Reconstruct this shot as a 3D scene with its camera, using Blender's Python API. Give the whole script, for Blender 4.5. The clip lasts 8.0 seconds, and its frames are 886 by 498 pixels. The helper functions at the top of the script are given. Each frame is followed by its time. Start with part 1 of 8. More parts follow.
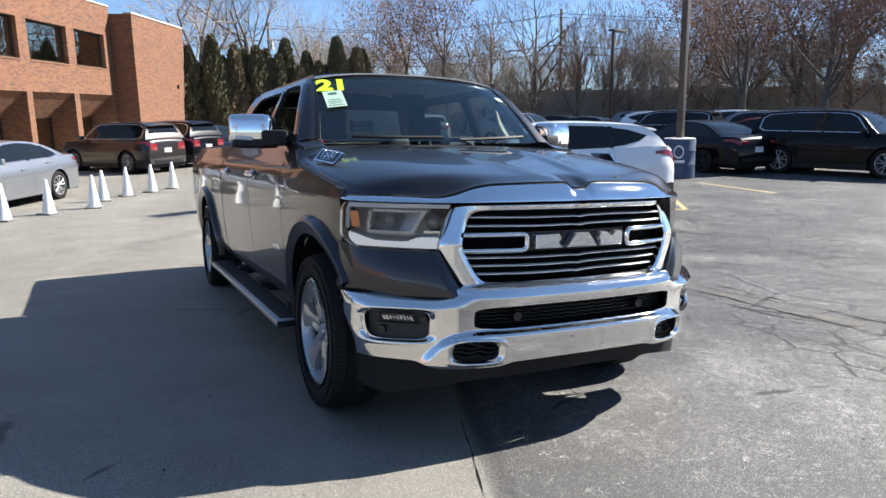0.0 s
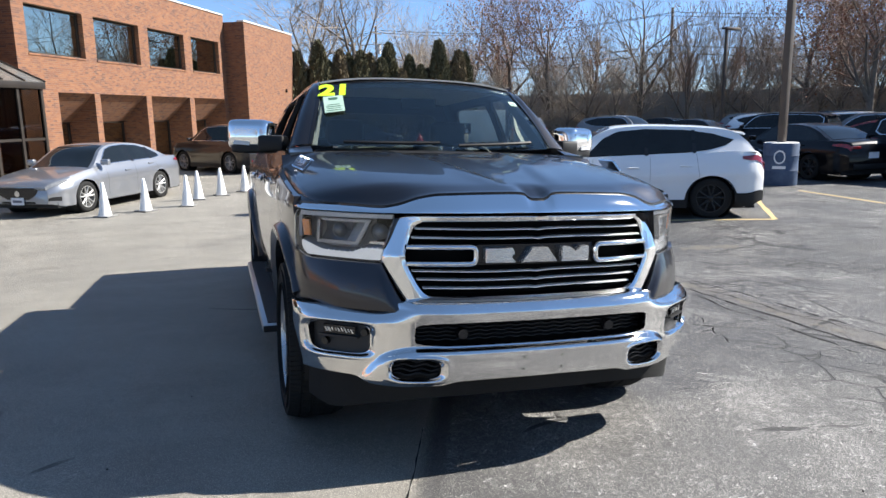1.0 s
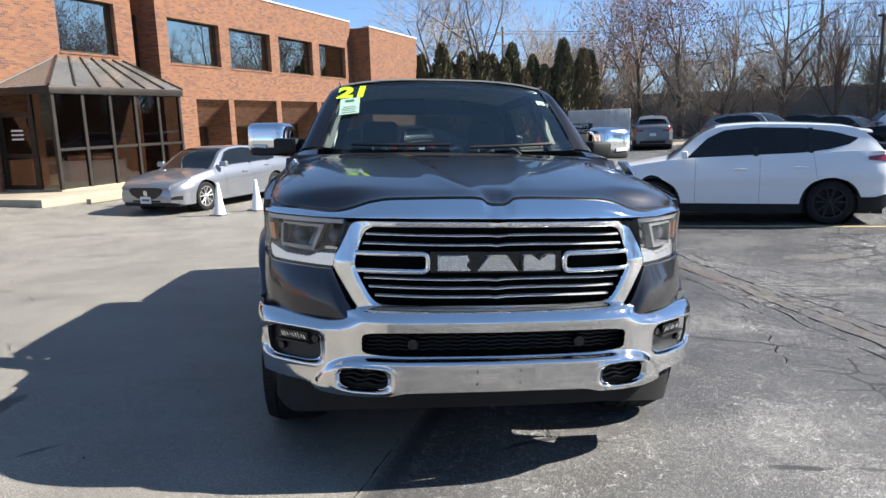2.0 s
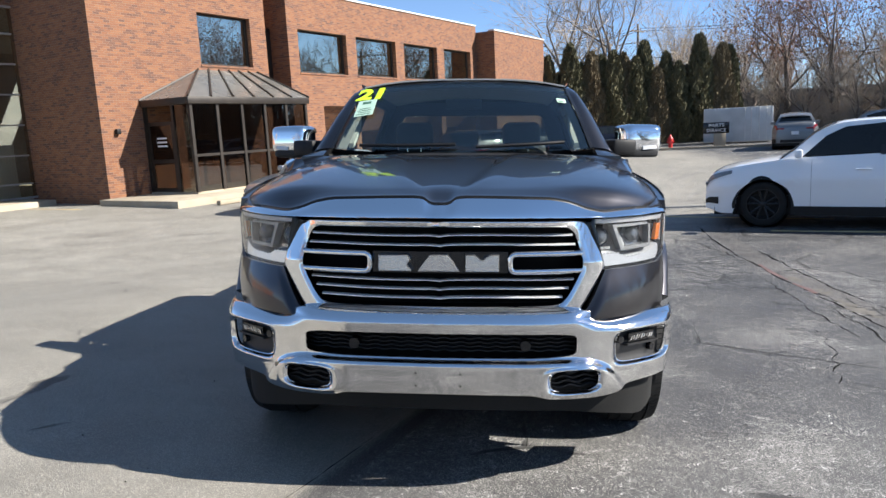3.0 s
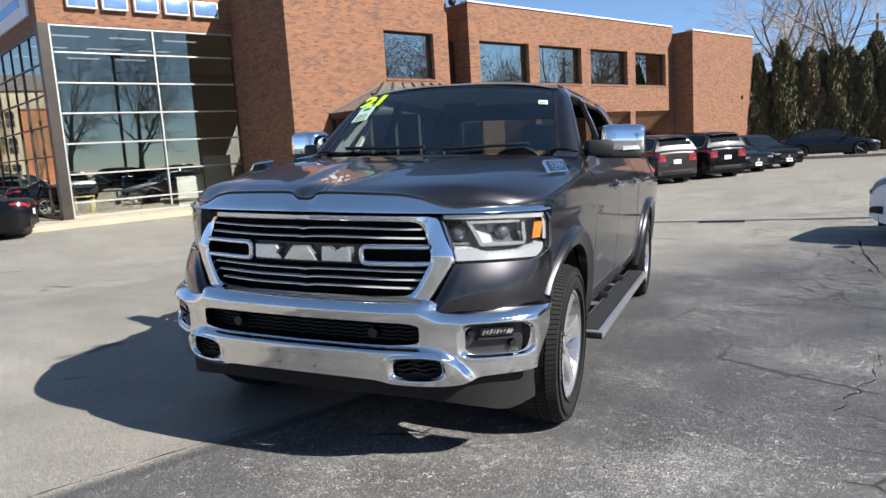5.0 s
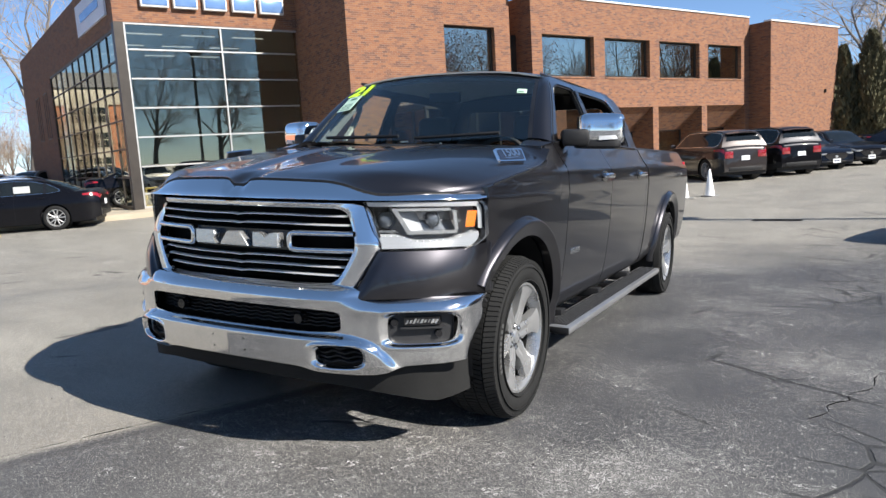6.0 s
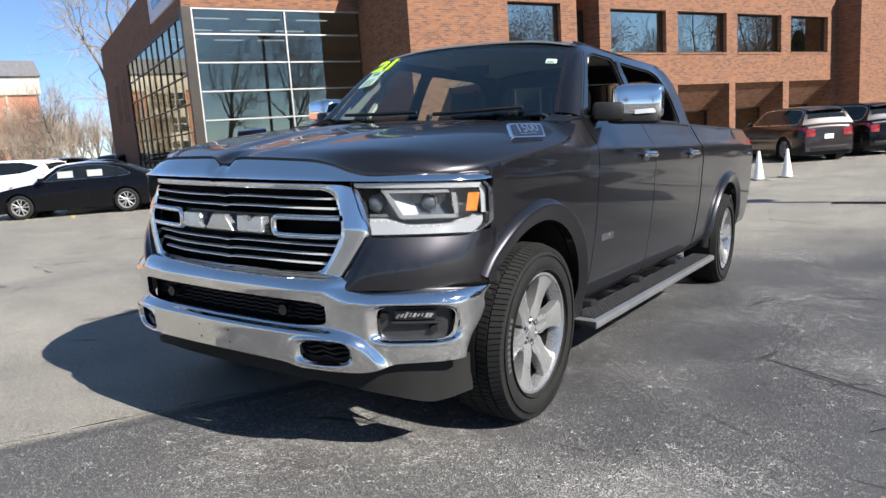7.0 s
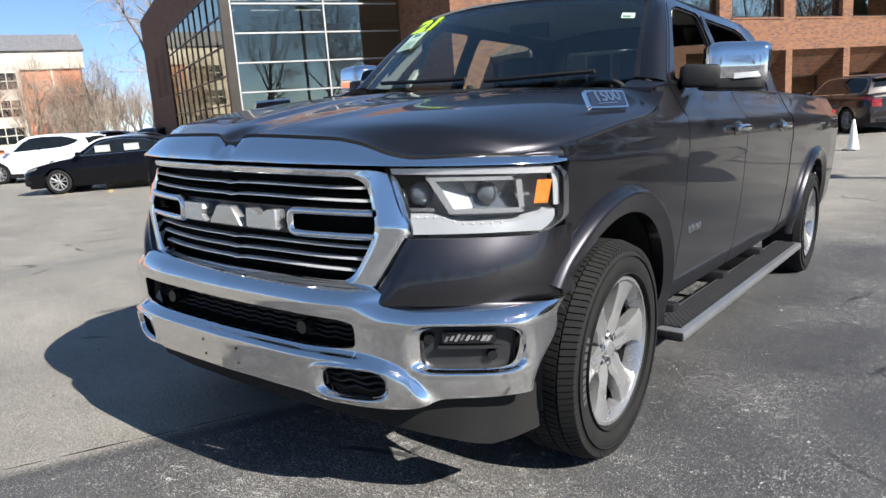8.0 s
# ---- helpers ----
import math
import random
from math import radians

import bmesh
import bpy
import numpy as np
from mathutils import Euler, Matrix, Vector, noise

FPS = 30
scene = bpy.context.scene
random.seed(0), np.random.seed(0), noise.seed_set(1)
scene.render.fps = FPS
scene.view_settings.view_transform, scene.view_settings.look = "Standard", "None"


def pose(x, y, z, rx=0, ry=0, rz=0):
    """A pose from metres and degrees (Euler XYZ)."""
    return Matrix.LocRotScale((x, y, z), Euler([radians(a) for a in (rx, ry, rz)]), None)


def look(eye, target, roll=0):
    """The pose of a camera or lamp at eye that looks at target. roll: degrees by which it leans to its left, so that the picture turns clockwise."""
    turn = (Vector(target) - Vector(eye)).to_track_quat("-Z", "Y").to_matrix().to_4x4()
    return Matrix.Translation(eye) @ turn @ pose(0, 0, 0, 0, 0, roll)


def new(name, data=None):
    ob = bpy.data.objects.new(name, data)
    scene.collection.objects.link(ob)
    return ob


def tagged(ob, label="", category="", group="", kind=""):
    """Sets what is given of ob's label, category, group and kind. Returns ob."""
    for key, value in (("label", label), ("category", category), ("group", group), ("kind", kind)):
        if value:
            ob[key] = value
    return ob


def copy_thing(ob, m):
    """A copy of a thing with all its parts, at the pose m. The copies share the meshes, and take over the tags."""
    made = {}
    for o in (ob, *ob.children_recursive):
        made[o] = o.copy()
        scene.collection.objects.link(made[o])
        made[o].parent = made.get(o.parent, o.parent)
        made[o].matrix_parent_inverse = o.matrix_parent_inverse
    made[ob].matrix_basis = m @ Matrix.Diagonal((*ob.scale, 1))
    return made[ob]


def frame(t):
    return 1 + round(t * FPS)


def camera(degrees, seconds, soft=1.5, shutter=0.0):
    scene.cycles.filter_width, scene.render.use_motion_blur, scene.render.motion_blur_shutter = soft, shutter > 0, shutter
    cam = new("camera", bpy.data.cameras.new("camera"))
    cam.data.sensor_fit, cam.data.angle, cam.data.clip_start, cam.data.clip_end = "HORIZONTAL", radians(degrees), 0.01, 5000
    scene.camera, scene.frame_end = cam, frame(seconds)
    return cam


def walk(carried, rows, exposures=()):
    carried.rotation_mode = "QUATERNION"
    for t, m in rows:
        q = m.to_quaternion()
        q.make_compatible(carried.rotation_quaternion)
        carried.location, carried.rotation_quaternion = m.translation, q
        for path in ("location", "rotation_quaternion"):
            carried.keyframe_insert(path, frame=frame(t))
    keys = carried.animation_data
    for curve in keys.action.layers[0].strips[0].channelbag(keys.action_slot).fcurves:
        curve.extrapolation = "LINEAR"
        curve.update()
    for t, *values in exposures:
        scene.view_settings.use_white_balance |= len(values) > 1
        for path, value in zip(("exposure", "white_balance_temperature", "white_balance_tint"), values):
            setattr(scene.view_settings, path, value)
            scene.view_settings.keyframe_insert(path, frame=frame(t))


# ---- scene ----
cam = camera(64.2, 8.0)
PATH = [
    (0, (-1.884, -3.581, 1.604), (-1.073, -1.794, 1.218), -0.9),
    (0.5, (-1.531, -3.677, 1.611), (-0.849, -1.836, 1.231), -0.9),
    (1, (-1.19, -3.688, 1.609), (-0.66, -1.796, 1.234), -1.0),
    (1.5, (-0.835, -3.648, 1.602), (-0.478, -1.715, 1.231), -1.3),
    (2, (-0.454, -3.695, 1.592), (-0.284, -1.735, 1.228), -1.8),
    (2.2, (-0.303, -3.682, 1.57), (-0.211, -1.716, 1.21), -2.0),
    (3.3, (0.527, -3.647, 1.521), (0.21, -1.7, 1.19), -3.1),
    (3.5, (0.66, -3.613, 1.494), (0.277, -1.677, 1.17), -3.2),
    (4, (1.034, -3.577, 1.474), (0.494, -1.676, 1.163), -3.5),
    (4.5, (1.396, -3.553, 1.457), (0.724, -1.693, 1.161), -3.7),
    (5.8, (2.23, -3.294, 1.371), (1.298, -1.547, 1.088), -3.4),
    (6, (2.302, -3.205, 1.355), (1.334, -1.478, 1.07), -3.4),
    (6.5, (2.477, -2.988, 1.322), (1.42, -1.315, 1.026), -3.6),
    (7, (2.392, -2.799, 1.311), (1.258, -1.183, 0.988), -3.9),
    (7.5, (2.181, -2.606, 1.311), (0.992, -1.039, 0.953), -4.1),
    (8, (1.994, -2.344, 1.311), (0.778, -0.805, 0.919), -4.2),
]
walk(cam, [(t, look(eye, target, roll)) for t, eye, target, roll in PATH], exposures=[(0.0, 1.41), (1.5, 1.41), (3.5, 1.34), (4.5, 1.24), (8.0, 1.17)])

# ---- light ----
SUN_EL, SUN_AZ = radians(36.8), radians(92.0)   # the sun stands over +x, 37 degrees high
world = bpy.data.worlds.new("sky")
scene.world = world
world.use_nodes = True
wn = world.node_tree
wn.nodes.clear()
sky = wn.nodes.new("ShaderNodeTexSky")
sky.sky_type, sky.sun_disc = "NISHITA", False
sky.altitude = 2500
sky.sun_elevation, sky.sun_rotation = SUN_EL, SUN_AZ
sky.air_density, sky.dust_density, sky.ozone_density = 0.80, 0.0, 4.0
bg = wn.nodes.new("ShaderNodeBackground")
bg.inputs["Strength"].default_value = 0.058
wout = wn.nodes.new("ShaderNodeOutputWorld")
wn.links.new(sky.outputs[0], bg.inputs["Color"])
clear = wn.nodes.new("ShaderNodeBackground")
clear.inputs["Color"].default_value, clear.inputs["Strength"].default_value = (0.30, 0.54, 0.92, 1), 0.102
both = wn.nodes.new("ShaderNodeAddShader")
wn.links.new(bg.outputs[0], both.inputs[0])
wn.links.new(clear.outputs[0], both.inputs[1])
wn.links.new(both.outputs[0], wout.inputs["Surface"])
sun_data = bpy.data.lights.new("sun", "SUN")
sun_data.energy, sun_data.angle, sun_data.color = 5.0, radians(0.53), (1.0, 0.955, 0.885)
sun = new("sun", sun_data)
sun.matrix_world = look((0, 0, 0), (-math.cos(SUN_EL) * math.sin(SUN_AZ), -math.cos(SUN_EL) * math.cos(SUN_AZ), -math.sin(SUN_EL)))
sun.location = (20, 0, 25)

# ---- helpers of this scene ----


def mesh_of(name, verts, faces, mats=(), smooth=True):
    me = bpy.data.meshes.new(name)
    me.from_pydata([tuple(v) for v in verts], [], [tuple(f) for f in faces])
    for m in mats:
        me.materials.append(m)
    if smooth:
        me.polygons.foreach_set("use_smooth", [True] * len(me.polygons))
    me.update()
    return me


def put(name, me, parent=None, label="", m=None):
    ob = new(name, me)
    if parent is not None:
        ob.parent = parent
    if m is not None:
        ob.matrix_basis = m
    if label:
        ob["label"] = label
    return ob


def part(name, bm, material, parent=None, label="", smooth=True, angle=35):
    """One bmesh as one mesh object under its thing."""
    bmesh.ops.recalc_face_normals(bm, faces=bm.faces)
    me = bpy.data.meshes.new(name)
    bm.to_mesh(me)
    bm.free()
    for mt in (material if isinstance(material, (list, tuple)) else [material]):
        me.materials.append(mt)
    if smooth:
        me.polygons.foreach_set("use_smooth", [True] * len(me.polygons))
        me.set_sharp_from_angle(angle=radians(angle))
    return put(name, me, parent, label)


def empty(name, m, label, category, group="", kind=""):
    ob = new(name)
    ob.empty_display_size = 0.2
    ob.matrix_basis = m
    return tagged(ob, label, category, group, kind)


def box(bm, x0, x1, y0, y1, z0, z1, bevel=0.0, seg=2):
    r = bmesh.ops.create_cube(bm, size=1.0, matrix=Matrix.Translation(((x0 + x1) / 2, (y0 + y1) / 2, (z0 + z1) / 2)) @ Matrix.Diagonal((abs(x1 - x0), abs(y1 - y0), abs(z1 - z0), 1)))
    if bevel > 0:
        edges = list({e for v in r["verts"] for e in v.link_edges})
        bmesh.ops.bevel(bm, geom=edges, offset=bevel, segments=seg, affect="EDGES", profile=0.5)
    return bm


def boxed(*a, bevel=0.0, seg=2):
    return box(bmesh.new(), *a, bevel=bevel, seg=seg)


def cyl(bm, p0, p1, r0, r1=None, n=16, caps=True):
    p0, p1 = Vector(p0), Vector(p1)
    r1 = r0 if r1 is None else r1
    d = p1 - p0
    q = d.to_track_quat("Z", "Y").to_matrix()
    ring = []
    for p, r in ((p0, r0), (p1, r1)):
        ring.append([bm.verts.new(p + q @ Vector((r * math.cos(2 * math.pi * i / n), r * math.sin(2 * math.pi * i / n), 0))) for i in range(n)])
    for i in range(n):
        bm.faces.new((ring[0][i], ring[0][(i + 1) % n], ring[1][(i + 1) % n], ring[1][i]))
    if caps:
        bm.faces.new(list(reversed(ring[0])))
        bm.faces.new(ring[1])
    return bm


def lathe(bm, profile, n=32, axis="X", centre=(0, 0, 0)):
    """Turns (radius, offset along the axis) pairs round the axis."""
    c = Vector(centre)
    rows = []
    for r, o in profile:
        row = []
        for i in range(n):
            a = 2 * math.pi * i / n
            s, k = r * math.sin(a), r * math.cos(a)
            row.append(bm.verts.new(c + Vector((o, s, k) if axis == "X" else (s, o, k) if axis == "Y" else (s, k, o))))
        rows.append(row)
    for a, b in zip(rows, rows[1:]):
        for i in range(n):
            bm.faces.new((a[i], a[(i + 1) % n], b[(i + 1) % n], b[i]))
    return bm


def prism(bm, outline, y0, y1, plane="XZ"):
    """Closes a flat outline into a slab between two depths."""
    def at(a, b, d):
        return (a, d, b) if plane == "XZ" else (d, a, b) if plane == "YZ" else (a, b, d)
    f = [bm.verts.new(at(a, b, y0)) for a, b in outline]
    k = [bm.verts.new(at(a, b, y1)) for a, b in outline]
    n = len(outline)
    bm.faces.new(f)
    bm.faces.new(list(reversed(k)))
    for i in range(n):
        bm.faces.new((f[i], k[i], k[(i + 1) % n], f[(i + 1) % n]))
    return bm


def shell(fn, us, vs, thick=0.0, bm=None, inward=None):
    """A grid of fn(u, v); with thick, a second skin lies behind it (along inward, or against the grid's normal) and the rim is closed."""
    bm = bm or bmesh.new()
    P = [[Vector(fn(a, b)) for b in vs] for a in us]
    nu, nv = len(us), len(vs)
    V = [[bm.verts.new(p) for p in row] for row in P]
    faces = []
    for i in range(nu - 1):
        for j in range(nv - 1):
            faces.append(bm.faces.new((V[i][j], V[i + 1][j], V[i + 1][j + 1], V[i][j + 1])))
    if thick:
        W = []
        for i in range(nu):
            row = []
            for j in range(nv):
                if inward is not None:
                    d = Vector(inward(P[i][j]) if callable(inward) else inward)
                else:
                    du = P[min(i + 1, nu - 1)][j] - P[max(i - 1, 0)][j]
                    dv = P[i][min(j + 1, nv - 1)] - P[i][max(j - 1, 0)]
                    d = -du.cross(dv)
                    d = d.normalized() if d.length > 1e-9 else Vector((0, 0, -1))
                row.append(bm.verts.new(P[i][j] + d * thick))
            W.append(row)
        for i in range(nu - 1):
            for j in range(nv - 1):
                bm.faces.new((W[i][j], W[i][j + 1], W[i + 1][j + 1], W[i + 1][j]))
        rim = [(i, 0) for i in range(nu)] + [(nu - 1, j) for j in range(1, nv)] + [(i, nv - 1) for i in range(nu - 2, -1, -1)] + [(0, j) for j in range(nv - 2, 0, -1)]
        for (a, b), (c, d) in zip(rim, rim[1:] + rim[:1]):
            bm.faces.new((V[a][b], W[a][b], W[c][d], V[c][d]))
    return bm


def poly_shell(loops, fn, inward, thick):
    """A flat outline with holes (loops of 2D points), laid on the surface fn(a, b) and given a thickness."""
    bm = bmesh.new()
    edges = []
    for loop in loops:
        vs = [bm.verts.new((a, b, 0)) for a, b in loop]
        edges += [bm.edges.new((vs[i], vs[(i + 1) % len(vs)])) for i in range(len(vs))]
    bmesh.ops.triangle_fill(bm, use_beauty=True, use_dissolve=False, edges=edges)
    front = list(bm.faces)
    for v in bm.verts:
        v.co = Vector(fn(v.co.x, v.co.y))
    r = bmesh.ops.extrude_face_region(bm, geom=front)
    d = Vector(inward) * thick
    for g in r["geom"]:
        if isinstance(g, bmesh.types.BMVert):
            g.co += d
    bmesh.ops.recalc_face_normals(bm, faces=bm.faces)
    return bm


def dense(loop, step):
    """The outline with points no further apart than step."""
    out = []
    for (a, b), (c, d) in zip(loop, loop[1:] + loop[:1]):
        n = max(1, int(math.ceil(math.hypot(c - a, d - b) / step)))
        out += [(a + (c - a) * i / n, b + (d - b) * i / n) for i in range(n)]
    return out


def rounded(loop, r, n=4):
    """The outline with its corners rounded."""
    out, k = [], len(loop)
    for i in range(k):
        p, q, s = Vector(loop[i - 1]), Vector(loop[i]), Vector(loop[(i + 1) % k])
        a, b = (p - q), (s - q)
        ra = min(r, a.length * 0.45, b.length * 0.45)
        a, b = q + a.normalized() * ra, q + b.normalized() * ra
        for j in range(n + 1):
            t = j / n
            v = a * (1 - t) ** 2 + q * 2 * t * (1 - t) + b * t * t
            out.append((v.x, v.y))
    return out


def tube(V, F, pts, radii, n):
    base = len(V)
    for i, p in enumerate(pts):
        d = (pts[min(i + 1, len(pts) - 1)] - pts[max(i - 1, 0)])
        d = d.normalized() if d.length > 1e-6 else Vector((0, 0, 1))
        a = d.cross(Vector((0.31, 0.77, 0.12)))
        a = a.normalized() if a.length > 1e-6 else Vector((1, 0, 0))
        b = d.cross(a)
        for k in range(n):
            t = 2 * math.pi * k / n
            V.append(p + (a * math.cos(t) + b * math.sin(t)) * radii[i])
    for i in range(len(pts) - 1):
        for k in range(n):
            F.append((base + i * n + k, base + i * n + (k + 1) % n, base + (i + 1) * n + (k + 1) % n, base + (i + 1) * n + k))


def lin(a, b, n):
    return [a + (b - a) * i / (n - 1) for i in range(n)]


def eased(a, b, n):
    """Points closer together at both ends."""
    return [a + (b - a) * (0.5 - 0.5 * math.cos(math.pi * i / (n - 1))) for i in range(n)]


def curve_at(keys, x):
    """A smooth curve through (x, y) keys."""
    if x <= keys[0][0]:
        return keys[0][1]
    if x >= keys[-1][0]:
        return keys[-1][1]
    for i in range(len(keys) - 1):
        x0, y0 = keys[i]
        x1, y1 = keys[i + 1]
        if x0 <= x <= x1:
            def slope(j):
                if j == 0 or j == len(keys) - 1:
                    a, b = (0, 1) if j == 0 else (-2, -1)
                    return (keys[b][1] - keys[a][1]) / (keys[b][0] - keys[a][0])
                s0 = (keys[j][1] - keys[j - 1][1]) / (keys[j][0] - keys[j - 1][0])
                s1 = (keys[j + 1][1] - keys[j][1]) / (keys[j + 1][0] - keys[j][0])
                return 0.0 if s0 * s1 <= 0 else 2 * s0 * s1 / (s0 + s1)
            h = x1 - x0
            t = (x - x0) / h
            m0, m1 = slope(i) * h, slope(i + 1) * h
            return (2 * t ** 3 - 3 * t * t + 1) * y0 + (t ** 3 - 2 * t * t + t) * m0 + (-2 * t ** 3 + 3 * t * t) * y1 + (t ** 3 - t * t) * m1


def smooth01(a, b, x):
    t = min(max((x - a) / (b - a), 0.0), 1.0)
    return t * t * (3 - 2 * t)

# ---- materials ----


def nodes_of(name):
    mt = bpy.data.materials.new(name)
    mt.use_nodes = True
    nt = mt.node_tree
    return mt, nt, nt.nodes["Principled BSDF"]


def ramp(nt, src, stops):
    r = nt.nodes.new("ShaderNodeValToRGB")
    el = r.color_ramp.elements
    el[0].position, el[0].color = stops[0][0], (*stops[0][1], 1)
    el[1].position, el[1].color = stops[-1][0], (*stops[-1][1], 1)
    for p, c in stops[1:-1]:
        e = el.new(p)
        e.color = (*c, 1)
    nt.links.new(src, r.inputs[0])
    return r.outputs[0]


def mixed(nt, fac, a, b, mode="MIX"):
    m = nt.nodes.new("ShaderNodeMix")
    m.data_type, m.blend_type = "RGBA", mode
    for sock, v in ((m.inputs[0], fac), (m.inputs[6], a), (m.inputs[7], b)):
        if hasattr(v, "is_output"):
            nt.links.new(v, sock)
        elif isinstance(v, (int, float)):
            sock.default_value = v
        else:
            sock.default_value = (*v, 1)
    return m.outputs[2]


def maths(nt, op, a, b=0.0, clamp=False):
    m = nt.nodes.new("ShaderNodeMath")
    m.operation, m.use_clamp = op, clamp
    for sock, v in ((m.inputs[0], a), (m.inputs[1], b)):
        if hasattr(v, "is_output"):
            nt.links.new(v, sock)
        else:
            sock.default_value = v
    return m.outputs[0]


def coords(nt, scale=(1, 1, 1), kind="Object", turn=(0, 0, 0)):
    c = nt.nodes.new("ShaderNodeTexCoord")
    mp = nt.nodes.new("ShaderNodeMapping")
    mp.inputs["Scale"].default_value = scale
    mp.inputs["Rotation"].default_value = turn
    nt.links.new(c.outputs[kind], mp.inputs["Vector"])
    return mp.outputs[0]


def noisy(nt, vec, scale, detail=4.0, rough=0.55):
    n = nt.nodes.new("ShaderNodeTexNoise")
    n.inputs["Scale"].default_value, n.inputs["Detail"].default_value, n.inputs["Roughness"].default_value = scale, detail, rough
    if vec is not None:
        nt.links.new(vec, n.inputs["Vector"])
    return n.outputs[0]


def bumped(nt, bsdf, height, strength=0.3, distance=0.01):
    b = nt.nodes.new("ShaderNodeBump")
    b.inputs["Strength"].default_value, b.inputs["Distance"].default_value = strength, distance
    nt.links.new(height, b.inputs["Height"])
    nt.links.new(b.outputs[0], bsdf.inputs["Normal"])


def surface(name, a, b, scale=6.0, rough=0.6, rough2=None, metal=0.0, bump=0.1, fine=80.0, coat=0.0, spec=0.5, dist=0.003):
    """Two tones broken up at two scales, with fine relief."""
    mt, nt, bs = nodes_of(name)
    v = coords(nt)
    n1, n2 = noisy(nt, v, scale), noisy(nt, v, fine, 3.0)
    f = maths(nt, "ADD", maths(nt, "MULTIPLY", n1, 0.65), maths(nt, "MULTIPLY", n2, 0.35))
    col = ramp(nt, f, [(0.3, a), (0.7, b)])
    nt.links.new(col, bs.inputs["Base Color"])
    r2 = rough if rough2 is None else rough2
    rr = nt.nodes.new("ShaderNodeMapRange")
    rr.inputs["To Min"].default_value, rr.inputs["To Max"].default_value = rough, r2
    nt.links.new(n1, rr.inputs["Value"])
    nt.links.new(rr.outputs[0], bs.inputs["Roughness"])
    bs.inputs["Metallic"].default_value = metal
    bs.inputs["Specular IOR Level"].default_value = spec
    if coat:
        bs.inputs["Coat Weight"].default_value, bs.inputs["Coat Roughness"].default_value = coat, 0.03
    if bump:
        bumped(nt, bs, n2, bump, dist)
    return mt


def car_paint(name, colour, flake=0.35, rough=0.32, dirt=0.05, spec=0.5, metal=0.30, coat=1.0):
    mt, nt, bs = nodes_of(name)
    v = coords(nt)
    n1, n2 = noisy(nt, v, 2.5, 5.0), noisy(nt, v, 900.0, 1.0)
    c = mixed(nt, maths(nt, "MULTIPLY", n2, flake), colour, tuple(min(1.0, x * 2.2 + 0.02) for x in colour))
    c = mixed(nt, maths(nt, "MULTIPLY", n1, dirt), c, (0.30, 0.28, 0.25))
    nt.links.new(c, bs.inputs["Base Color"])
    bs.inputs["Metallic"].default_value, bs.inputs["Roughness"].default_value = metal if flake else 0.0, rough
    bs.inputs["Coat Weight"].default_value, bs.inputs["Coat Roughness"].default_value = coat, 0.02
    bs.inputs["Specular IOR Level"].default_value = spec
    return mt


def chrome_of(name, colour=(0.78, 0.79, 0.80), rough=0.04, spots=0.0):
    mt, nt, bs = nodes_of(name)
    v = coords(nt)
    n1, n2 = noisy(nt, v, 9.0, 6.0, 0.7), noisy(nt, v, 260.0, 2.0, 0.8)
    dirt = maths(nt, "MULTIPLY", maths(nt, "GREATER_THAN", n2, 0.66), spots)
    c = mixed(nt, dirt, colour, (0.42, 0.39, 0.35))
    nt.links.new(c, bs.inputs["Base Color"])
    r = maths(nt, "ADD", maths(nt, "MULTIPLY", n1, 0.05), maths(nt, "ADD", maths(nt, "MULTIPLY", dirt, 0.4), rough - 0.02))
    nt.links.new(r, bs.inputs["Roughness"])
    bs.inputs["Metallic"].default_value = 1.0
    return mt


def glass_of(name, colour=(0.75, 0.82, 0.80), rough=0.0, ior=1.45, mirror=(0.8, 0.8, 0.8)):
    """Thin tinted glazing: part clear, part mirror by angle."""
    mt, nt, bs = nodes_of(name)
    out = nt.nodes["Material Output"]
    tr = nt.nodes.new("ShaderNodeBsdfTransparent")
    tr.inputs[0].default_value = (*colour, 1)
    gl = nt.nodes.new("ShaderNodeBsdfGlossy")
    gl.inputs["Roughness"].default_value = rough
    gl.inputs["Color"].default_value = (*mirror, 1)
    lw = nt.nodes.new("ShaderNodeLayerWeight")
    lw.inputs["Blend"].default_value = 0.5
    f0 = ((ior - 1) / (ior + 1)) ** 2
    gain = maths(nt, "ADD", maths(nt, "MULTIPLY", maths(nt, "POWER", lw.outputs["Facing"], 5.0), 1 - f0), f0)
    mx = nt.nodes.new("ShaderNodeMixShader")
    nt.links.new(gain, mx.inputs[0])
    nt.links.new(tr.outputs[0], mx.inputs[1])
    nt.links.new(gl.outputs[0], mx.inputs[2])
    nt.links.new(mx.outputs[0], out.inputs["Surface"])
    return mt


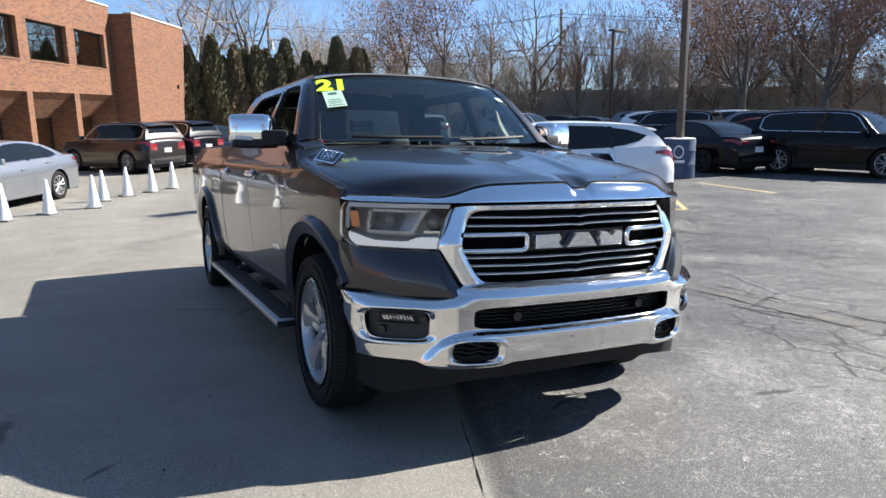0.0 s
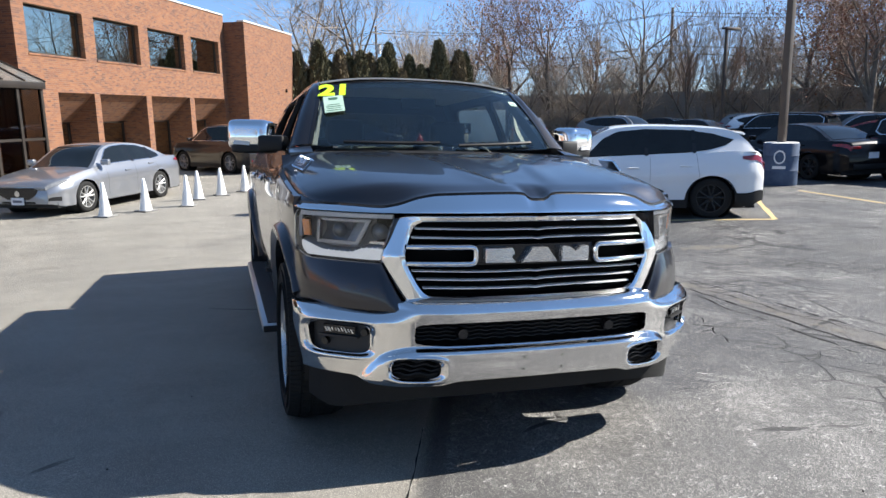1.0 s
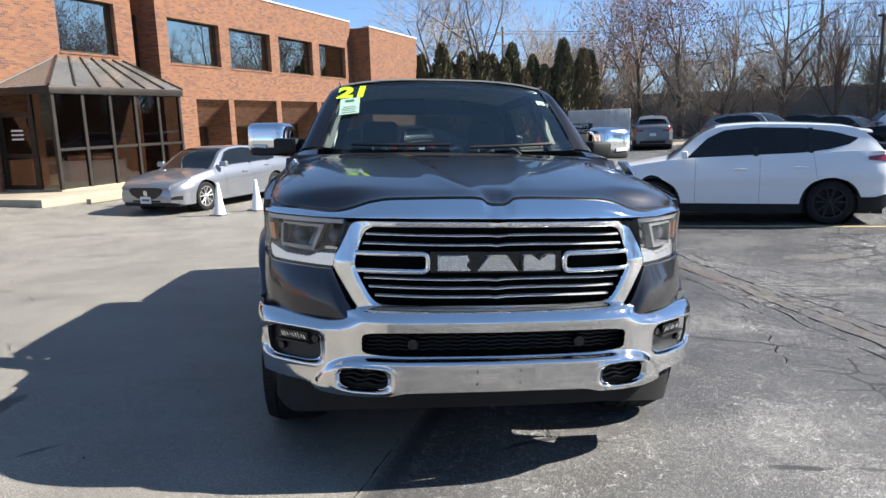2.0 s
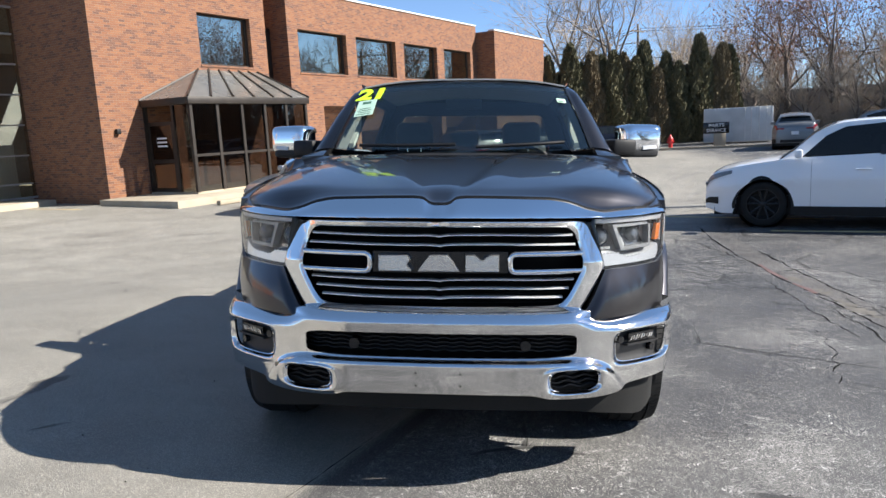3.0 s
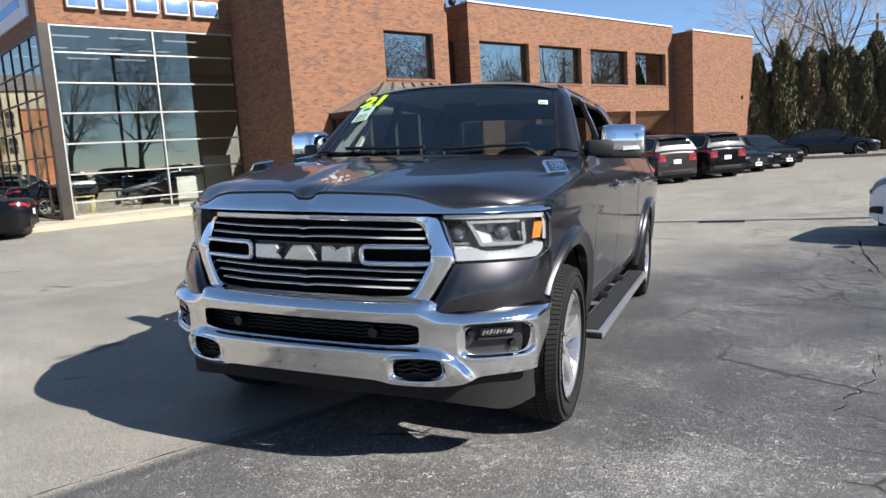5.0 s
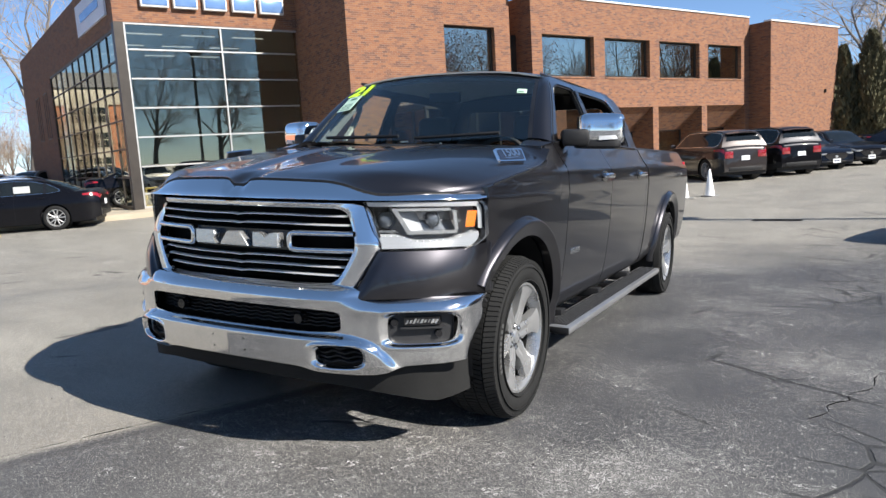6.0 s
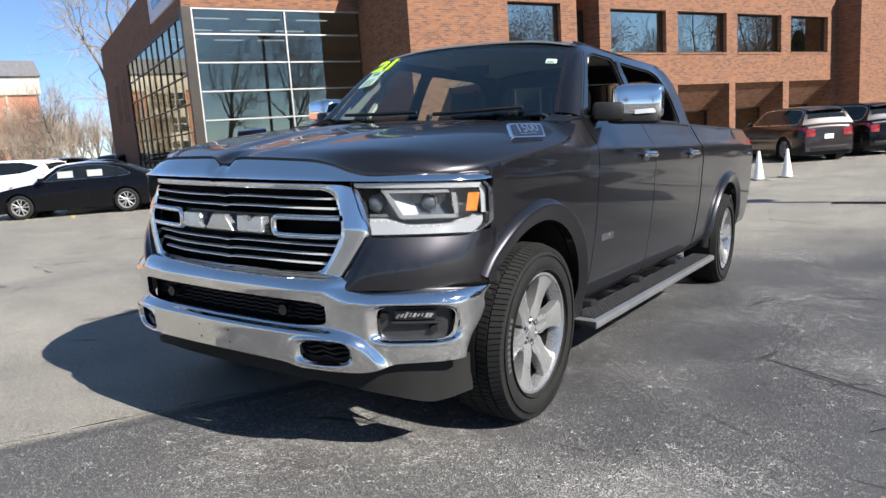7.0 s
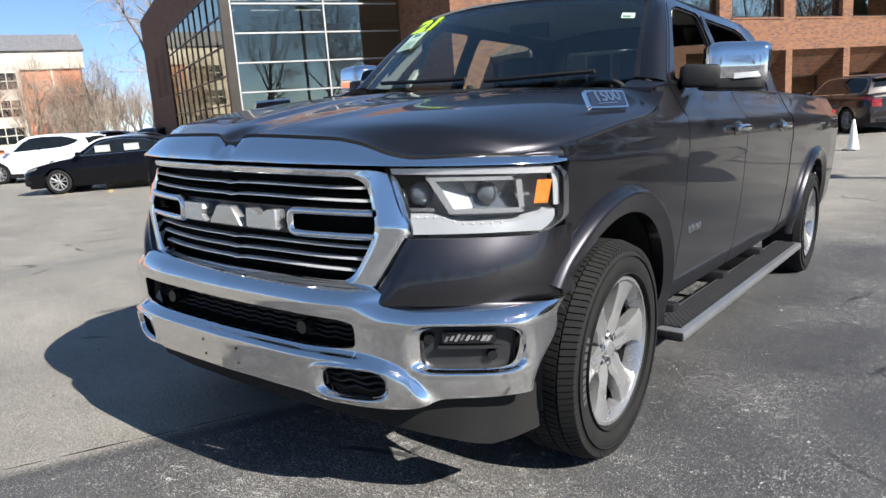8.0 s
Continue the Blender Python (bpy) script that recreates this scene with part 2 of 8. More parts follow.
def brick_of(name, tones, mortar, plane=("x", "z")):
    """Running bond, 203 mm by 68 mm with the joint."""
    mt, nt, bs = nodes_of(name)
    c = nt.nodes.new("ShaderNodeTexCoord")
    sp = nt.nodes.new("ShaderNodeSeparateXYZ")
    nt.links.new(c.outputs["Object"], sp.inputs[0])
    cb = nt.nodes.new("ShaderNodeCombineXYZ")
    pick = {"x": sp.outputs[0], "y": sp.outputs[1], "z": sp.outputs[2]}
    nt.links.new(maths(nt, "ADD", pick["x"], pick["y"]) if plane[0] == "xy" else pick[plane[0]], cb.inputs[0])
    nt.links.new(pick[plane[1]], cb.inputs[1])
    b = nt.nodes.new("ShaderNodeTexBrick")
    b.inputs["Scale"].default_value = 1.0
    b.inputs["Brick Width"].default_value, b.inputs["Row Height"].default_value = 0.205, 0.0685
    b.inputs["Mortar Size"].default_value, b.inputs["Mortar Smooth"].default_value = 0.0045, 0.25
    b.inputs["Bias"].default_value = 0.0
    b.inputs["Color1"].default_value, b.inputs["Color2"].default_value = (0, 0, 0, 1), (1, 1, 1, 1)
    b.inputs["Mortar"].default_value = (0.5, 0.5, 0.5, 1)
    nt.links.new(cb.outputs[0], b.inputs["Vector"])
    n1, n2 = noisy(nt, c.outputs["Object"], 0.7, 5.0), noisy(nt, c.outputs["Object"], 60.0, 3.0)
    per = ramp(nt, b.outputs["Color"], [(0.0, tones[0]), (0.35, tones[1]), (0.7, tones[2]), (1.0, tones[3])])
    per = mixed(nt, maths(nt, "MULTIPLY", n2, 0.5), per, tuple(x * 0.55 for x in tones[1]))
    per = mixed(nt, maths(nt, "MULTIPLY", maths(nt, "SUBTRACT", n1, 0.45, True), 0.7), per, tones[3])
    col = mixed(nt, b.outputs["Fac"], per, mortar)
    nt.links.new(col, bs.inputs["Base Color"])
    bs.inputs["Roughness"].default_value = 0.88
    h = maths(nt, "ADD", maths(nt, "MULTIPLY", maths(nt, "SUBTRACT", 1.0, b.outputs["Fac"]), 1.0), maths(nt, "MULTIPLY", n2, 0.35))
    bumped(nt, bs, h, 0.7, 0.008)
    return mt


def asphalt_of(name):
    mt, nt, bs = nodes_of(name)
    v = coords(nt)
    sp = nt.nodes.new("ShaderNodeSeparateXYZ")
    nt.links.new(v, sp.inputs[0])
    x, y = sp.outputs[0], sp.outputs[1]
    big, mid = noisy(nt, v, 0.16, 6.0, 0.6), noisy(nt, v, 1.6, 6.0, 0.65)
    fine = noisy(nt, v, 60.0, 3.0, 0.7)
    wob = maths(nt, "MULTIPLY", maths(nt, "SUBTRACT", noisy(nt, v, 0.7, 5.0), 0.5), 1.2)
    # the newer, darker paving lies past a seam and ends well behind the truck
    seam = maths(nt, "ADD", maths(nt, "SUBTRACT", x, maths(nt, "MULTIPLY", maths(nt, "MINIMUM", y, 0.0), 0.34)), 0.24)
    seam = maths(nt, "ADD", seam, maths(nt, "MULTIPLY", wob, 0.05))
    dark_side = maths(nt, "MULTIPLY", seam, 14.0, True)
    far_edge = maths(nt, "MULTIPLY", maths(nt, "SUBTRACT", maths(nt, "ADD", maths(nt, "ADD", maths(nt, "MULTIPLY", wob, 2.2), 7.2), maths(nt, "MULTIPLY", maths(nt, "MINIMUM", maths(nt, "MAXIMUM", x, 0.0), 4.0), 0.9)), y), 0.36, True)
    far_keep = maths(nt, "MULTIPLY", maths(nt, "SUBTRACT", x, 8.0), 0.5, True)
    dark = maths(nt, "MULTIPLY", dark_side, maths(nt, "MAXIMUM", far_edge, far_keep))
    tan = ramp(nt, mid, [(0.25, (0.109, 0.103, 0.088)), (0.5, (0.179, 0.169, 0.145)), (0.8, (0.262, 0.247, 0.212))])
    grey = ramp(nt, mid, [(0.25, (0.019, 0.020, 0.0225)), (0.55, (0.034, 0.0355, 0.039)), (0.85, (0.050, 0.051, 0.054))])
    col = mixed(nt, dark, tan, grey)
    # long worn streaks and blotches, sealer still dark between them
    sv = coords(nt, (0.55, 1.9, 1.0), turn=(0, 0, 0.5))
    streak = noisy(nt, sv, 1.1, 7.0, 0.68)
    worn = maths(nt, "MULTIPLY", maths(nt, "SUBTRACT", streak, 0.47), 3.2, True)
    col = mixed(nt, maths(nt, "MULTIPLY", worn, 0.60), col, mixed(nt, dark, (0.275, 0.257, 0.221), (0.058, 0.0585, 0.060)))
    damp = maths(nt, "MULTIPLY", maths(nt, "SUBTRACT", 0.46, streak), 4.0, True)
    col = mixed(nt, maths(nt, "MULTIPLY", damp, 0.60), col, mixed(nt, dark, (0.095, 0.087, 0.073), (0.030, 0.030, 0.031)))
    stain = maths(nt, "MULTIPLY", maths(nt, "SUBTRACT", big, 0.48), 2.2, True)
    col = mixed(nt, stain, col, mixed(nt, dark, (0.140, 0.129, 0.110), (0.056, 0.055, 0.053)))
    # a band of fresher sealer follows the seam
    band = maths(nt, "MULTIPLY", maths(nt, "MULTIPLY", dark_side, maths(nt, "MULTIPLY", maths(nt, "SUBTRACT", 0.6, y), 2.0, True)), maths(nt, "MULTIPLY", maths(nt, "SUBTRACT", maths(nt, "ADD", 0.15, maths(nt, "MULTIPLY", wob, 0.04)), seam), 30.0, True))
    col = mixed(nt, maths(nt, "MULTIPLY", band, 0.8), col, (0.022, 0.022, 0.024))
    # pale aggregate showing where the binder has worn off, in patches
    chips = noisy(nt, v, 210.0, 2.5, 0.6)
    # the ground before the truck is older and has lost more of its binder
    old = maths(nt, "MULTIPLY", maths(nt, "SUBTRACT", maths(nt, "MULTIPLY", wob, 0.25), maths(nt, "ADD", y, 0.2)), 3.0, True)
    col = mixed(nt, maths(nt, "MULTIPLY", old, maths(nt, "MULTIPLY", dark, 0.15)), col, (0.135, 0.126, 0.114))
    patch = maths(nt, "ADD", noisy(nt, v, 0.9, 5.0, 0.62), maths(nt, "SUBTRACT", maths(nt, "MULTIPLY", old, 0.115), 0.11))
    thr = maths(nt, "SUBTRACT", 0.728, maths(nt, "MULTIPLY", patch, 0.25))
    pale = maths(nt, "MULTIPLY", maths(nt, "SUBTRACT", chips, thr), 34.0, True)
    stones = nt.nodes.new("ShaderNodeTexVoronoi")
    stones.inputs["Scale"].default_value = 150.0
    nt.links.new(v, stones.inputs["Vector"])
    pick = nt.nodes.new("ShaderNodeSeparateColor")
    nt.links.new(stones.outputs["Color"], pick.inputs[0])
    keep = maths(nt, "MULTIPLY", maths(nt, "SUBTRACT", pick.outputs[0], maths(nt, "SUBTRACT", 1.16, maths(nt, "MULTIPLY", patch, 0.78))), 9.0, True)
    grain = maths(nt, "MULTIPLY", keep, maths(nt, "MULTIPLY", maths(nt, "SUBTRACT", 0.36, stones.outputs["Distance"]), 9.0, True))
    pale = maths(nt, "MULTIPLY", maths(nt, "MAXIMUM", pale, grain), maths(nt, "SUBTRACT", 1.0, maths(nt, "MULTIPLY", band, 0.7)))
    col = mixed(nt, maths(nt, "MULTIPLY", pale, 0.9), col, mixed(nt, dark, (0.54, 0.50, 0.43), (0.54, 0.52, 0.48)))
    pits = maths(nt, "MULTIPLY", maths(nt, "SUBTRACT", 0.40, chips), 12.0, True)
    col = mixed(nt, maths(nt, "MULTIPLY", pits, 0.55), col, mixed(nt, dark, (0.075, 0.069, 0.060), (0.020, 0.020, 0.020)))
    # salt-and-pepper grain of the open surface
    salt = noisy(nt, v, 230.0, 1.5, 0.6)
    rough_ = maths(nt, "ADD", 0.35, maths(nt, "MULTIPLY", maths(nt, "MAXIMUM", old, maths(nt, "SUBTRACT", 1.0, dark)), 0.45))
    col = mixed(nt, maths(nt, "MULTIPLY", maths(nt, "MULTIPLY", maths(nt, "SUBTRACT", salt, 0.56), 9.0, True), maths(nt, "MULTIPLY", rough_, 0.8)), col, mixed(nt, dark, (0.50, 0.465, 0.40), (0.30, 0.288, 0.265)))
    col = mixed(nt, maths(nt, "MULTIPLY", maths(nt, "MULTIPLY", maths(nt, "SUBTRACT", 0.45, salt), 9.0, True), rough_), col, mixed(nt, dark, (0.085, 0.077, 0.064), (0.012, 0.012, 0.012)))
    # a smoother filled trench runs past the truck
    off = maths(nt, "ABSOLUTE", maths(nt, "ADD", maths(nt, "SUBTRACT", x, maths(nt, "ADD", 3.36, maths(nt, "MULTIPLY", y, 0.018))), maths(nt, "MULTIPLY", wob, 0.05)))
    trench = maths(nt, "MULTIPLY", maths(nt, "MULTIPLY", maths(nt, "SUBTRACT", 0.17, off), 25.0, True), maths(nt, "MULTIPLY", maths(nt, "SUBTRACT", 9.0, y), 0.5, True))
    # fine pale flecks where the sealer has lifted in threads
    thread = maths(nt, "ABSOLUTE", maths(nt, "SUBTRACT", noisy(nt, v, 34.0, 2.0, 0.5), 0.5))
    bits = maths(nt, "MULTIPLY", maths(nt, "SUBTRACT", noisy(nt, v, 13.0, 2.0, 0.6), maths(nt, "SUBTRACT", 0.80, maths(nt, "MULTIPLY", patch, 0.55))), 10.0, True)
    fleck = maths(nt, "MULTIPLY", maths(nt, "MULTIPLY", maths(nt, "SUBTRACT", 0.016, thread), 110.0, True), maths(nt, "MULTIPLY", bits, maths(nt, "SUBTRACT", 1.0, band)))
    col = mixed(nt, maths(nt, "MULTIPLY", fleck, maths(nt, "MULTIPLY", dark, 0.85)), col, (0.58, 0.57, 0.545))
    col = mixed(nt, maths(nt, "MULTIPLY", trench, maths(nt, "MULTIPLY", dark, 0.65)), col, mixed(nt, mid, (0.055, 0.052, 0.049), (0.115, 0.106, 0.096)))
    # crazing: two nets of cracks, broken up, thickest on the worn ground past the truck
    bend = nt.nodes.new("ShaderNodeTexNoise")
    bend.inputs["Scale"].default_value, bend.inputs["Detail"].default_value = 4.0, 4.0
    nt.links.new(v, bend.inputs["Vector"])
    shift = nt.nodes.new("ShaderNodeVectorMath")
    shift.operation = "SCALE"
    shift.inputs["Scale"].default_value = 0.07
    nt.links.new(bend.outputs["Color"], shift.inputs[0])
    moved = nt.nodes.new("ShaderNodeVectorMath")
    moved.operation = "ADD"
    nt.links.new(v, moved.inputs[0])
    nt.links.new(shift.outputs[0], moved.inputs[1])
    zone = maths(nt, "MULTIPLY", maths(nt, "MULTIPLY", maths(nt, "SUBTRACT", x, 1.1), 0.9, True), maths(nt, "MULTIPLY", maths(nt, "SUBTRACT", 15.0, y), 0.4, True))
    crack = None
    for scale, wide, need, where in ((0.6, 0.012, 0.45, 3.1), (2.6, 0.032, 0.475, 1.7)):
        net = nt.nodes.new("ShaderNodeTexVoronoi")
        net.feature = "DISTANCE_TO_EDGE"
        net.inputs["Scale"].default_value = scale
        nt.links.new(moved.outputs[0], net.inputs["Vector"])
        spot = maths(nt, "ADD", noisy(nt, v, 0.33 * where, 3.0), maths(nt, "MULTIPLY", maths(nt, "SUBTRACT", zone, 1.0), 0.10 if scale < 1 else 0.30))
        there = maths(nt, "MULTIPLY", maths(nt, "SUBTRACT", spot, need), 12.0, True)
        line = maths(nt, "MULTIPLY", maths(nt, "MULTIPLY", maths(nt, "SUBTRACT", maths(nt, "MULTIPLY", there, wide), net.outputs["Distance"]), 3.0 / wide, True), there)
        crack = line if crack is None else maths(nt, "MAXIMUM", crack, line)
    col = mixed(nt, maths(nt, "MULTIPLY", crack, 0.85), col, mixed(nt, dark, (0.050, 0.046, 0.040), (0.012, 0.012, 0.012)))
    nt.links.new(col, bs.inputs["Base Color"])
    nt.links.new(maths(nt, "SUBTRACT", ramp(nt, mid, [(0.2, (0.56, 0.56, 0.56)), (0.8, (0.82, 0.82, 0.82))]), maths(nt, "MULTIPLY", damp, 0.14)), bs.inputs["Roughness"])
    h = maths(nt, "SUBTRACT", maths(nt, "ADD", maths(nt, "ADD", chips, maths(nt, "MULTIPLY", grain, 0.5)), maths(nt, "MULTIPLY", fine, 0.5)), maths(nt, "MULTIPLY", crack, 1.2))
    bumped(nt, bs, h, 0.7, 0.008)
    return mt


M_ASPHALT = asphalt_of("asphalt")
M_BRICK = brick_of("brick_red", [(0.092, 0.050, 0.041), (0.212, 0.088, 0.044), (0.268, 0.120, 0.056), (0.148, 0.070, 0.046)], (0.200, 0.142, 0.102), ("xy", "z"))
M_CONCRETE = surface("concrete", (0.27, 0.225, 0.160), (0.40, 0.345, 0.260), 1.5, 0.85, bump=0.3, fine=120)
M_PAINT = car_paint("granite_paint", (0.028, 0.0268, 0.0306), 0.16, 0.34, 0.004, 0.3, 0.88, coat=0.82)
M_PAINT.node_tree.nodes["Principled BSDF"].inputs["Coat IOR"].default_value = 1.46
M_CHROME = chrome_of("chrome")
M_CHROME_DIRTY = chrome_of("chrome_road_film", (0.74, 0.74, 0.74), 0.06, 0.5)
M_BLACK = surface("black_plastic", (0.009, 0.009, 0.0095), (0.015, 0.015, 0.016), 12, 0.45, 0.6, bump=0.15, fine=300, spec=0.25)
M_GLOSS_BLACK = surface("gloss_black", (0.006, 0.006, 0.007), (0.010, 0.010, 0.011), 8, 0.12, 0.2, bump=0.0)
M_RUBBER = surface("tyre_rubber", (0.010, 0.010, 0.010), (0.018, 0.018, 0.0175), 6, 0.7, 0.85, bump=0.2, fine=140, spec=0.2)
M_TYRE_BAR = surface("worn_white_rubber", (0.035, 0.035, 0.034), (0.06, 0.06, 0.058), 40, 0.7, bump=0.1)
M_RIM = surface("rim_silver", (0.46, 0.46, 0.46), (0.56, 0.56, 0.555), 6, 0.24, 0.32, metal=0.8, bump=0.02)
M_RIM_DARK = surface("rim_dark", (0.016, 0.016, 0.016), (0.028, 0.028, 0.028), 6, 0.35, 0.5, metal=0.4, bump=0.02)
M_WIND = glass_of("windscreen_glass", (0.74, 0.82, 0.80), ior=1.8)
M_CLEAR = glass_of("lamp_lens", (0.95, 0.96, 0.97), ior=1.36)
M_SEAT = surface("dark_upholstery", (0.012, 0.012, 0.013), (0.028, 0.027, 0.027), 20, 0.6, 0.8, bump=0.2)
M_BRONZE = surface("bronze_metal", (0.024, 0.020, 0.017), (0.042, 0.034, 0.028), 3, 0.4, 0.55, metal=0.4, bump=0.05)
M_WHITE = surface("white_plastic", (0.68, 0.68, 0.67), (0.80, 0.80, 0.79), 5, 0.4, 0.55, bump=0.05)
M_LAMP_WHITE = surface("lamp_diffuser", (0.48, 0.485, 0.49), (0.58, 0.585, 0.59), 10, 0.15, 0.25, bump=0.0)
M_AMBER = surface("amber_lens", (0.58, 0.13, 0.004), (0.72, 0.19, 0.008), 30, 0.12, 0.2, bump=0.1, coat=1.0)
M_RED = surface("red_lens", (0.35, 0.01, 0.012), (0.50, 0.02, 0.02), 20, 0.12, 0.2, bump=0.05, coat=1.0)
M_YELLOW = surface("yellow_line", (0.36, 0.27, 0.11), (0.52, 0.40, 0.18), 4, 0.8, bump=0.3)
M_ALU = surface("aluminium", (0.33, 0.325, 0.315), (0.42, 0.41, 0.40), 4, 0.35, 0.5, metal=0.6, bump=0.02)

# ---- ground ----


def ground_z(x, y):
    """The truck stands on a slight slope that runs out into the level lot."""
    near = 0.03 - 0.045 * x - 0.05 * y
    far = -0.36 + 0.009 * min(max(x, 0.0), 12.0)
    w = 1 - smooth01(4.0, 9.0, math.hypot(x - 0.5, y - 0.5))
    # the lot climbs a little to the kerb along the building
    d = (x + 7.92) * -0.908 + (y - 24.007) * 0.419
    far += 0.09 * smooth01(-8.0, 0.0, d)
    return near * w + far * (1 - w)


def axis_steps(near, step, far):
    a = [i * step for i in range(int(near / step) + 1)]
    s = step
    while a[-1] < far:
        s *= 1.35
        a.append(a[-1] + s)
    return [-v for v in reversed(a[1:])] + a


def build_ground():
    xs = axis_steps(20, 0.4, 2500)
    ys = [v + 6 for v in axis_steps(22, 0.4, 2500)]
    n = len(ys)
    verts = [(x, y, ground_z(x, y)) for x in xs for y in ys]
    faces = [(i * n + j, (i + 1) * n + j, (i + 1) * n + j + 1, i * n + j + 1) for i in range(len(xs) - 1) for j in range(n - 1)]
    g = put("ground", mesh_of("ground", verts, faces, [M_ASPHALT]))
    tagged(g, "cracked grey and tan asphalt of a car dealership lot", "parking lot", kind="structure")


build_ground()


def strip(bm, pts, width, lift=0.004, jitter=0.0):
    """A ribbon laid on the ground along points."""
    rnd = random.Random(int(abs(pts[0][0] * 100)) + 7)
    prev = None
    for i, (x, y) in enumerate(pts):
        a, b = Vector(pts[max(i - 1, 0)]), Vector(pts[min(i + 1, len(pts) - 1)])
        t = (b - a).normalized()
        nrm = Vector((-t.y, t.x)) * width * (0.5 + jitter * (rnd.random() - 0.5))
        row = [bm.verts.new((x + s * nrm.x, y + s * nrm.y, ground_z(x + s * nrm.x, y + s * nrm.y) + lift)) for s in (-1, 1)]
        if prev:
            bm.faces.new((prev[0], row[0], row[1], prev[1]))
        prev = row
    return bm


def between(a, b, step=0.3):
    n = max(2, int(math.hypot(b[0] - a[0], b[1] - a[1]) / step) + 1)
    return [(a[0] + (b[0] - a[0]) * i / (n - 1), a[1] + (b[1] - a[1]) * i / (n - 1)) for i in range(n)]

# ---- the brick building ----
B_MAT = pose(-7.92, 24.007, 0, 0, 0, 65.2)    # x along the front, y into the building
building = empty("brick_building", B_MAT, "two-storey red brick dealership building with dark windows and a glazed showroom", "building", kind="structure")
TOP_B, TOP_A, FLOOR = 6.98, 7.75, -0.08
UP_WIN = [(0.0, 3.02), (3.69, 6.72), (7.42, 10.5), (11.2, 14.1)]
BAYS = [(1.24, 3.3), (3.65, 6.88), (7.28, 10.66), (11.1, 14.43)]


def wall_piece(name, boxes, label=""):
    bm = bmesh.new()
    for b in boxes:
        box(bm, *b)
    return part(name, bm, M_BRICK, building, label, smooth=False)


M_WINDOW = glass_of("coated_window_glass", (0.14, 0.17, 0.16), 0.0, 6.2, (0.95, 0.93, 0.78))
M_SHOW = glass_of("showroom_glass", (0.70, 0.73, 0.70), 0.0, 2.35, (0.95, 0.90, 0.74))
M_ROOM = surface("pale_interior", (0.30, 0.295, 0.28), (0.42, 0.41, 0.39), 0.8, 0.9, bump=0.0)
M_SILL = surface("coping_metal", (0.55, 0.54, 0.52), (0.66, 0.65, 0.63), 2, 0.5, bump=0.02)


def window(parent, x0, x1, z0, z1, y, axis="x", bars=(), frame_w=0.055, frame_m=None, glass=None, depth=0.09, label=""):
    """A window unit: frame, pane and bars, in the plane y (or x) of the building."""
    w = new("window")
    w.parent = parent
    w.empty_display_size = 0.1
    if label:
        w["label"] = label
    fm = frame_m or M_BRONZE
    bm = bmesh.new()
    def bar(a, b, c, d):
        if axis == "x":
            box(bm, a, b, y, y + depth, c, d)
        else:
            box(bm, y, y + depth, a, b, c, d)
    bar(x0, x0 + frame_w, z0, z1)
    bar(x1 - frame_w, x1, z0, z1)
    bar(x0 + frame_w, x1 - frame_w, z0, z0 + frame_w)
    bar(x0 + frame_w, x1 - frame_w, z1 - frame_w, z1)
    part("frame", bm, fm, w, smooth=False)
    for b in bars:
        bm = bmesh.new()
        bar(*b)
        part("mullion", bm, fm, w, smooth=False)
    bm = bmesh.new()
    k = depth * 0.55
    if axis == "x":
        box(bm, x0 + frame_w * 0.5, x1 - frame_w * 0.5, y + k, y + k + 0.012, z0 + frame_w * 0.5, z1 - frame_w * 0.5)
    else:
        box(bm, y + k, y + k + 0.012, x0 + frame_w * 0.5, x1 - frame_w * 0.5, z0 + frame_w * 0.5, z1 - frame_w * 0.5)
    p = part("pane", bm, glass or M_WINDOW, w, smooth=False)
    p.visible_shadow = False
    return w


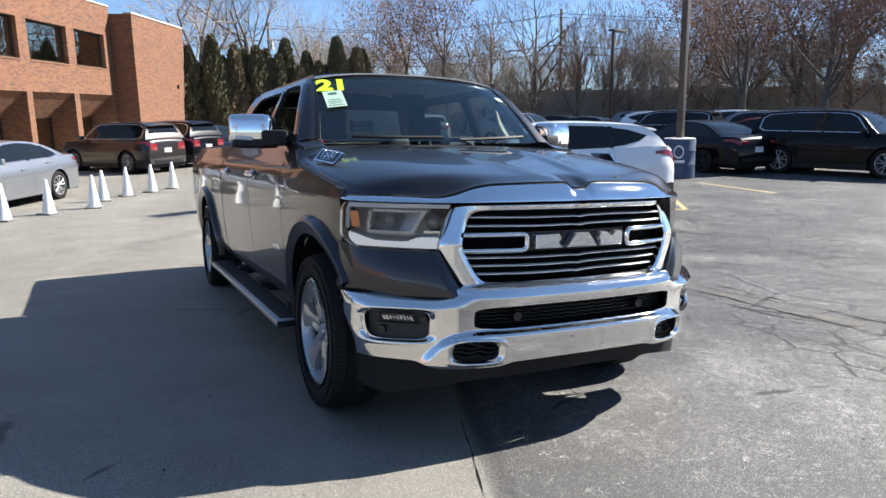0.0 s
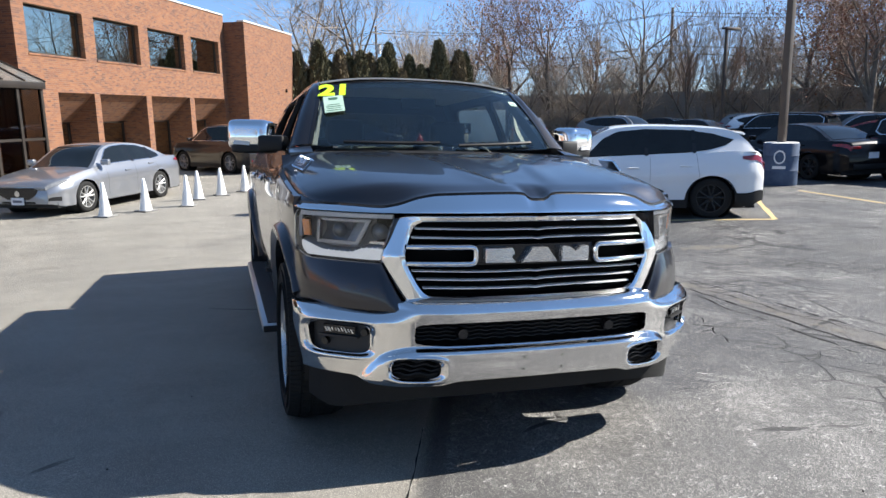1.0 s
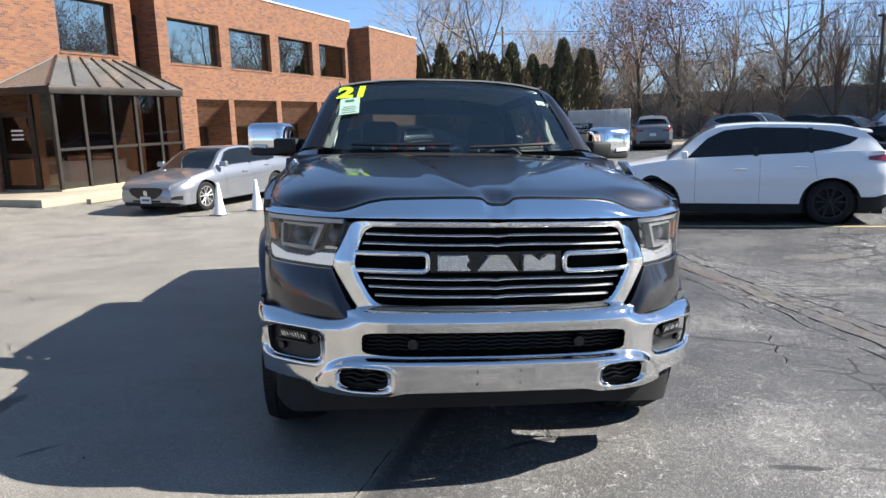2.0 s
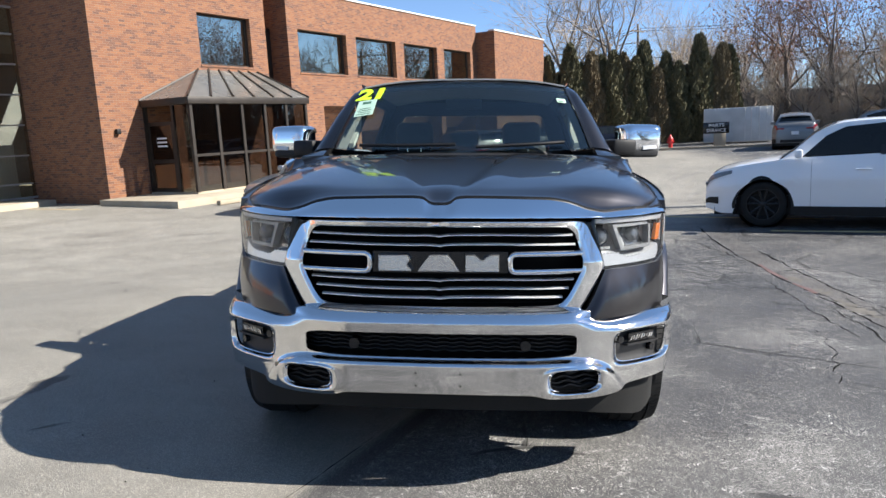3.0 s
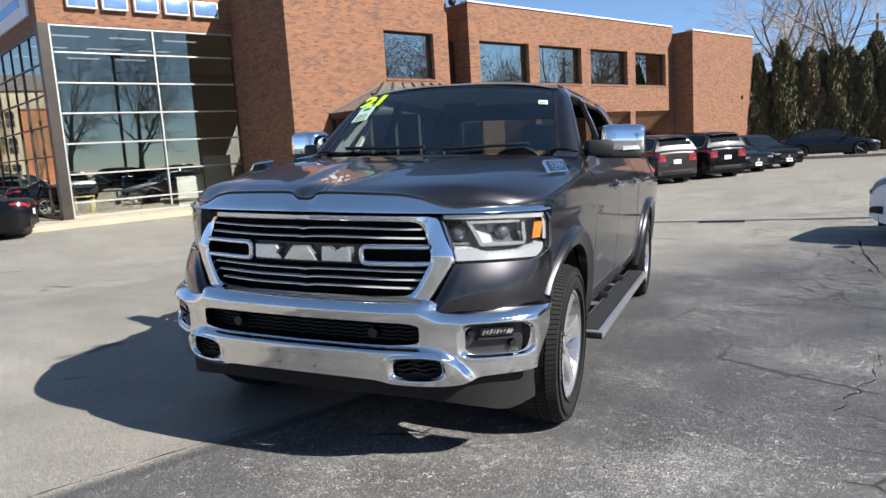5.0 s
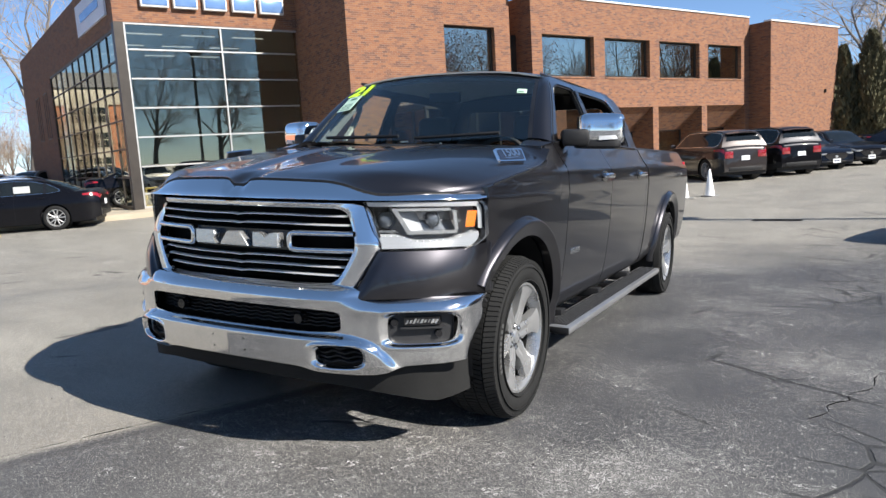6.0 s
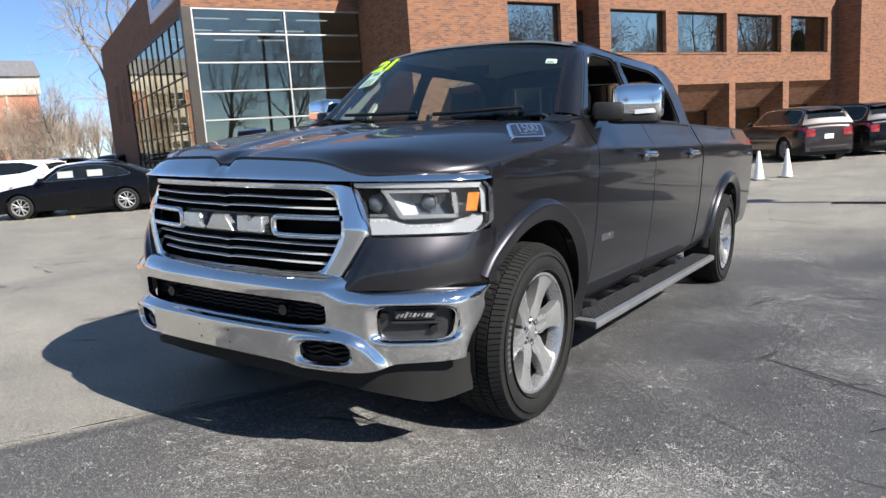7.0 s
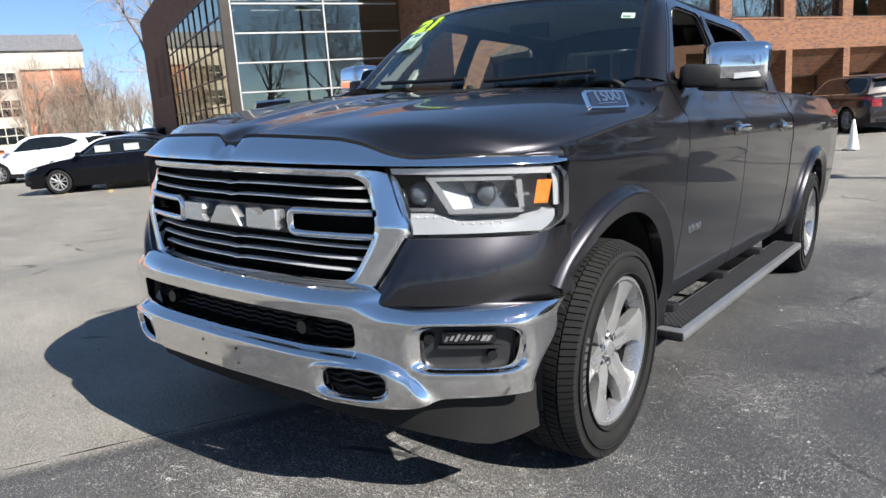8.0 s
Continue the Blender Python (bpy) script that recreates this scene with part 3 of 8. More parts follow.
def build_front():
    Z0, Z1 = 3.87, 5.55
    T = 0.32
    # long wing: bands, piers between the windows
    boxes = [(-0.57, 14.85, 0, T, 2.62, Z0), (-0.57, 14.85, 0, T, Z1, TOP_B)]
    edges = [-0.57] + [v for w in UP_WIN for v in w] + [14.85]
    for a, b in zip(edges[::2], edges[1::2]):
        boxes.append((a, b, 0, T, Z0, Z1))
    edges = [-0.57] + [v for w in BAYS for v in w] + [14.85]
    for a, b in zip(edges[::2], edges[1::2]):
        boxes.append((a, b, 0, 1.5, -0.4, 2.62 if b - a < 3 else 2.62))
    boxes.append((-0.57, -0.25, T, 1.6, 2.62, TOP_B))
    wall_piece("wall", boxes)
    # sloped brick aprons over the lower bays, set back behind the piers
    for a, b in BAYS:
        bm = bmesh.new()
        prism(bm, [(0.06, 2.62), (1.16, 1.55), (1.36, 1.55), (0.30, 2.62)], a + 0.002, b - 0.002, "YZ")
        part("sloped_apron", bm, M_BRICK, building, smooth=False)
        window(building, a + 0.002, b - 0.002, -0.2, 1.55, 1.2, bars=[(a + 0.9, a + 0.95, -0.15, 1.5)])
        bm = boxed(a, b, 1.2, 1.35, -0.4, -0.2)
        part("sill", bm, M_CONCRETE, building, smooth=False)
    for a, b in UP_WIN:
        window(building, a, b, Z0 + 0.04, Z1, 0.2, frame_w=0.07)
        part("window_sill", boxed(a - 0.02, b + 0.02, -0.03, 0.2, Z0 - 0.03, Z0 + 0.04, bevel=0.008), M_BRICK, building, smooth=False)
    # end block, proud of the wing
    wall_piece("wall", [(14.85, 15.17, -1.15, 6, -0.4, 6.65), (15.17, 21.9, -1.15, -0.83, -0.4, 6.65), (21.58, 21.9, -0.83, 9, -0.4, 6.65)])
    part("coping", boxed(14.8, 21.95, -1.2, -0.78, 6.65, 6.73, bevel=0.01), M_SILL, building, "pale metal coping", smooth=False)
    part("coping", boxed(-0.6, 14.79, -0.05, T + 0.05, TOP_B, TOP_B + 0.07, bevel=0.01), M_SILL, building, "pale metal coping", smooth=False)
    # entrance wing, a little back, with one window over the porch
    A = 0.35
    wall_piece("wall", [(-8.55, -4.55, A, A + T, -0.4, TOP_A), (-2.15, -1.7, A, A + T, -0.4, TOP_A), (-4.55, -2.15, A, A + T, -0.4, 3.98), (-4.55, -2.15, A, A + T, 5.74, TOP_A),
                        (-8.55, -8.23, A + T, 4.4, -0.4, TOP_A), (-1.7, -1.38, A, 1.9, -0.4, TOP_A), (-1.38, -0.57, 1.6, 1.9, -0.4, TOP_A)])
    window(building, -4.55, -2.15, 4.02, 5.74, A + 0.18, frame_w=0.07)
    part("window_sill", boxed(-4.57, -2.13, A - 0.03, A + 0.18, 3.95, 4.02, bevel=0.008), M_BRICK, building, smooth=False)
    part("slot_panel", boxed(-1.38, -0.57, 0.9, 0.95, 2.4, 5.6), M_BRONZE, building, "dark bronze panel", smooth=False)
    part("coping", boxed(-8.6, -1.33, A - 0.05, A + T + 0.05, TOP_A, TOP_A + 0.07, bevel=0.01), M_SILL, building, "pale metal coping", smooth=False)
    # showroom front
    S0, S1, D = -14.85, -8.55, 4.1
    wall_piece("wall", [(S0, S1, D, D + T, 5.93, TOP_A)])
    wall_piece("wall", [(S0, S0 + T, D + T, 28.3, 5.75, TOP_A), (S0, S0 + T, 18.2, 28.3, -0.4, 5.75)])
    bars = [(s - 0.025, s + 0.025, 0.05, 5.85) for s in (-11.4,)]
    for z in (5.08, 4.15, 3.21, 2.26, 1.30, 0.40):
        bars += [(S0 + 0.36, -11.425, z - 0.024, z + 0.024), (-11.375, S1 - 0.1, z - 0.024, z + 0.024)]
    window(building, S0 + 0.28, S1 + 0.3, FLOOR, 5.93, D + 0.02, bars=bars, frame_w=0.058, frame_m=M_ALU, glass=M_SHOW, depth=0.12, label="tall showroom curtain wall with silver mullions")
    part("corner_post", boxed(S0 - 0.02, S0 + 0.28, D - 0.03, D + 0.3, -0.3, 5.93), M_BRONZE, building, "bronze corner post", smooth=False)
    bars = []
    for d in (6.9, 9.6, 12.3, 15.2):
        bars.append((d - 0.055, d + 0.055, -0.1, 5.7))
    for d in (5.6, 8.2, 10.9, 13.8, 16.6):
        bars.append((d - 0.02, d + 0.02, -0.1, 5.7))
    for z in (4.75, 3.8, 2.85, 1.9, 0.95):
        bars.append((4.5, 18.1, z - 0.022, z + 0.022))
    window(building, 4.4, 18.2, FLOOR, 5.75, S0 + 0.02, axis="y", bars=bars, frame_w=0.08, glass=M_SHOW, depth=0.06, label="long side curtain wall with dark mullions")
    for d in (19.6, 22.4):
        window(building, d, d + 1.3, 2.9, 5.2, S0 - 0.02, axis="y", bars=[(d + 0.62, d + 0.68, 2.95, 5.15)], depth=0.1)
    # inside of the showroom, floors and roofs
    part("showroom_floor", boxed(S0 + T, -1.4, D + T, 16, -0.2, FLOOR), M_CONCRETE, building, smooth=False)
    part("showroom_ceiling", boxed(S0 + T, -1.4, D + T, 16, 5.95, 6.1), M_ROOM, building, smooth=False)
    part("back_wall", boxed(S0 + T, 21.5, 16, 16.3, -0.4, 6.9), M_ROOM, building, smooth=False)
    part("inner_wall", boxed(-8.2, 14.8, 3.2, 3.4, -0.4, 6.9), M_ROOM, building, smooth=False)
    part("inner_wall", boxed(-0.2, 14.8, 1.55, 1.65, -0.4, 2.5), M_ROOM, building, smooth=False)
    part("roof", boxed(-0.25, 21.5, 0.4, 16, 6.40, 6.55), M_ROOM, building, smooth=False)
    part("roof", boxed(S0 + 0.4, -1.8, 4.5, 28, 7.2, 7.35), M_ROOM, building, smooth=False)
    part("roof", boxed(-8.2, -1.8, 0.7, 4.5, 7.2, 7.35), M_ROOM, building, smooth=False)

    for i in range(3):
        for k in range(3):
            x, y = -13.4 + i * 1.9, 6.2 + k * 2.6
            part("ceiling_light", boxed(x - 0.6, x + 0.6, y - 0.08, y + 0.08, 5.92, 5.945), M_LIT, building, "lit ceiling panel", smooth=False)


M_LIT, _, lit_shader = nodes_of("lit_panel")
lit_shader.inputs["Emission Color"].default_value = (1.0, 0.97, 0.92, 1)
lit_shader.inputs["Emission Strength"].default_value = 0.35

build_front()

# ---- the pickup truck: x across (driver's side positive), y back from the front axle, z up from the ground ----
truck = empty("pickup_truck", pose(-0.063, 0, 0.03, -2.86, 2.58, 1.3), "dark grey crew-cab pickup truck with chrome bumper and grille", "pickup truck")
AXLE_F, AXLE_R, HUB_Z = -0.078, 3.82, 0.405
M_TEXT = surface("fluorescent_yellow", (0.50, 0.80, 0.02), (0.58, 0.88, 0.03), 12, 0.5, bump=0.0)
M_PAPER = surface("pale_green_paper", (0.34, 0.50, 0.40), (0.44, 0.58, 0.48), 9, 0.6, bump=0.0)
M_INK = surface("dark_print", (0.03, 0.10, 0.06), (0.06, 0.15, 0.10), 9, 0.6, bump=0.0)
M_BEIGE = surface("light_cabin_trim", (0.42, 0.40, 0.36), (0.54, 0.52, 0.47), 9, 0.7, bump=0.05)
M_LINING = surface("grey_lining", (0.10, 0.095, 0.09), (0.14, 0.135, 0.125), 9, 0.7, bump=0.05)
M_BRIGHT = chrome_of("bright_trim", (0.62, 0.62, 0.62), 0.18)
M_EMBLEM = surface("emblem_chrome", (0.60, 0.60, 0.60), (0.66, 0.66, 0.655), 4, 0.20, 0.28, metal=0.9, bump=0.0, fine=12)
M_SLAT = surface("satin_chrome", (0.80, 0.80, 0.80), (0.88, 0.88, 0.87), 9, 0.30, 0.40, metal=0.65, bump=0.0)
# black plastic darkened further so the recesses stay shaded in sun
M_GRILLE_BLACK = surface("grille_shaded_black", (0.002, 0.002, 0.002), (0.004, 0.004, 0.004), 40, 0.6, 0.8, bump=0.1, spec=0.06)

SIDE_Z = [(0.36, 0.90), (0.44, 0.935), (0.54, 0.968), (0.66, 0.985), (0.78, 0.998), (0.95, 1.008), (1.08, 1.010), (1.17, 1.010), (1.225, 1.004), (1.252, 0.995), (1.272, 0.976), (1.32, 0.946), (1.39, 0.905), (1.50, 0.862), (1.62, 0.818), (1.74, 0.765), (1.82, 0.722), (1.88, 0.665)]
TAPER_Y = [(-0.62, 0.060), (-0.50, 0.034), (-0.35, 0.016), (-0.15, 0.006), (0.2, 0.0), (3.4, 0.0), (4.2, 0.004), (5.04, 0.03)]
PLAN_F = [(0.0, -1.03), (0.3, -1.008), (0.5, -0.965), (0.62, -0.915), (0.72, -0.845), (0.82, -0.747), (0.9, -0.652), (0.95, -0.578), (0.978, -0.520), (0.992, -0.45)]
PLAN_B = [(0.0, -1.06), (0.35, -1.045), (0.55, -1.003), (0.72, -0.923), (0.85, -0.833), (0.93, -0.762), (0.975, -0.70), (1.0, -0.61), (1.01, -0.46)]


def side_x(y, z):
    k = curve_at(SIDE_Z, z) - curve_at(TAPER_Y, y)
    # a sharp character line along the doors
    return k + 0.006 * math.exp(-((z - 1.115) / 0.03) ** 2)


def arch(y, centre, radius=0.495):
    d = abs(y - centre)
    return HUB_Z + 0.02 + math.sqrt(max(radius * radius - d * d, 0.0)) if d < radius else 0.0


def side_panel(name, s, ys, low, high, rows, label="", mat=None, thick=0.03):
    bm = shell(lambda y, v: (s * side_x(y, low(y) + (high(y) - low(y)) * v), y, low(y) + (high(y) - low(y)) * v), ys, lin(0, 1, rows), thick, inward=lambda p: (-s, 0, 0))
    return part(name, bm, mat or M_PAINT, truck, label, angle=50)


HOOD_X = [(-0.76, 0.785), (-0.69, 0.825), (-0.60, 0.895), (-0.50, 0.938), (-0.35, 0.960), (-0.1, 0.968), (0.4, 0.962)]


def hood_edge(y):
    return curve_at([(-0.70, 1.135), (-0.5, 1.168), (-0.2, 1.215), (0.0, 1.24), (0.2, 1.262), (0.30, 1.285), (0.36, 1.34), (0.42, 1.372), (0.6, 1.385)], y)


def fender(s):
    ys = sorted(set([-0.492, -0.487, -0.47] + eased(-0.445, 0.4165, 30) + lin(0.418, 0.572, 6)))
    low = lambda y: max(arch(y, AXLE_F), 0.735 if y < -0.3 else 0.43)
    side_panel("front_fender", s, ys, low, lambda y: hood_edge(y) - 0.007, 22)
    def cap(y, v):
        b = (y + 0.728) / 1.093
        front = 1 - smooth01(0.0, 0.14, b)
        xh = curve_at(HOOD_X, y)
        zh = (hood_edge(y) + 0.002) * (1 - front) + (trim_top(xh) + 0.004) * front - 0.006
        xb = next((x for x in lin(0.70, 0.97, 55) if curve_at(PLAN_F, x) + 0.058 > y), 0.97)
        p, q = Vector((xh + 0.003, y + 0.002, zh)), Vector((max(xb, xh + 0.003), y, trim_top(xb) - 0.004))
        m = p.lerp(q, v)
        return (s * (m.x + 0.006 * math.sin(math.pi * v)), m.y, m.z)
    part("fender_cap", shell(cap, lin(-0.68, -0.452, 16), lin(0, 1, 6), 0.02, inward=(-s, 0.4, 0)), M_PAINT, truck)


def flare(s, centre):
    """The painted arch lip with a bright edge."""
    r0, r1 = 0.492, 0.588
    a0, a1 = (math.radians(33), math.radians(188)) if centre < 1 else (math.radians(-4), math.radians(190))
    def at(a, v):
        r = r0 + (r1 - r0) * v
        y, z = centre - r * math.cos(a), HUB_Z + 0.02 + r * math.sin(a)
        out = 0.016 + 0.022 * v / 0.7 if v <= 0.7 else 0.036 * math.cos(math.pi / 2 * (v - 0.7) / 0.3) + 0.002
        return (s * (side_x(min(max(y, -0.5), 5.04), max(z, 0.45)) + out), y, z)
    bm = shell(at, lin(a0, a1, 40), [0.0, 0.06, 0.35, 0.62, 0.7, 0.76, 0.82, 0.88, 0.94, 1.0], 0.02, inward=lambda p: (-s, 0, 0))
    part("wheel_arch_flare", bm, M_PAINT, truck, angle=60)
    # dark wheel housing behind the arch
    bm = shell(lambda a, v: (s * (0.62 + 0.33 * v), centre - 0.50 * math.cos(a), HUB_Z + 0.03 + 0.50 * math.sin(a)), lin(math.radians(-12), math.radians(192), 30), [0, 1], 0.01, inward=(0, 0, 0.5))
    part("wheel_housing", bm, M_BLACK, truck)
    bm = boxed(s * 0.60 - 0.012, s * 0.60 + 0.012, centre - 0.52, centre + 0.52, 0.34, 0.95)
    part("wheel_housing", bm, M_BLACK, truck)


def door(s, y0, y1, name, handle_y):
    low = lambda y: 0.445
    d = side_panel(name, s, lin(y0, y1, 14), low, lambda y: 1.388, 30)
    # handle: a chrome grip over a dark recess
    h = part("handle", lathe(bmesh.new(), [(0.001, -0.115), (0.016, -0.11), (0.021, -0.08), (0.019, -0.03), (0.019, 0.03), (0.021, 0.08), (0.016, 0.11), (0.001, 0.115)], 14, "Y", (s * (side_x(handle_y, 1.19) + 0.028), handle_y, 1.19)), M_CHROME, d, "chrome handle")
    b = lathe(bmesh.new(), [(0.001, 0.004), (0.046, 0.004), (0.050, -0.006)], 20, "X", (s * side_x(handle_y, 1.185), handle_y, 1.185))
    bmesh.ops.scale(b, vec=(s, 1.7, 0.8), space=Matrix.Translation((-s * side_x(handle_y, 1.185), -handle_y, -1.185)), verts=b.verts)
    part("handle_recess", b, M_GLOSS_BLACK, d)
    b = bmesh.new()
    box(b, s * (side_x(y0, 1.385) - 0.012), s * (side_x(y0, 1.385) + 0.006), y0 + 0.02, y1 - 0.01, 1.383, 1.398, bevel=0.003)
    part("belt_trim", b, M_GLOSS_BLACK, d)
    return d


FW = [(0.69, 1.402), (1.50, 1.402), (1.50, 1.815), (1.17, 1.815), (1.04, 1.785), (0.89, 1.645)]
RW = [(1.585, 1.402), (2.52, 1.402), (2.51, 1.55), (2.45, 1.70), (2.37, 1.775), (2.24, 1.80), (1.585, 1.80)]
FRAME = [(0.575, 1.392), (2.77, 1.392), (2.765, 1.55), (2.735, 1.73), (2.665, 1.832), (2.52, 1.868), (1.4, 1.872), (1.14, 1.862), (0.985, 1.81), (0.80, 1.63)]


def cab_z(z):
    return z if z < 1.40 else 1.40 + (z - 1.40) * 0.925


def greenhouse(s):
    lay = lambda y, z: (s * side_x(y, z), y, cab_z(z))
    loops = [dense(FRAME, 0.07), dense(rounded(FW, 0.04), 0.06), dense(rounded(RW, 0.05), 0.06)]
    part("cab_frame", poly_shell(loops, lay, (-s, 0, 0), 0.03), M_PAINT, truck, angle=40)
    # all side windows are rolled down; a dark channel lines each opening
    for win in (FW, RW):
        lp = dense(rounded(win, 0.045), 0.05)
        cx, cz = sum(p[0] for p in lp) / len(lp), sum(p[1] for p in lp) / len(lp)
        inner = [(cx + (a - cx) * 0.965, cz + (b - cz) * 0.93) for a, b in lp]
        part("window_channel", poly_shell([lp, inner], lambda y, z: (s * (side_x(y, z) - 0.012), y, cab_z(z)), (-s, 0, 0), 0.02), M_BLACK, truck)
    edge = lambda k: (0.575 + 0.225 * k / 0.6, 1.392 + 0.238 * k / 0.6) if k < 0.6 else (0.80 + 0.185 * (k - 0.6) / 0.4, 1.63 + 0.18 * (k - 0.6) / 0.4)
    def seam(k, v):
        y, z = edge(k)
        return (s * (side_x(y, z) + 0.0025), y + 0.022 + 0.008 * v, cab_z(z))
    part("door_seal", shell(seam, lin(0.02, 1, 16), [0, 1], 0.003, inward=(-s, 0, 0)), M_BLACK, truck)
    part("hood_seam", shell(lambda y, v: (s * (side_x(y, hood_edge(y)) + 0.0015), y, hood_edge(y) - 0.008 + 0.008 * v), lin(-0.44, 0.40, 30), [0, 1], 0.004, inward=(-s, 0, 0)), M_BLACK, truck)
    b = bmesh.new()
    prism(b, [(1.515, 1.395), (1.575, 1.395), (1.575, 1.80), (1.515, 1.80)], s * 0.0, s * 0.006, "YZ")
    for v in b.verts:
        v.co.x += s * (side_x(v.co.y, v.co.z) + 0.001)
        v.co.z = cab_z(v.co.z)
    part("pillar_trim", b, M_GLOSS_BLACK, truck)


WS_LOW = [(0.0, 0.40), (0.4, 0.425), (0.65, 0.485), (0.79, 0.545)]
WS_TOP = [(0.0, 0.885), (0.4, 0.905), (0.6, 0.95), (0.67, 0.985)]


def screen_at(a, b):
    """A point of the windscreen: a from -1 to 1 across, b from 0 (cowl) to 1 (roof)."""
    x = a * (0.79 + (0.668 - 0.79) * b)
    y0, y1 = curve_at(WS_LOW, abs(a) * 0.79), curve_at(WS_TOP, abs(a) * 0.668)
    z0, z1 = 1.385 + 0.025 * a * a, 1.833 - 0.040 * a * a
    y, z = y0 + (y1 - y0) * b, z0 + (z1 - z0) * b
    bow = 0.020 * math.sin(math.pi * b)
    return Vector((x, y - bow * 0.7, z + bow * 0.7))


def screen_plate(corners, mat, name, lift, label=""):
    """A flat patch stuck on the windscreen, given in its (a, b)."""
    (a0, b0), (a1, b1) = corners
    nrm = (screen_at(a1, b0) - screen_at(a0, b0)).cross(screen_at(a0, b1) - screen_at(a0, b0)).normalized()
    bm = shell(lambda a, b: screen_at(a, b) + nrm * lift, lin(a0, a1, 4), lin(b0, b1, 4), 0.0008)
    return part(name, bm, mat, truck, label)


def cab_top():
    o = part("windscreen", shell(lambda a, b: screen_at(a, b), lin(-1, 1, 25), lin(0, 1, 15), 0.005), M_WIND, truck, "lightly tinted windscreen")
    o.visible_shadow = False
    part("sun_band", shell(lambda a, b: screen_at(a, b) + Vector((0, 0.006, -0.006)), lin(-0.99, 0.99, 21), lin(0.93, 0.999, 3), 0.002), M_GLOSS_BLACK, truck)
    for s in (-1, 1):
        edge = lambda t: (0.575 + (0.80 - 0.575) * t / 0.5, 1.392 + (1.63 - 1.392) * t / 0.5) if t < 0.5 else (0.80 + (0.985 - 0.80) * (t - 0.5) / 0.36, 1.63 + 0.18 * (t - 0.5) / 0.36) if t < 0.86 else (0.985 + 0.155 * (t - 0.86) / 0.14, 1.81 + 0.052 * (t - 0.86) / 0.14)
        def pil(t, v):
            w = screen_at(s * 1.003, t) + Vector((0, 0, 0.004))
            y, z = edge(t)
            f = Vector((s * (side_x(y, z) - 0.001), y + 0.004, cab_z(z)))
            m = w.lerp(f, v)
            return m + Vector((s * 0.6, -0.8, 0.3)).normalized() * 0.016 * math.sin(math.pi * v)
        part("screen_seal", shell(lambda k, v: screen_at(s * (0.975 + 0.028 * v), k) + Vector((0, -0.004, 0.005)), lin(0, 1, 16), [0, 1], 0.004, inward=(0, 1, -0.5)), M_GLOSS_BLACK, truck)
        part("a_pillar", shell(pil, lin(0, 1, 20), lin(0, 1, 7), 0.02, inward=(-s * 0.5, 0.8, -0.2)), M_PAINT, truck)
        part("pillar_lining", shell(lambda t, v: screen_at(s * (0.985 - 0.05 * v), t * 0.9 + 0.05) + Vector((-s * 0.0, 0.05 + 0.10 * v, -0.02)), lin(0, 1, 10), [0, 1], 0.012), M_LINING, truck, "grey pillar lining")
    def roof(a, b):
        y0 = curve_at(WS_TOP, abs(a) * 0.668) + 0.004
        y = y0 + (2.69 - 0.05 * a * a - y0) * b
        w = 0.672 + 0.012 * math.sin(math.pi * min(b * 1.3, 1))
        z = 1.888 - 0.010 * (b - 0.4) ** 2 - 0.05 * max(0.0, b - 0.8) ** 2 * 10
        z = z - (z - 1.836) * abs(a) ** 3.2
        front = 1 - smooth01(0.0, 0.16, b)
        return (a * w, y, z * (1 - front) + (1.837 - 0.040 * a * a) * front + 0.02 * front * (1 - front))
    part("roof", shell(roof, lin(-1, 1, 33), [0, 0.02, 0.05, 0.08, 0.12, 0.16, 0.22] + lin(0.3, 1, 14), 0.02, inward=(0, 0, -1)), M_PAINT, truck)
    for s in (-1, 1):
        part("roof_rail", shell(lambda y, v: (s * (0.672 + (side_x(y, 1.868) - 0.672) * v), y, 1.839 - 0.004 * v), lin(0.99, 2.64, 20), [0, 0.3, 0.6, 1], 0.015, inward=(0, 0, -1)), M_PAINT, truck)
    # cab back with its window
    back = lambda x, z: (x, 2.765 - 0.085 * ((z - 1.39) / 0.45) ** 2 * (1 if z > 1.39 else 0), cab_z(z))
    outer = [(-0.90, 1.0), (0.90, 1.0), (0.90, 1.39), (0.80, 1.66), (0.70, 1.84), (0.60, 1.90), (-0.60, 1.90), (-0.70, 1.84), (-0.80, 1.66), (-0.90, 1.39)]
    hole = [(-0.70, 1.43), (0.70, 1.43), (0.62, 1.76), (-0.62, 1.76)]
    part("cab_back", poly_shell([dense(outer, 0.1), dense(rounded(hole, 0.05), 0.1)], back, (0, -1, 0), 0.03), M_PAINT, truck)
    o = part("rear_glass", poly_shell([dense(rounded(hole, 0.05), 0.1)], lambda x, z: (x, back(x, z)[1] - 0.01, z), (0, -1, 0), 0.004), M_TINT2, truck, "tinted rear glass")
    o.visible_shadow = False


M_TINT2 = glass_of("rear_glass", (0.55, 0.58, 0.58))


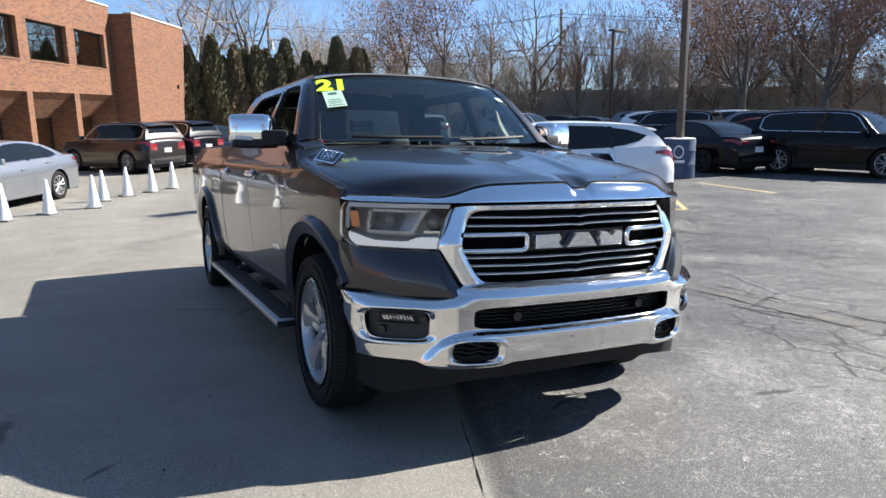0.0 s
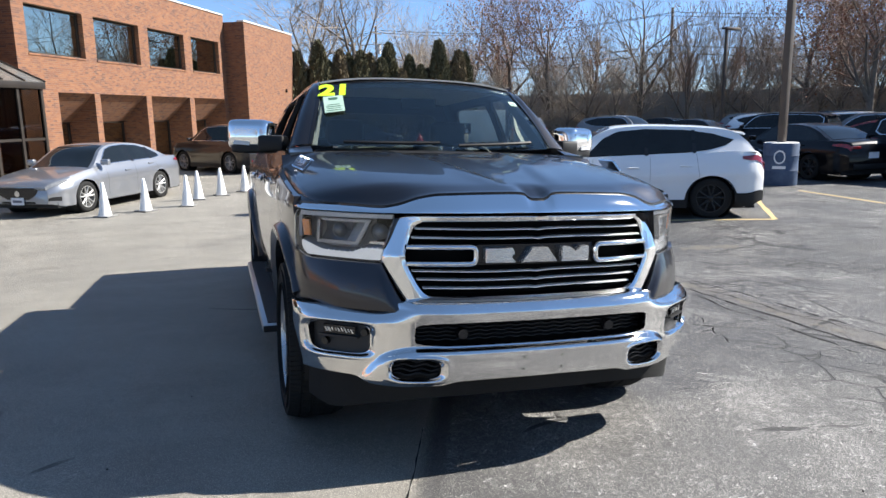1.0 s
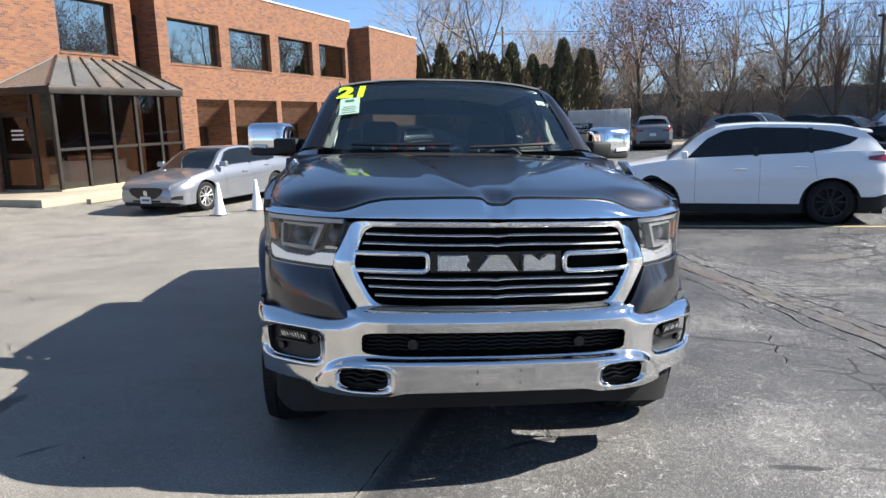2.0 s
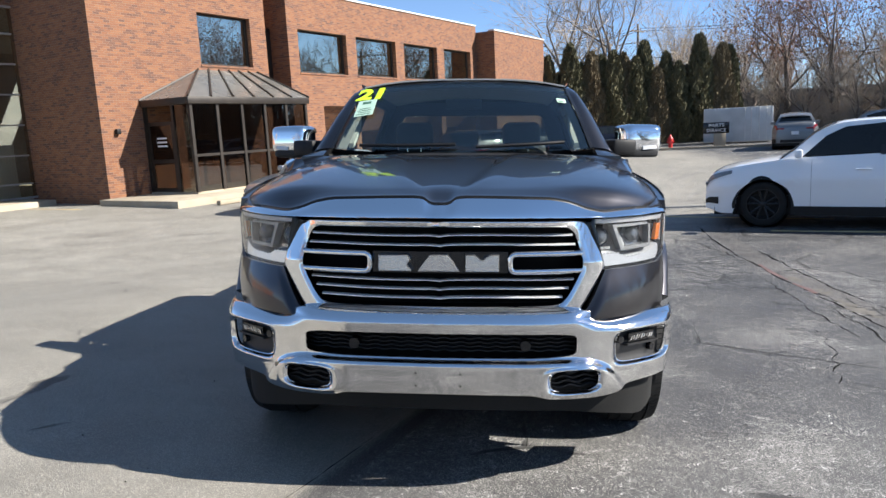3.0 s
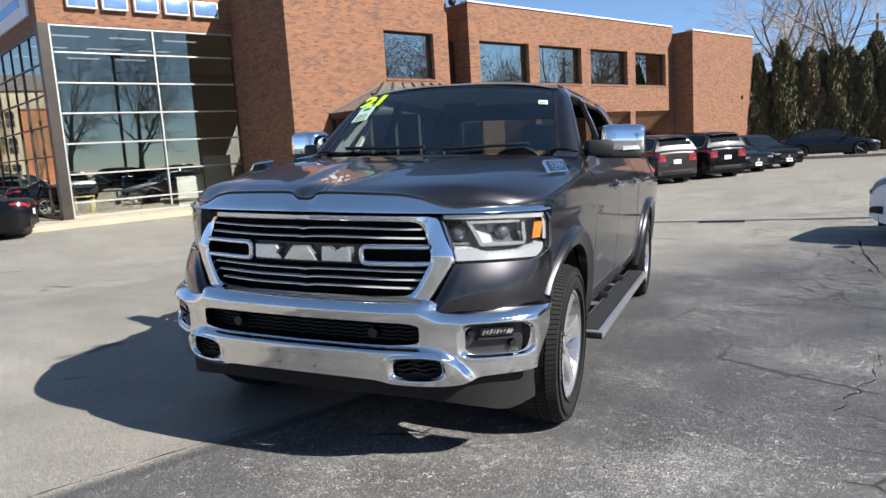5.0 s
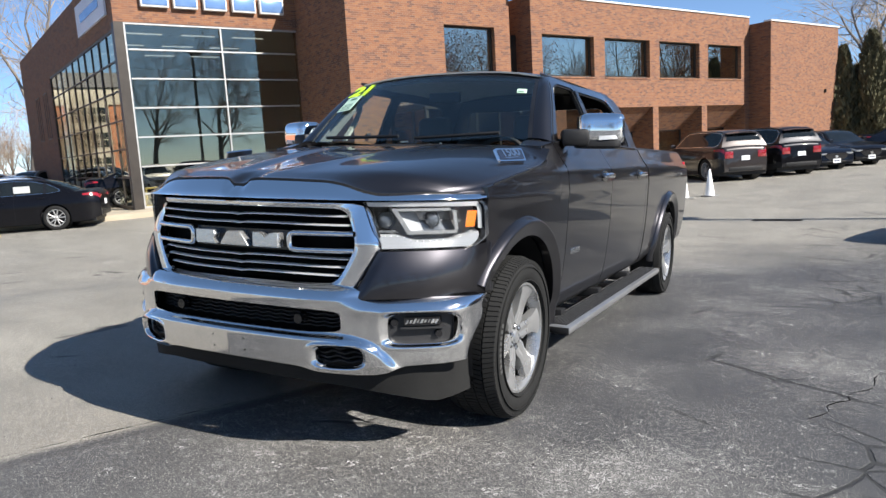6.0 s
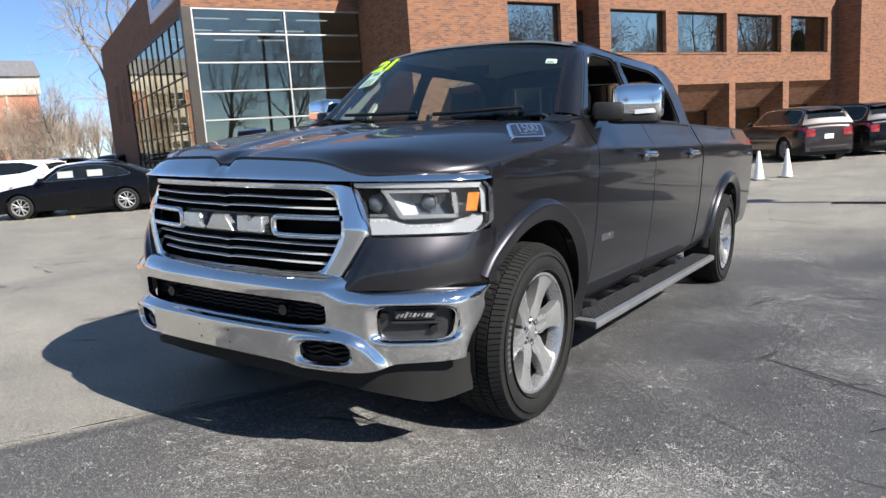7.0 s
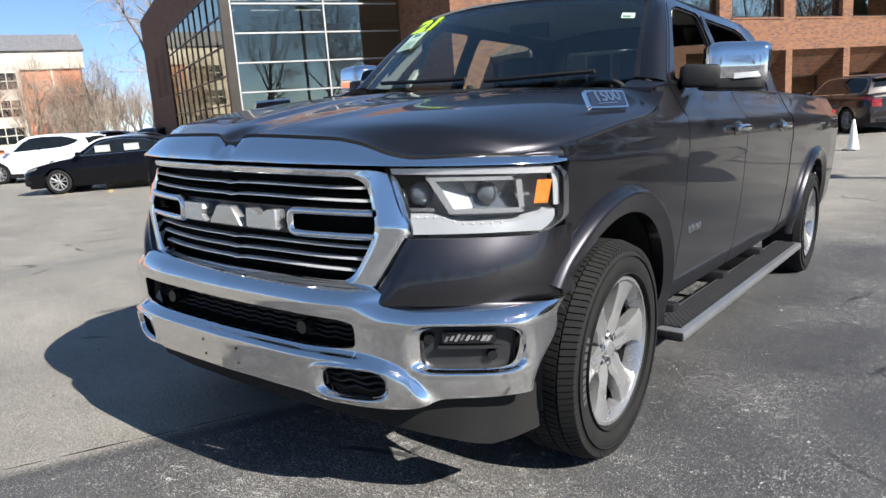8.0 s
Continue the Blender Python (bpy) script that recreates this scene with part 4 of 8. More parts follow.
def hood():
    def at(a, b):
        xh = curve_at(HOOD_X, -0.728 + 1.093 * b)
        x = a * xh
        y0 = curve_at(PLAN_F, abs(a) * 0.79) + 0.062
        y1 = 0.315 + 0.05 * a * a
        y = y0 + (y1 - y0) * b
        zc = curve_at([(0, 1.194), (0.04, 1.210), (0.12, 1.232), (0.3, 1.272), (0.55, 1.318), (0.8, 1.352), (1, 1.372)], b)
        ze = hood_edge(y) + 0.002 if b > 0.02 else trim_top(abs(x))
        r = abs(a)
        z = ze + (zc - ze) * (1 - r ** 7.0)
        front = 1 - smooth01(0.0, 0.14, b)
        z = z * (1 - front) + (trim_top(abs(x)) + 0.004) * front + 0.02 * front * (1 - front) * 2 * (1 - r ** 6)
        # two creases that close in on the nose, with a shallow trough between
        w = 0.066 + 0.25 * b ** 0.9
        trough = 1 - smooth01(w - 0.030, w + 0.030, abs(x))
        z -= 0.0075 * trough * smooth01(0.0, 0.25, b) * (1 - 0.5 * smooth01(0.7, 1.0, b))
        z += 0.005 * math.exp(-((abs(x) - w - 0.045) / 0.06) ** 2) * smooth01(0.02, 0.2, b)
        return (x, y, z)
    aa = sorted(set([-1, 1] + lin(-0.97, 0.97, 121)))
    part("hood", shell(at, aa, [0, 0.008, 0.02, 0.04, 0.07] + lin(0.1, 1, 34), 0.02, inward=(0, 0, -1)), M_PAINT, truck, angle=60)
    part("cowl", shell(lambda a, v: (a * 0.86, 0.29 + 0.05 * a * a + v * (curve_at(WS_LOW, abs(a) * 0.79) - 0.29 - 0.03 * a * a), 1.352 - 0.02 * a * a + 0.030 * v), lin(-1, 1, 21), lin(0, 1, 4), 0.02, inward=(0, 0, -1)), M_BLACK, truck, "black cowl grille")


def cowl_corner(s):
    """Painted corner between the hood's rear edge and the windscreen pillar."""
    a, b, c, d = Vector((0.79, 0.355, 1.368)), Vector((0.79, 0.555, 1.404)), Vector((0.918, 0.35, 1.362)), Vector((0.906, 0.60, 1.394))
    def at(u, v):
        p = a.lerp(c, u).lerp(b.lerp(d, u), v)
        return (s * p.x, p.y, p.z + 0.012 * math.sin(math.pi * v) * (1 - u * u))
    part("cowl_corner", shell(at, lin(0, 1, 8), lin(0, 1, 8), 0.02, inward=(0, 0, -1)), M_PAINT, truck)


def trim_top(x):
    return curve_at([(0, 1.168), (0.022, 1.168), (0.045, 1.176), (0.066, 1.191), (0.10, 1.195), (0.42, 1.188), (0.50, 1.176), (0.60, 1.143), (0.66, 1.133), (0.80, 1.139), (0.94, 1.138), (0.98, 1.131)], x)


def wiper(s, x0, x1):
    pts = [screen_at((x0 + (x1 - x0) * t) / 0.79, 0.035 + 0.03 * t) + Vector((0, -0.018, 0.014)) for t in lin(0, 1, 9)]
    bm = bmesh.new()
    rows = [[bm.verts.new(p + Vector((0, 0.009 * math.cos(a), 0.011 * math.sin(a)))) for a in lin(0, 5 * math.pi / 3, 6)] for p in pts]
    for p, q in zip(rows, rows[1:]):
        for i in range(6):
            bm.faces.new((p[i], p[(i + 1) % 6], q[(i + 1) % 6], q[i]))
    bm.faces.new(rows[0])
    bm.faces.new(rows[-1])
    part("wiper", bm, M_BLACK, truck)


def sunk(plan, x, back):
    """The plan point at x, moved back square to the skin."""
    m = (curve_at(plan, x + 0.004) - curve_at(plan, x - 0.004)) / 0.008
    k = back / math.sqrt(1 + m * m)
    return x - m * k, curve_at(plan, x) + k


def fascia():
    # chrome brow over the grille and lamps
    def brow(x, v):
        ax = abs(x)
        zt = trim_top(ax)
        zb = curve_at([(0, 1.117), (0.5, 1.115), (0.6, 1.114), (0.66, 1.113), (0.95, 1.114), (0.98, 1.118)], ax)
        z = zt + (zb - zt) * v
        return (x, curve_at(PLAN_F, ax) + 0.002 + 0.052 * (1 - v) ** 1.6, z)
    xs = sorted(set(lin(-0.978, 0.978, 97) + [s * k for s in (-1, 1) for k in (0.022, 0.034, 0.045, 0.056, 0.066, 0.08)]))
    part("chrome_brow", shell(brow, xs, [0, 0.2, 0.4, 0.6, 0.74, 0.82, 0.88, 0.93, 0.97, 1], 0.02, inward=(0, 1, 0)), M_CHROME, truck, "bright chrome brow", angle=60)
    # added black strip draws the dark gap between hood and brow
    part("hood_gap_strip", shell(lambda x, v: (x, curve_at(PLAN_F, abs(x)) + 0.056, trim_top(abs(x)) - 0.001 + 0.008 * v), xs[3:-3], [0, 1], 0.008, inward=(0, 1, 0)), M_BLACK, truck, "black strip drawn as the dark gap under the hood")
    for s in (-1, 1):
        part("brow_seam", shell(lambda t, v: (s * (0.655 + 0.012 * t + 0.0022 * v), curve_at(PLAN_F, 0.655 + 0.012 * t) + 0.0005 + 0.052 * t, 1.112 + 0.020 * t), lin(0, 1, 6), [0, 1], 0.003, inward=(0, 1, 0)), M_GLOSS_BLACK, truck)
    # grille well, its near-black colour holding the shade of the recess
    gy = lambda x, z: curve_at(PLAN_F, abs(x)) + 0.015 + 0.04 * (1.1 - z)
    part("grille_well", shell(lambda x, z: (x, gy(x, z) + 0.075, z), lin(-0.66, 0.66, 27), lin(0.70, 1.128, 5), 0.01, inward=(0, 1, 0)), M_GRILLE_BLACK, truck)
    half_out = [(0.0, 1.104), (0.30, 1.104), (0.50, 1.103), (0.565, 1.102), (0.602, 1.090), (0.622, 1.045), (0.640, 0.99), (0.660, 0.925), (0.655, 0.897), (0.622, 0.835), (0.580, 0.765), (0.552, 0.735), (0.50, 0.727), (0.30, 0.726), (0.0, 0.726)]
    half_in = [(0.0, 1.080), (0.30, 1.080), (0.46, 1.079), (0.502, 1.075), (0.529, 1.057), (0.545, 1.025), (0.559, 0.982), (0.570, 0.940), (0.566, 0.908), (0.540, 0.850), (0.508, 0.795), (0.476, 0.768), (0.43, 0.762), (0.30, 0.761), (0.0, 0.761)]
    full_out = half_out + [(-a, b) for a, b in reversed(half_out[1:-1])]
    full_in = half_in + [(-a, b) for a, b in reversed(half_in[1:-1])]
    n = len(full_out)
    def smooth_loop(lp, k):
        i, f = int(k) % n, k - int(k)
        p = [Vector(lp[(i + d) % n]) for d in (-1, 0, 1, 2)]
        return 0.5 * ((2 * p[1]) + (p[2] - p[0]) * f + (2 * p[0] - 5 * p[1] + 4 * p[2] - p[3]) * f * f + (3 * p[1] - p[0] - 3 * p[2] + p[3]) * f ** 3)
    def ring(k, v):
        p = smooth_loop(full_out, k).lerp(smooth_loop(full_in, k), v)
        wide = (smooth_loop(full_out, k) - smooth_loop(full_in, k)).length
        prof = math.sin(math.pi * 0.5 * min(1.0, (v + 0.12) / 0.30)) - 0.25 * (v - 0.2) - 1.6 * max(0.0, v - 0.80)
        lean = 0.30 * (max(p.y, 0.935) - 0.935) * smooth01(0.44, 0.58, abs(p.x))
        return (p.x, gy(p.x, p.y) + 0.010 + lean - (0.014 + 0.13 * wide) * prof, p.y)
    bm = shell(ring, lin(0, n, n * 6 + 1), lin(0, 1, 12), 0.03, inward=(0, 1, 0))
    bmesh.ops.remove_doubles(bm, verts=bm.verts, dist=1e-5)
    part("grille_surround", bm, M_CHROME, truck, "heavy chrome surround", angle=60)
    for s in (-1, 1):
        path = [(x, 0.972) for x in lin(0.566, 0.30, 12)] + [(0.288, 0.968), (0.281, 0.958), (0.279, 0.937), (0.281, 0.916), (0.288, 0.906)] + [(x, 0.902) for x in lin(0.30, 0.566, 12)]
        def sweep(k, v):
            i = min(int(round(k)), len(path) - 1)
            p, q = Vector(path[max(i - 1, 0)]), Vector(path[min(i + 1, len(path) - 1)])
            t = (q - p).normalized()
            nx, nz = -t.y, t.x
            a = 2 * math.pi * v
            w = 0.0125 * math.cos(a)
            c = path[i]
            x, z = c[0] + nx * w, c[1] + nz * w
            return (s * x, gy(x, z) + 0.012 - 0.018 * math.sin(a), z)
        bm = shell(sweep, lin(0, len(path) - 1, len(path)), lin(0, 1, 17))
        bmesh.ops.remove_doubles(bm, verts=bm.verts, dist=1e-5)
        part("grille_bracket", bm, M_CHROME, truck)
    SLAT = [(0.012, 0.0045), (-0.002, 0.0030), (-0.008, -0.0004), (-0.008, -0.0034), (0.012, -0.0034), (0.012, 0.0045)]
    for z, w in ((1.047, 0.525), (1.009, 0.538), (0.868, 0.535), (0.832, 0.515), (0.796, 0.49)):
        def slat(x, k, z=z):
            dy, dz = SLAT[k]
            return (x, gy(x, z) + 0.026 + dy + 0.006 * math.exp(-(x / 0.02) ** 2), z + dz - 0.005 * math.exp(-(x / 0.02) ** 2) + 0.002 * math.sin(x * 9))
        bm = shell(slat, lin(-w, w, 51), range(6))
        bmesh.ops.remove_doubles(bm, verts=bm.verts, dist=1e-5)
        part("grille_slat", bm, M_SLAT, truck, angle=25)
    for z, w in ((1.028, 0.53), (0.990, 0.54), (0.850, 0.52), (0.814, 0.5), (0.778, 0.47)):
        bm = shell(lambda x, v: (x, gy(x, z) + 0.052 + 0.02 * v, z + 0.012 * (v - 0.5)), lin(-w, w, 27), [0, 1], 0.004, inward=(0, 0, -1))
        part("grille_louvre", bm, M_GRILLE_BLACK, truck)
    part("emblem_bar", shell(lambda x, v: (x, gy(x, 0.937) + 0.025, 0.895 + 0.085 * v), lin(-0.27, 0.27, 13), [0, 1], 0.02, inward=(0, 1, 0)), M_GLOSS_BLACK, truck)
    # three plain chrome emblem blocks: a cut slab, a peak and a notched slab
    for lp in ([(-0.243, 0.905), (-0.108, 0.905), (-0.130, 0.930), (-0.114, 0.950), (-0.126, 0.970), (-0.243, 0.970)],
               [(-0.088, 0.905), (0.083, 0.905), (0.034, 0.970), (-0.040, 0.970)],
               [(0.102, 0.905), (0.236, 0.905), (0.236, 0.970), (0.198, 0.970), (0.168, 0.946), (0.138, 0.970), (0.102, 0.970)]):
        lp = rounded(lp, 0.005, 2)
        cx, cz = sum(a for a, b in lp) / len(lp), sum(b for a, b in lp) / len(lp)
        bm = bmesh.new()
        rows = [[bm.verts.new((cx + (a - cx) * k, gy(a, 0.937) + y, cz + (c - cz) * k2)) for a, c in lp] for k, k2, y in ((1.0, 1.0, 0.03), (1.0, 1.0, -0.006), (0.95, 0.90, -0.013))]
        for p, q in zip(rows, rows[1:]):
            for i in range(len(lp)):
                bm.faces.new((p[i], p[(i + 1) % len(lp)], q[(i + 1) % len(lp)], q[i]))
        bm.faces.new(rows[-1])
        part("emblem_block", bm, M_EMBLEM, truck, "bright chrome emblem block", angle=30)


def lamp(s):
    head = new("headlamp")
    head.parent = truck
    head["label"] = "headlamp with clear lens and white light strip"
    def skin(v, u, back=0.0):
        z = 0.903 + 0.207 * v
        xi = 0.664 - 0.052 * v
        xo = 0.983 - 0.040 * max(0.0, 1 - v / 0.28) ** 2 - 0.012 * max(0.0, (v - 0.8) / 0.2) ** 2
        x, y = sunk(PLAN_F, xi + (xo - xi) * u, back + 0.004)
        return Vector((s * x, y + 0.02 * (1 - v), z))
    us, vs = lin(0, 1, 25), [0, 0.03, 0.07, 0.12, 0.18, 0.24] + lin(0.3, 1, 9)
    part("housing", shell(lambda v, u: skin(v, u, 0.085), vs, us, 0.01, inward=(0, 1, 0)), M_LAMP_BOWL, head)
    def rim(k, w):
        k = k % 1.0
        if k < 0.40:
            v, u = 0.0, k / 0.40
        elif k < 0.5:
            v, u = (k - 0.40) / 0.10, 1.0
        elif k < 0.90:
            v, u = 1.0, 1 - (k - 0.5) / 0.40
        else:
            v, u = 1 - (k - 0.90) / 0.10, 0.0
        return skin(v, u, 0.001 + 0.08 * w)
    part("bezel", shell(rim, lin(0, 0.9999, 120), [0, 0.04, 0.5, 1], 0.005, inward=(0, 0.3, 0)), M_GLOSS_BLACK, head)
    # pale seal line round the outer edge of the lens
    part("lens_edge", shell(lambda v, w: skin(v, 0.985 + 0.018 * w, -0.003 + 0.004 * w), [0.02, 0.07, 0.12, 0.18, 0.24] + lin(0.3, 0.98, 9), [0, 1], 0.006, inward=(-s * 0.7, 0.6, 0)), M_BRIGHT, head)
    def patch(fn, us2, n, back, name, mat, thick=0.02, label=""):
        """A raised piece inside the lamp between the lower and upper edges that fn gives at each u."""
        def at(u, k):
            lo, hi, sl = fn(u)
            v = lo + (hi - lo) * k
            return skin(v, u + sl * (v - 0.5), back(u, k) if callable(back) else back)
        return part(name, shell(at, us2, lin(0, 1, n), thick, inward=(-s * 0.45, 0.9, 0)), mat, head, label)
    top = lambda u: curve_at([(0, 0.325), (0.22, 0.325), (0.30, 0.30), (0.37, 0.235), (0.45, 0.215), (0.72, 0.225), (0.80, 0.27), (0.90, 0.34), (1, 0.40)], u)
    patch(lambda u: (0.035, top(u) - 0.055, 0), lin(0.015, 0.965, 30), 5, lambda u, k: 0.012 + 0.012 * k, "light_strip", M_DRL, 0.03, "white light strip")
    patch(lambda u: (top(u) - 0.055, top(u), 0), lin(0.015, 0.965, 30), 4, lambda u, k: 0.024 + 0.030 * k, "light_strip_ledge", M_STRIP, 0.03)
    for i in range(10):
        u = 0.10 + i * 0.062
        part("lamp_bead", lathe(bmesh.new(), [(0.0005, -0.003), (0.0026, -0.002), (0.0036, 0.002)], 8, "Y", skin(top(u) - 0.045, u, 0.022)), M_LAMP_WHITE, head)
    patch(lambda u: (0.895 - 0.02 * u, 0.975, 0), lin(0.03, 0.975, 24), 4, lambda u, k: 0.016 - 0.008 * k, "brow_strip", M_LAMP_WHITE, 0.02)
    patch(lambda u: (0.40, 0.90, 0), lin(0.955, 0.985, 4), 6, 0.016, "outer_strip", M_STRIP, 0.02)
    # inner projector behind a dark field
    c = skin(0.60, 0.145, 0.060)
    part("inner_projector", lathe(bmesh.new(), [(0.001, -0.020), (0.020, -0.014), (0.032, 0.0), (0.036, 0.014), (0.040, 0.014), (0.041, 0.03)], 24, "Y", c), M_CLEAR2, head)
    patch(lambda u: (0.345, 0.40, 0), lin(0.06, 0.24, 6), 3, 0.045, "inner_ledge", M_BRIGHT, 0.02)
    # main projector in a slanted bright frame
    lean = -0.16
    for fn, u0, u1, n in ((lambda u: (0.79, 0.845, lean), 0.30, 0.80, 14), (lambda u: (0.315, 0.385, lean), 0.30, 0.76, 14), (lambda u: (0.385, 0.79, lean), 0.30, 0.345, 3), (lambda u: (0.385, 0.79, 0.0), 0.765, 0.795, 3)):
        patch(fn, lin(u0, u1, n), 4, 0.020, "projector_frame", M_LAMP_FRAME, 0.04)
    patch(lambda u: (0.385, 0.79, lean), lin(0.345, 0.52, 10), 7, lambda u, k: 0.028 + 0.22 * (u - 0.345) + 0.02 * k, "reflector_wing", M_STRIP, 0.01)
    patch(lambda u: (0.385, 0.79, lean * 0.5), lin(0.50, 0.79, 10), 7, lambda u, k: 0.075 - 0.02 * abs(2 * k - 1), "reflector", M_CLEAR2, 0.006)
    c = skin(0.60, 0.585, 0.052)
    part("projector_lens", lathe(bmesh.new(), [(0.001, -0.016), (0.016, -0.012), (0.028, 0.0), (0.032, 0.010), (0.037, 0.010), (0.037, 0.02)], 24, "Y", c), M_CLEAR2, head)
    patch(lambda u: (0.44, 0.78, 0.085), lin(0.852, 0.925, 5), 8, lambda u, k: 0.012, "marker_lamp", M_AMBER, 0.02, "amber marker lamp")
    o = part("lens", shell(lambda v, u: skin(v, u, 0.0), vs, us, 0.004, inward=(0, 1, 0)), M_CLEAR, head, "clear lens")
    o.visible_shadow = False


M_LAMP_BOWL = surface("lamp_bowl", (0.14, 0.143, 0.147), (0.22, 0.223, 0.228), 6, 0.25, 0.35, metal=0.3, bump=0.0)
M_LAMP_FRAME = surface("lamp_frame", (0.29, 0.295, 0.30), (0.38, 0.385, 0.39), 12, 0.15, 0.25, metal=0.5, bump=0.0)
M_STRIP = surface("lamp_reflector", (0.42, 0.43, 0.44), (0.52, 0.53, 0.54), 14, 0.2, 0.3, metal=0.4, bump=0.0)
M_CLEAR2 = surface("projector_glass", (0.05, 0.058, 0.065), (0.09, 0.10, 0.115), 5, 0.04, 0.08, bump=0.0, spec=1.0)


M_DRL, _, drl_shader = nodes_of("running_light_strip")
drl_shader.inputs["Base Color"].default_value = (0.13, 0.132, 0.135, 1)
drl_shader.inputs["Roughness"].default_value = 0.2
drl_shader.inputs["Emission Color"].default_value = (0.95, 0.97, 1.0, 1)
drl_shader.inputs["Emission Strength"].default_value = 0.18


def corner_panel(s):
    """Painted panel between lamp and bumper, from the grille round to the fender."""
    keys = [(0.50, -0.965), (0.62, -0.908), (0.72, -0.842), (0.82, -0.750), (0.90, -0.655), (0.955, -0.570), (0.985, -0.46)]
    def at(v, u):
        z = 0.700 + (0.201 + 0.022 * smooth01(0.80, 1.0, u)) * v
        xi = curve_at([(0, 0.562), (0.08, 0.566), (0.25, 0.590), (0.64, 0.630), (1, 0.662)], v)
        x = xi + (0.984 - xi) * u
        bulge = 0.024 * math.sin(math.pi * v) * (0.35 + 0.65 * math.sin(math.pi * min(max(u, 0.02), 0.98)))
        lean = 0.036 * (1 - v) * smooth01(0.0, 0.035, v) * (1 - 0.75 * smooth01(0.55, 1.0, u)) * smooth01(0.0, 0.12, u)
        return (s * (x + bulge * 0.4 * u + lean * 0.5 * u), curve_at(keys, x) - bulge * 0.8 - lean, z)
    part("bumper_corner_panel", shell(at, [0, 0.04, 0.08, 0.12, 0.17, 0.22, 0.3, 0.4, 0.5, 0.6, 0.7, 0.8, 0.9, 1.0], lin(0, 1, 33), 0.02, inward=(-s * 0.3, 1, 0)), M_PAINT, truck, angle=60)
    def gap(v, u):
        p = at(0.0, u)
        return (p[0], p[1] + 0.012, 0.70 + 0.04 * v)
    part("bumper_seal", shell(gap, [0, 1], lin(0, 1, 15), 0.02, inward=(0, 1, 0)), M_BLACK, truck)


HOLES = [(-0.545, 0.545, 0.615, 0.050, 7), (0.440, 0.636, 0.470, 0.043, 3.4), (-0.636, -0.440, 0.470, 0.043, 3.4), (0.712, 0.948, 0.583, 0.065, 4.6), (-0.948, -0.712, 0.583, 0.065, 4.6)]
STEP_Z = [(0, 0.556), (0.46, 0.556), (0.56, 0.552), (0.63, 0.536), (0.685, 0.505), (0.72, 0.465), (0.75, 0.42), (0.775, 0.36)]


def bump_y(x, z):
    ax = abs(x)
    mid = 1 - smooth01(0.52, 0.70, ax)
    # a broad rolled top, a near-upright band, and the lower apron that stands proud of it
    top = curve_at([(0.37, 0.03), (0.55, 0.018), (0.62, 0.014), (0.66, 0.008), (0.690, 0.001), (0.703, 0.0), (0.715, 0.004), (0.735, 0.018), (0.752, 0.045), (0.764, 0.080)], z)
    end = curve_at([(0.37, 0.060), (0.41, 0.040), (0.46, 0.026), (0.52, 0.016), (0.60, 0.010), (0.645, 0.004), (0.662, 0.0), (0.674, 0.005), (0.690, 0.022), (0.704, 0.050), (0.716, 0.085)], z)
    body = top * mid + end * (1 - mid)
    apron = curve_at([(0.37, 0.050), (0.395, 0.018), (0.43, -0.002), (0.50, -0.013), (0.535, -0.018), (0.56, -0.016)], z)
    step = curve_at(STEP_Z, ax)
    tilt = math.sqrt(1 + ((curve_at(STEP_Z, ax + 0.01) - curve_at(STEP_Z, ax - 0.01)) / 0.02) ** 2)
    k = smooth01(step - 0.016 * tilt, step + 0.012 * tilt, z)
    y = curve_at(PLAN_B, ax) + min(apron * (1 - k) + body * k, body + 0.03)
    # the skin turns in round the tow openings and the lamp pockets
    for x0, x1, zc, half, p in HOLES[1::2]:
        e = (abs((2 * ax - x0 - x1) / (x1 - x0)) ** p + abs((z - zc) / half) ** p) ** (1 / p)
        if zc < 0.5:
            y += 0.016 * (1 - smooth01(1.0, 1.16, e)) - 0.006 * math.exp(-((e - 1.30) / 0.13) ** 2)
        else:
            y += 0.024 * (1 - smooth01(1.0, 1.17, e)) - 0.003 * math.exp(-((e - 1.26) / 0.10) ** 2)
    return y


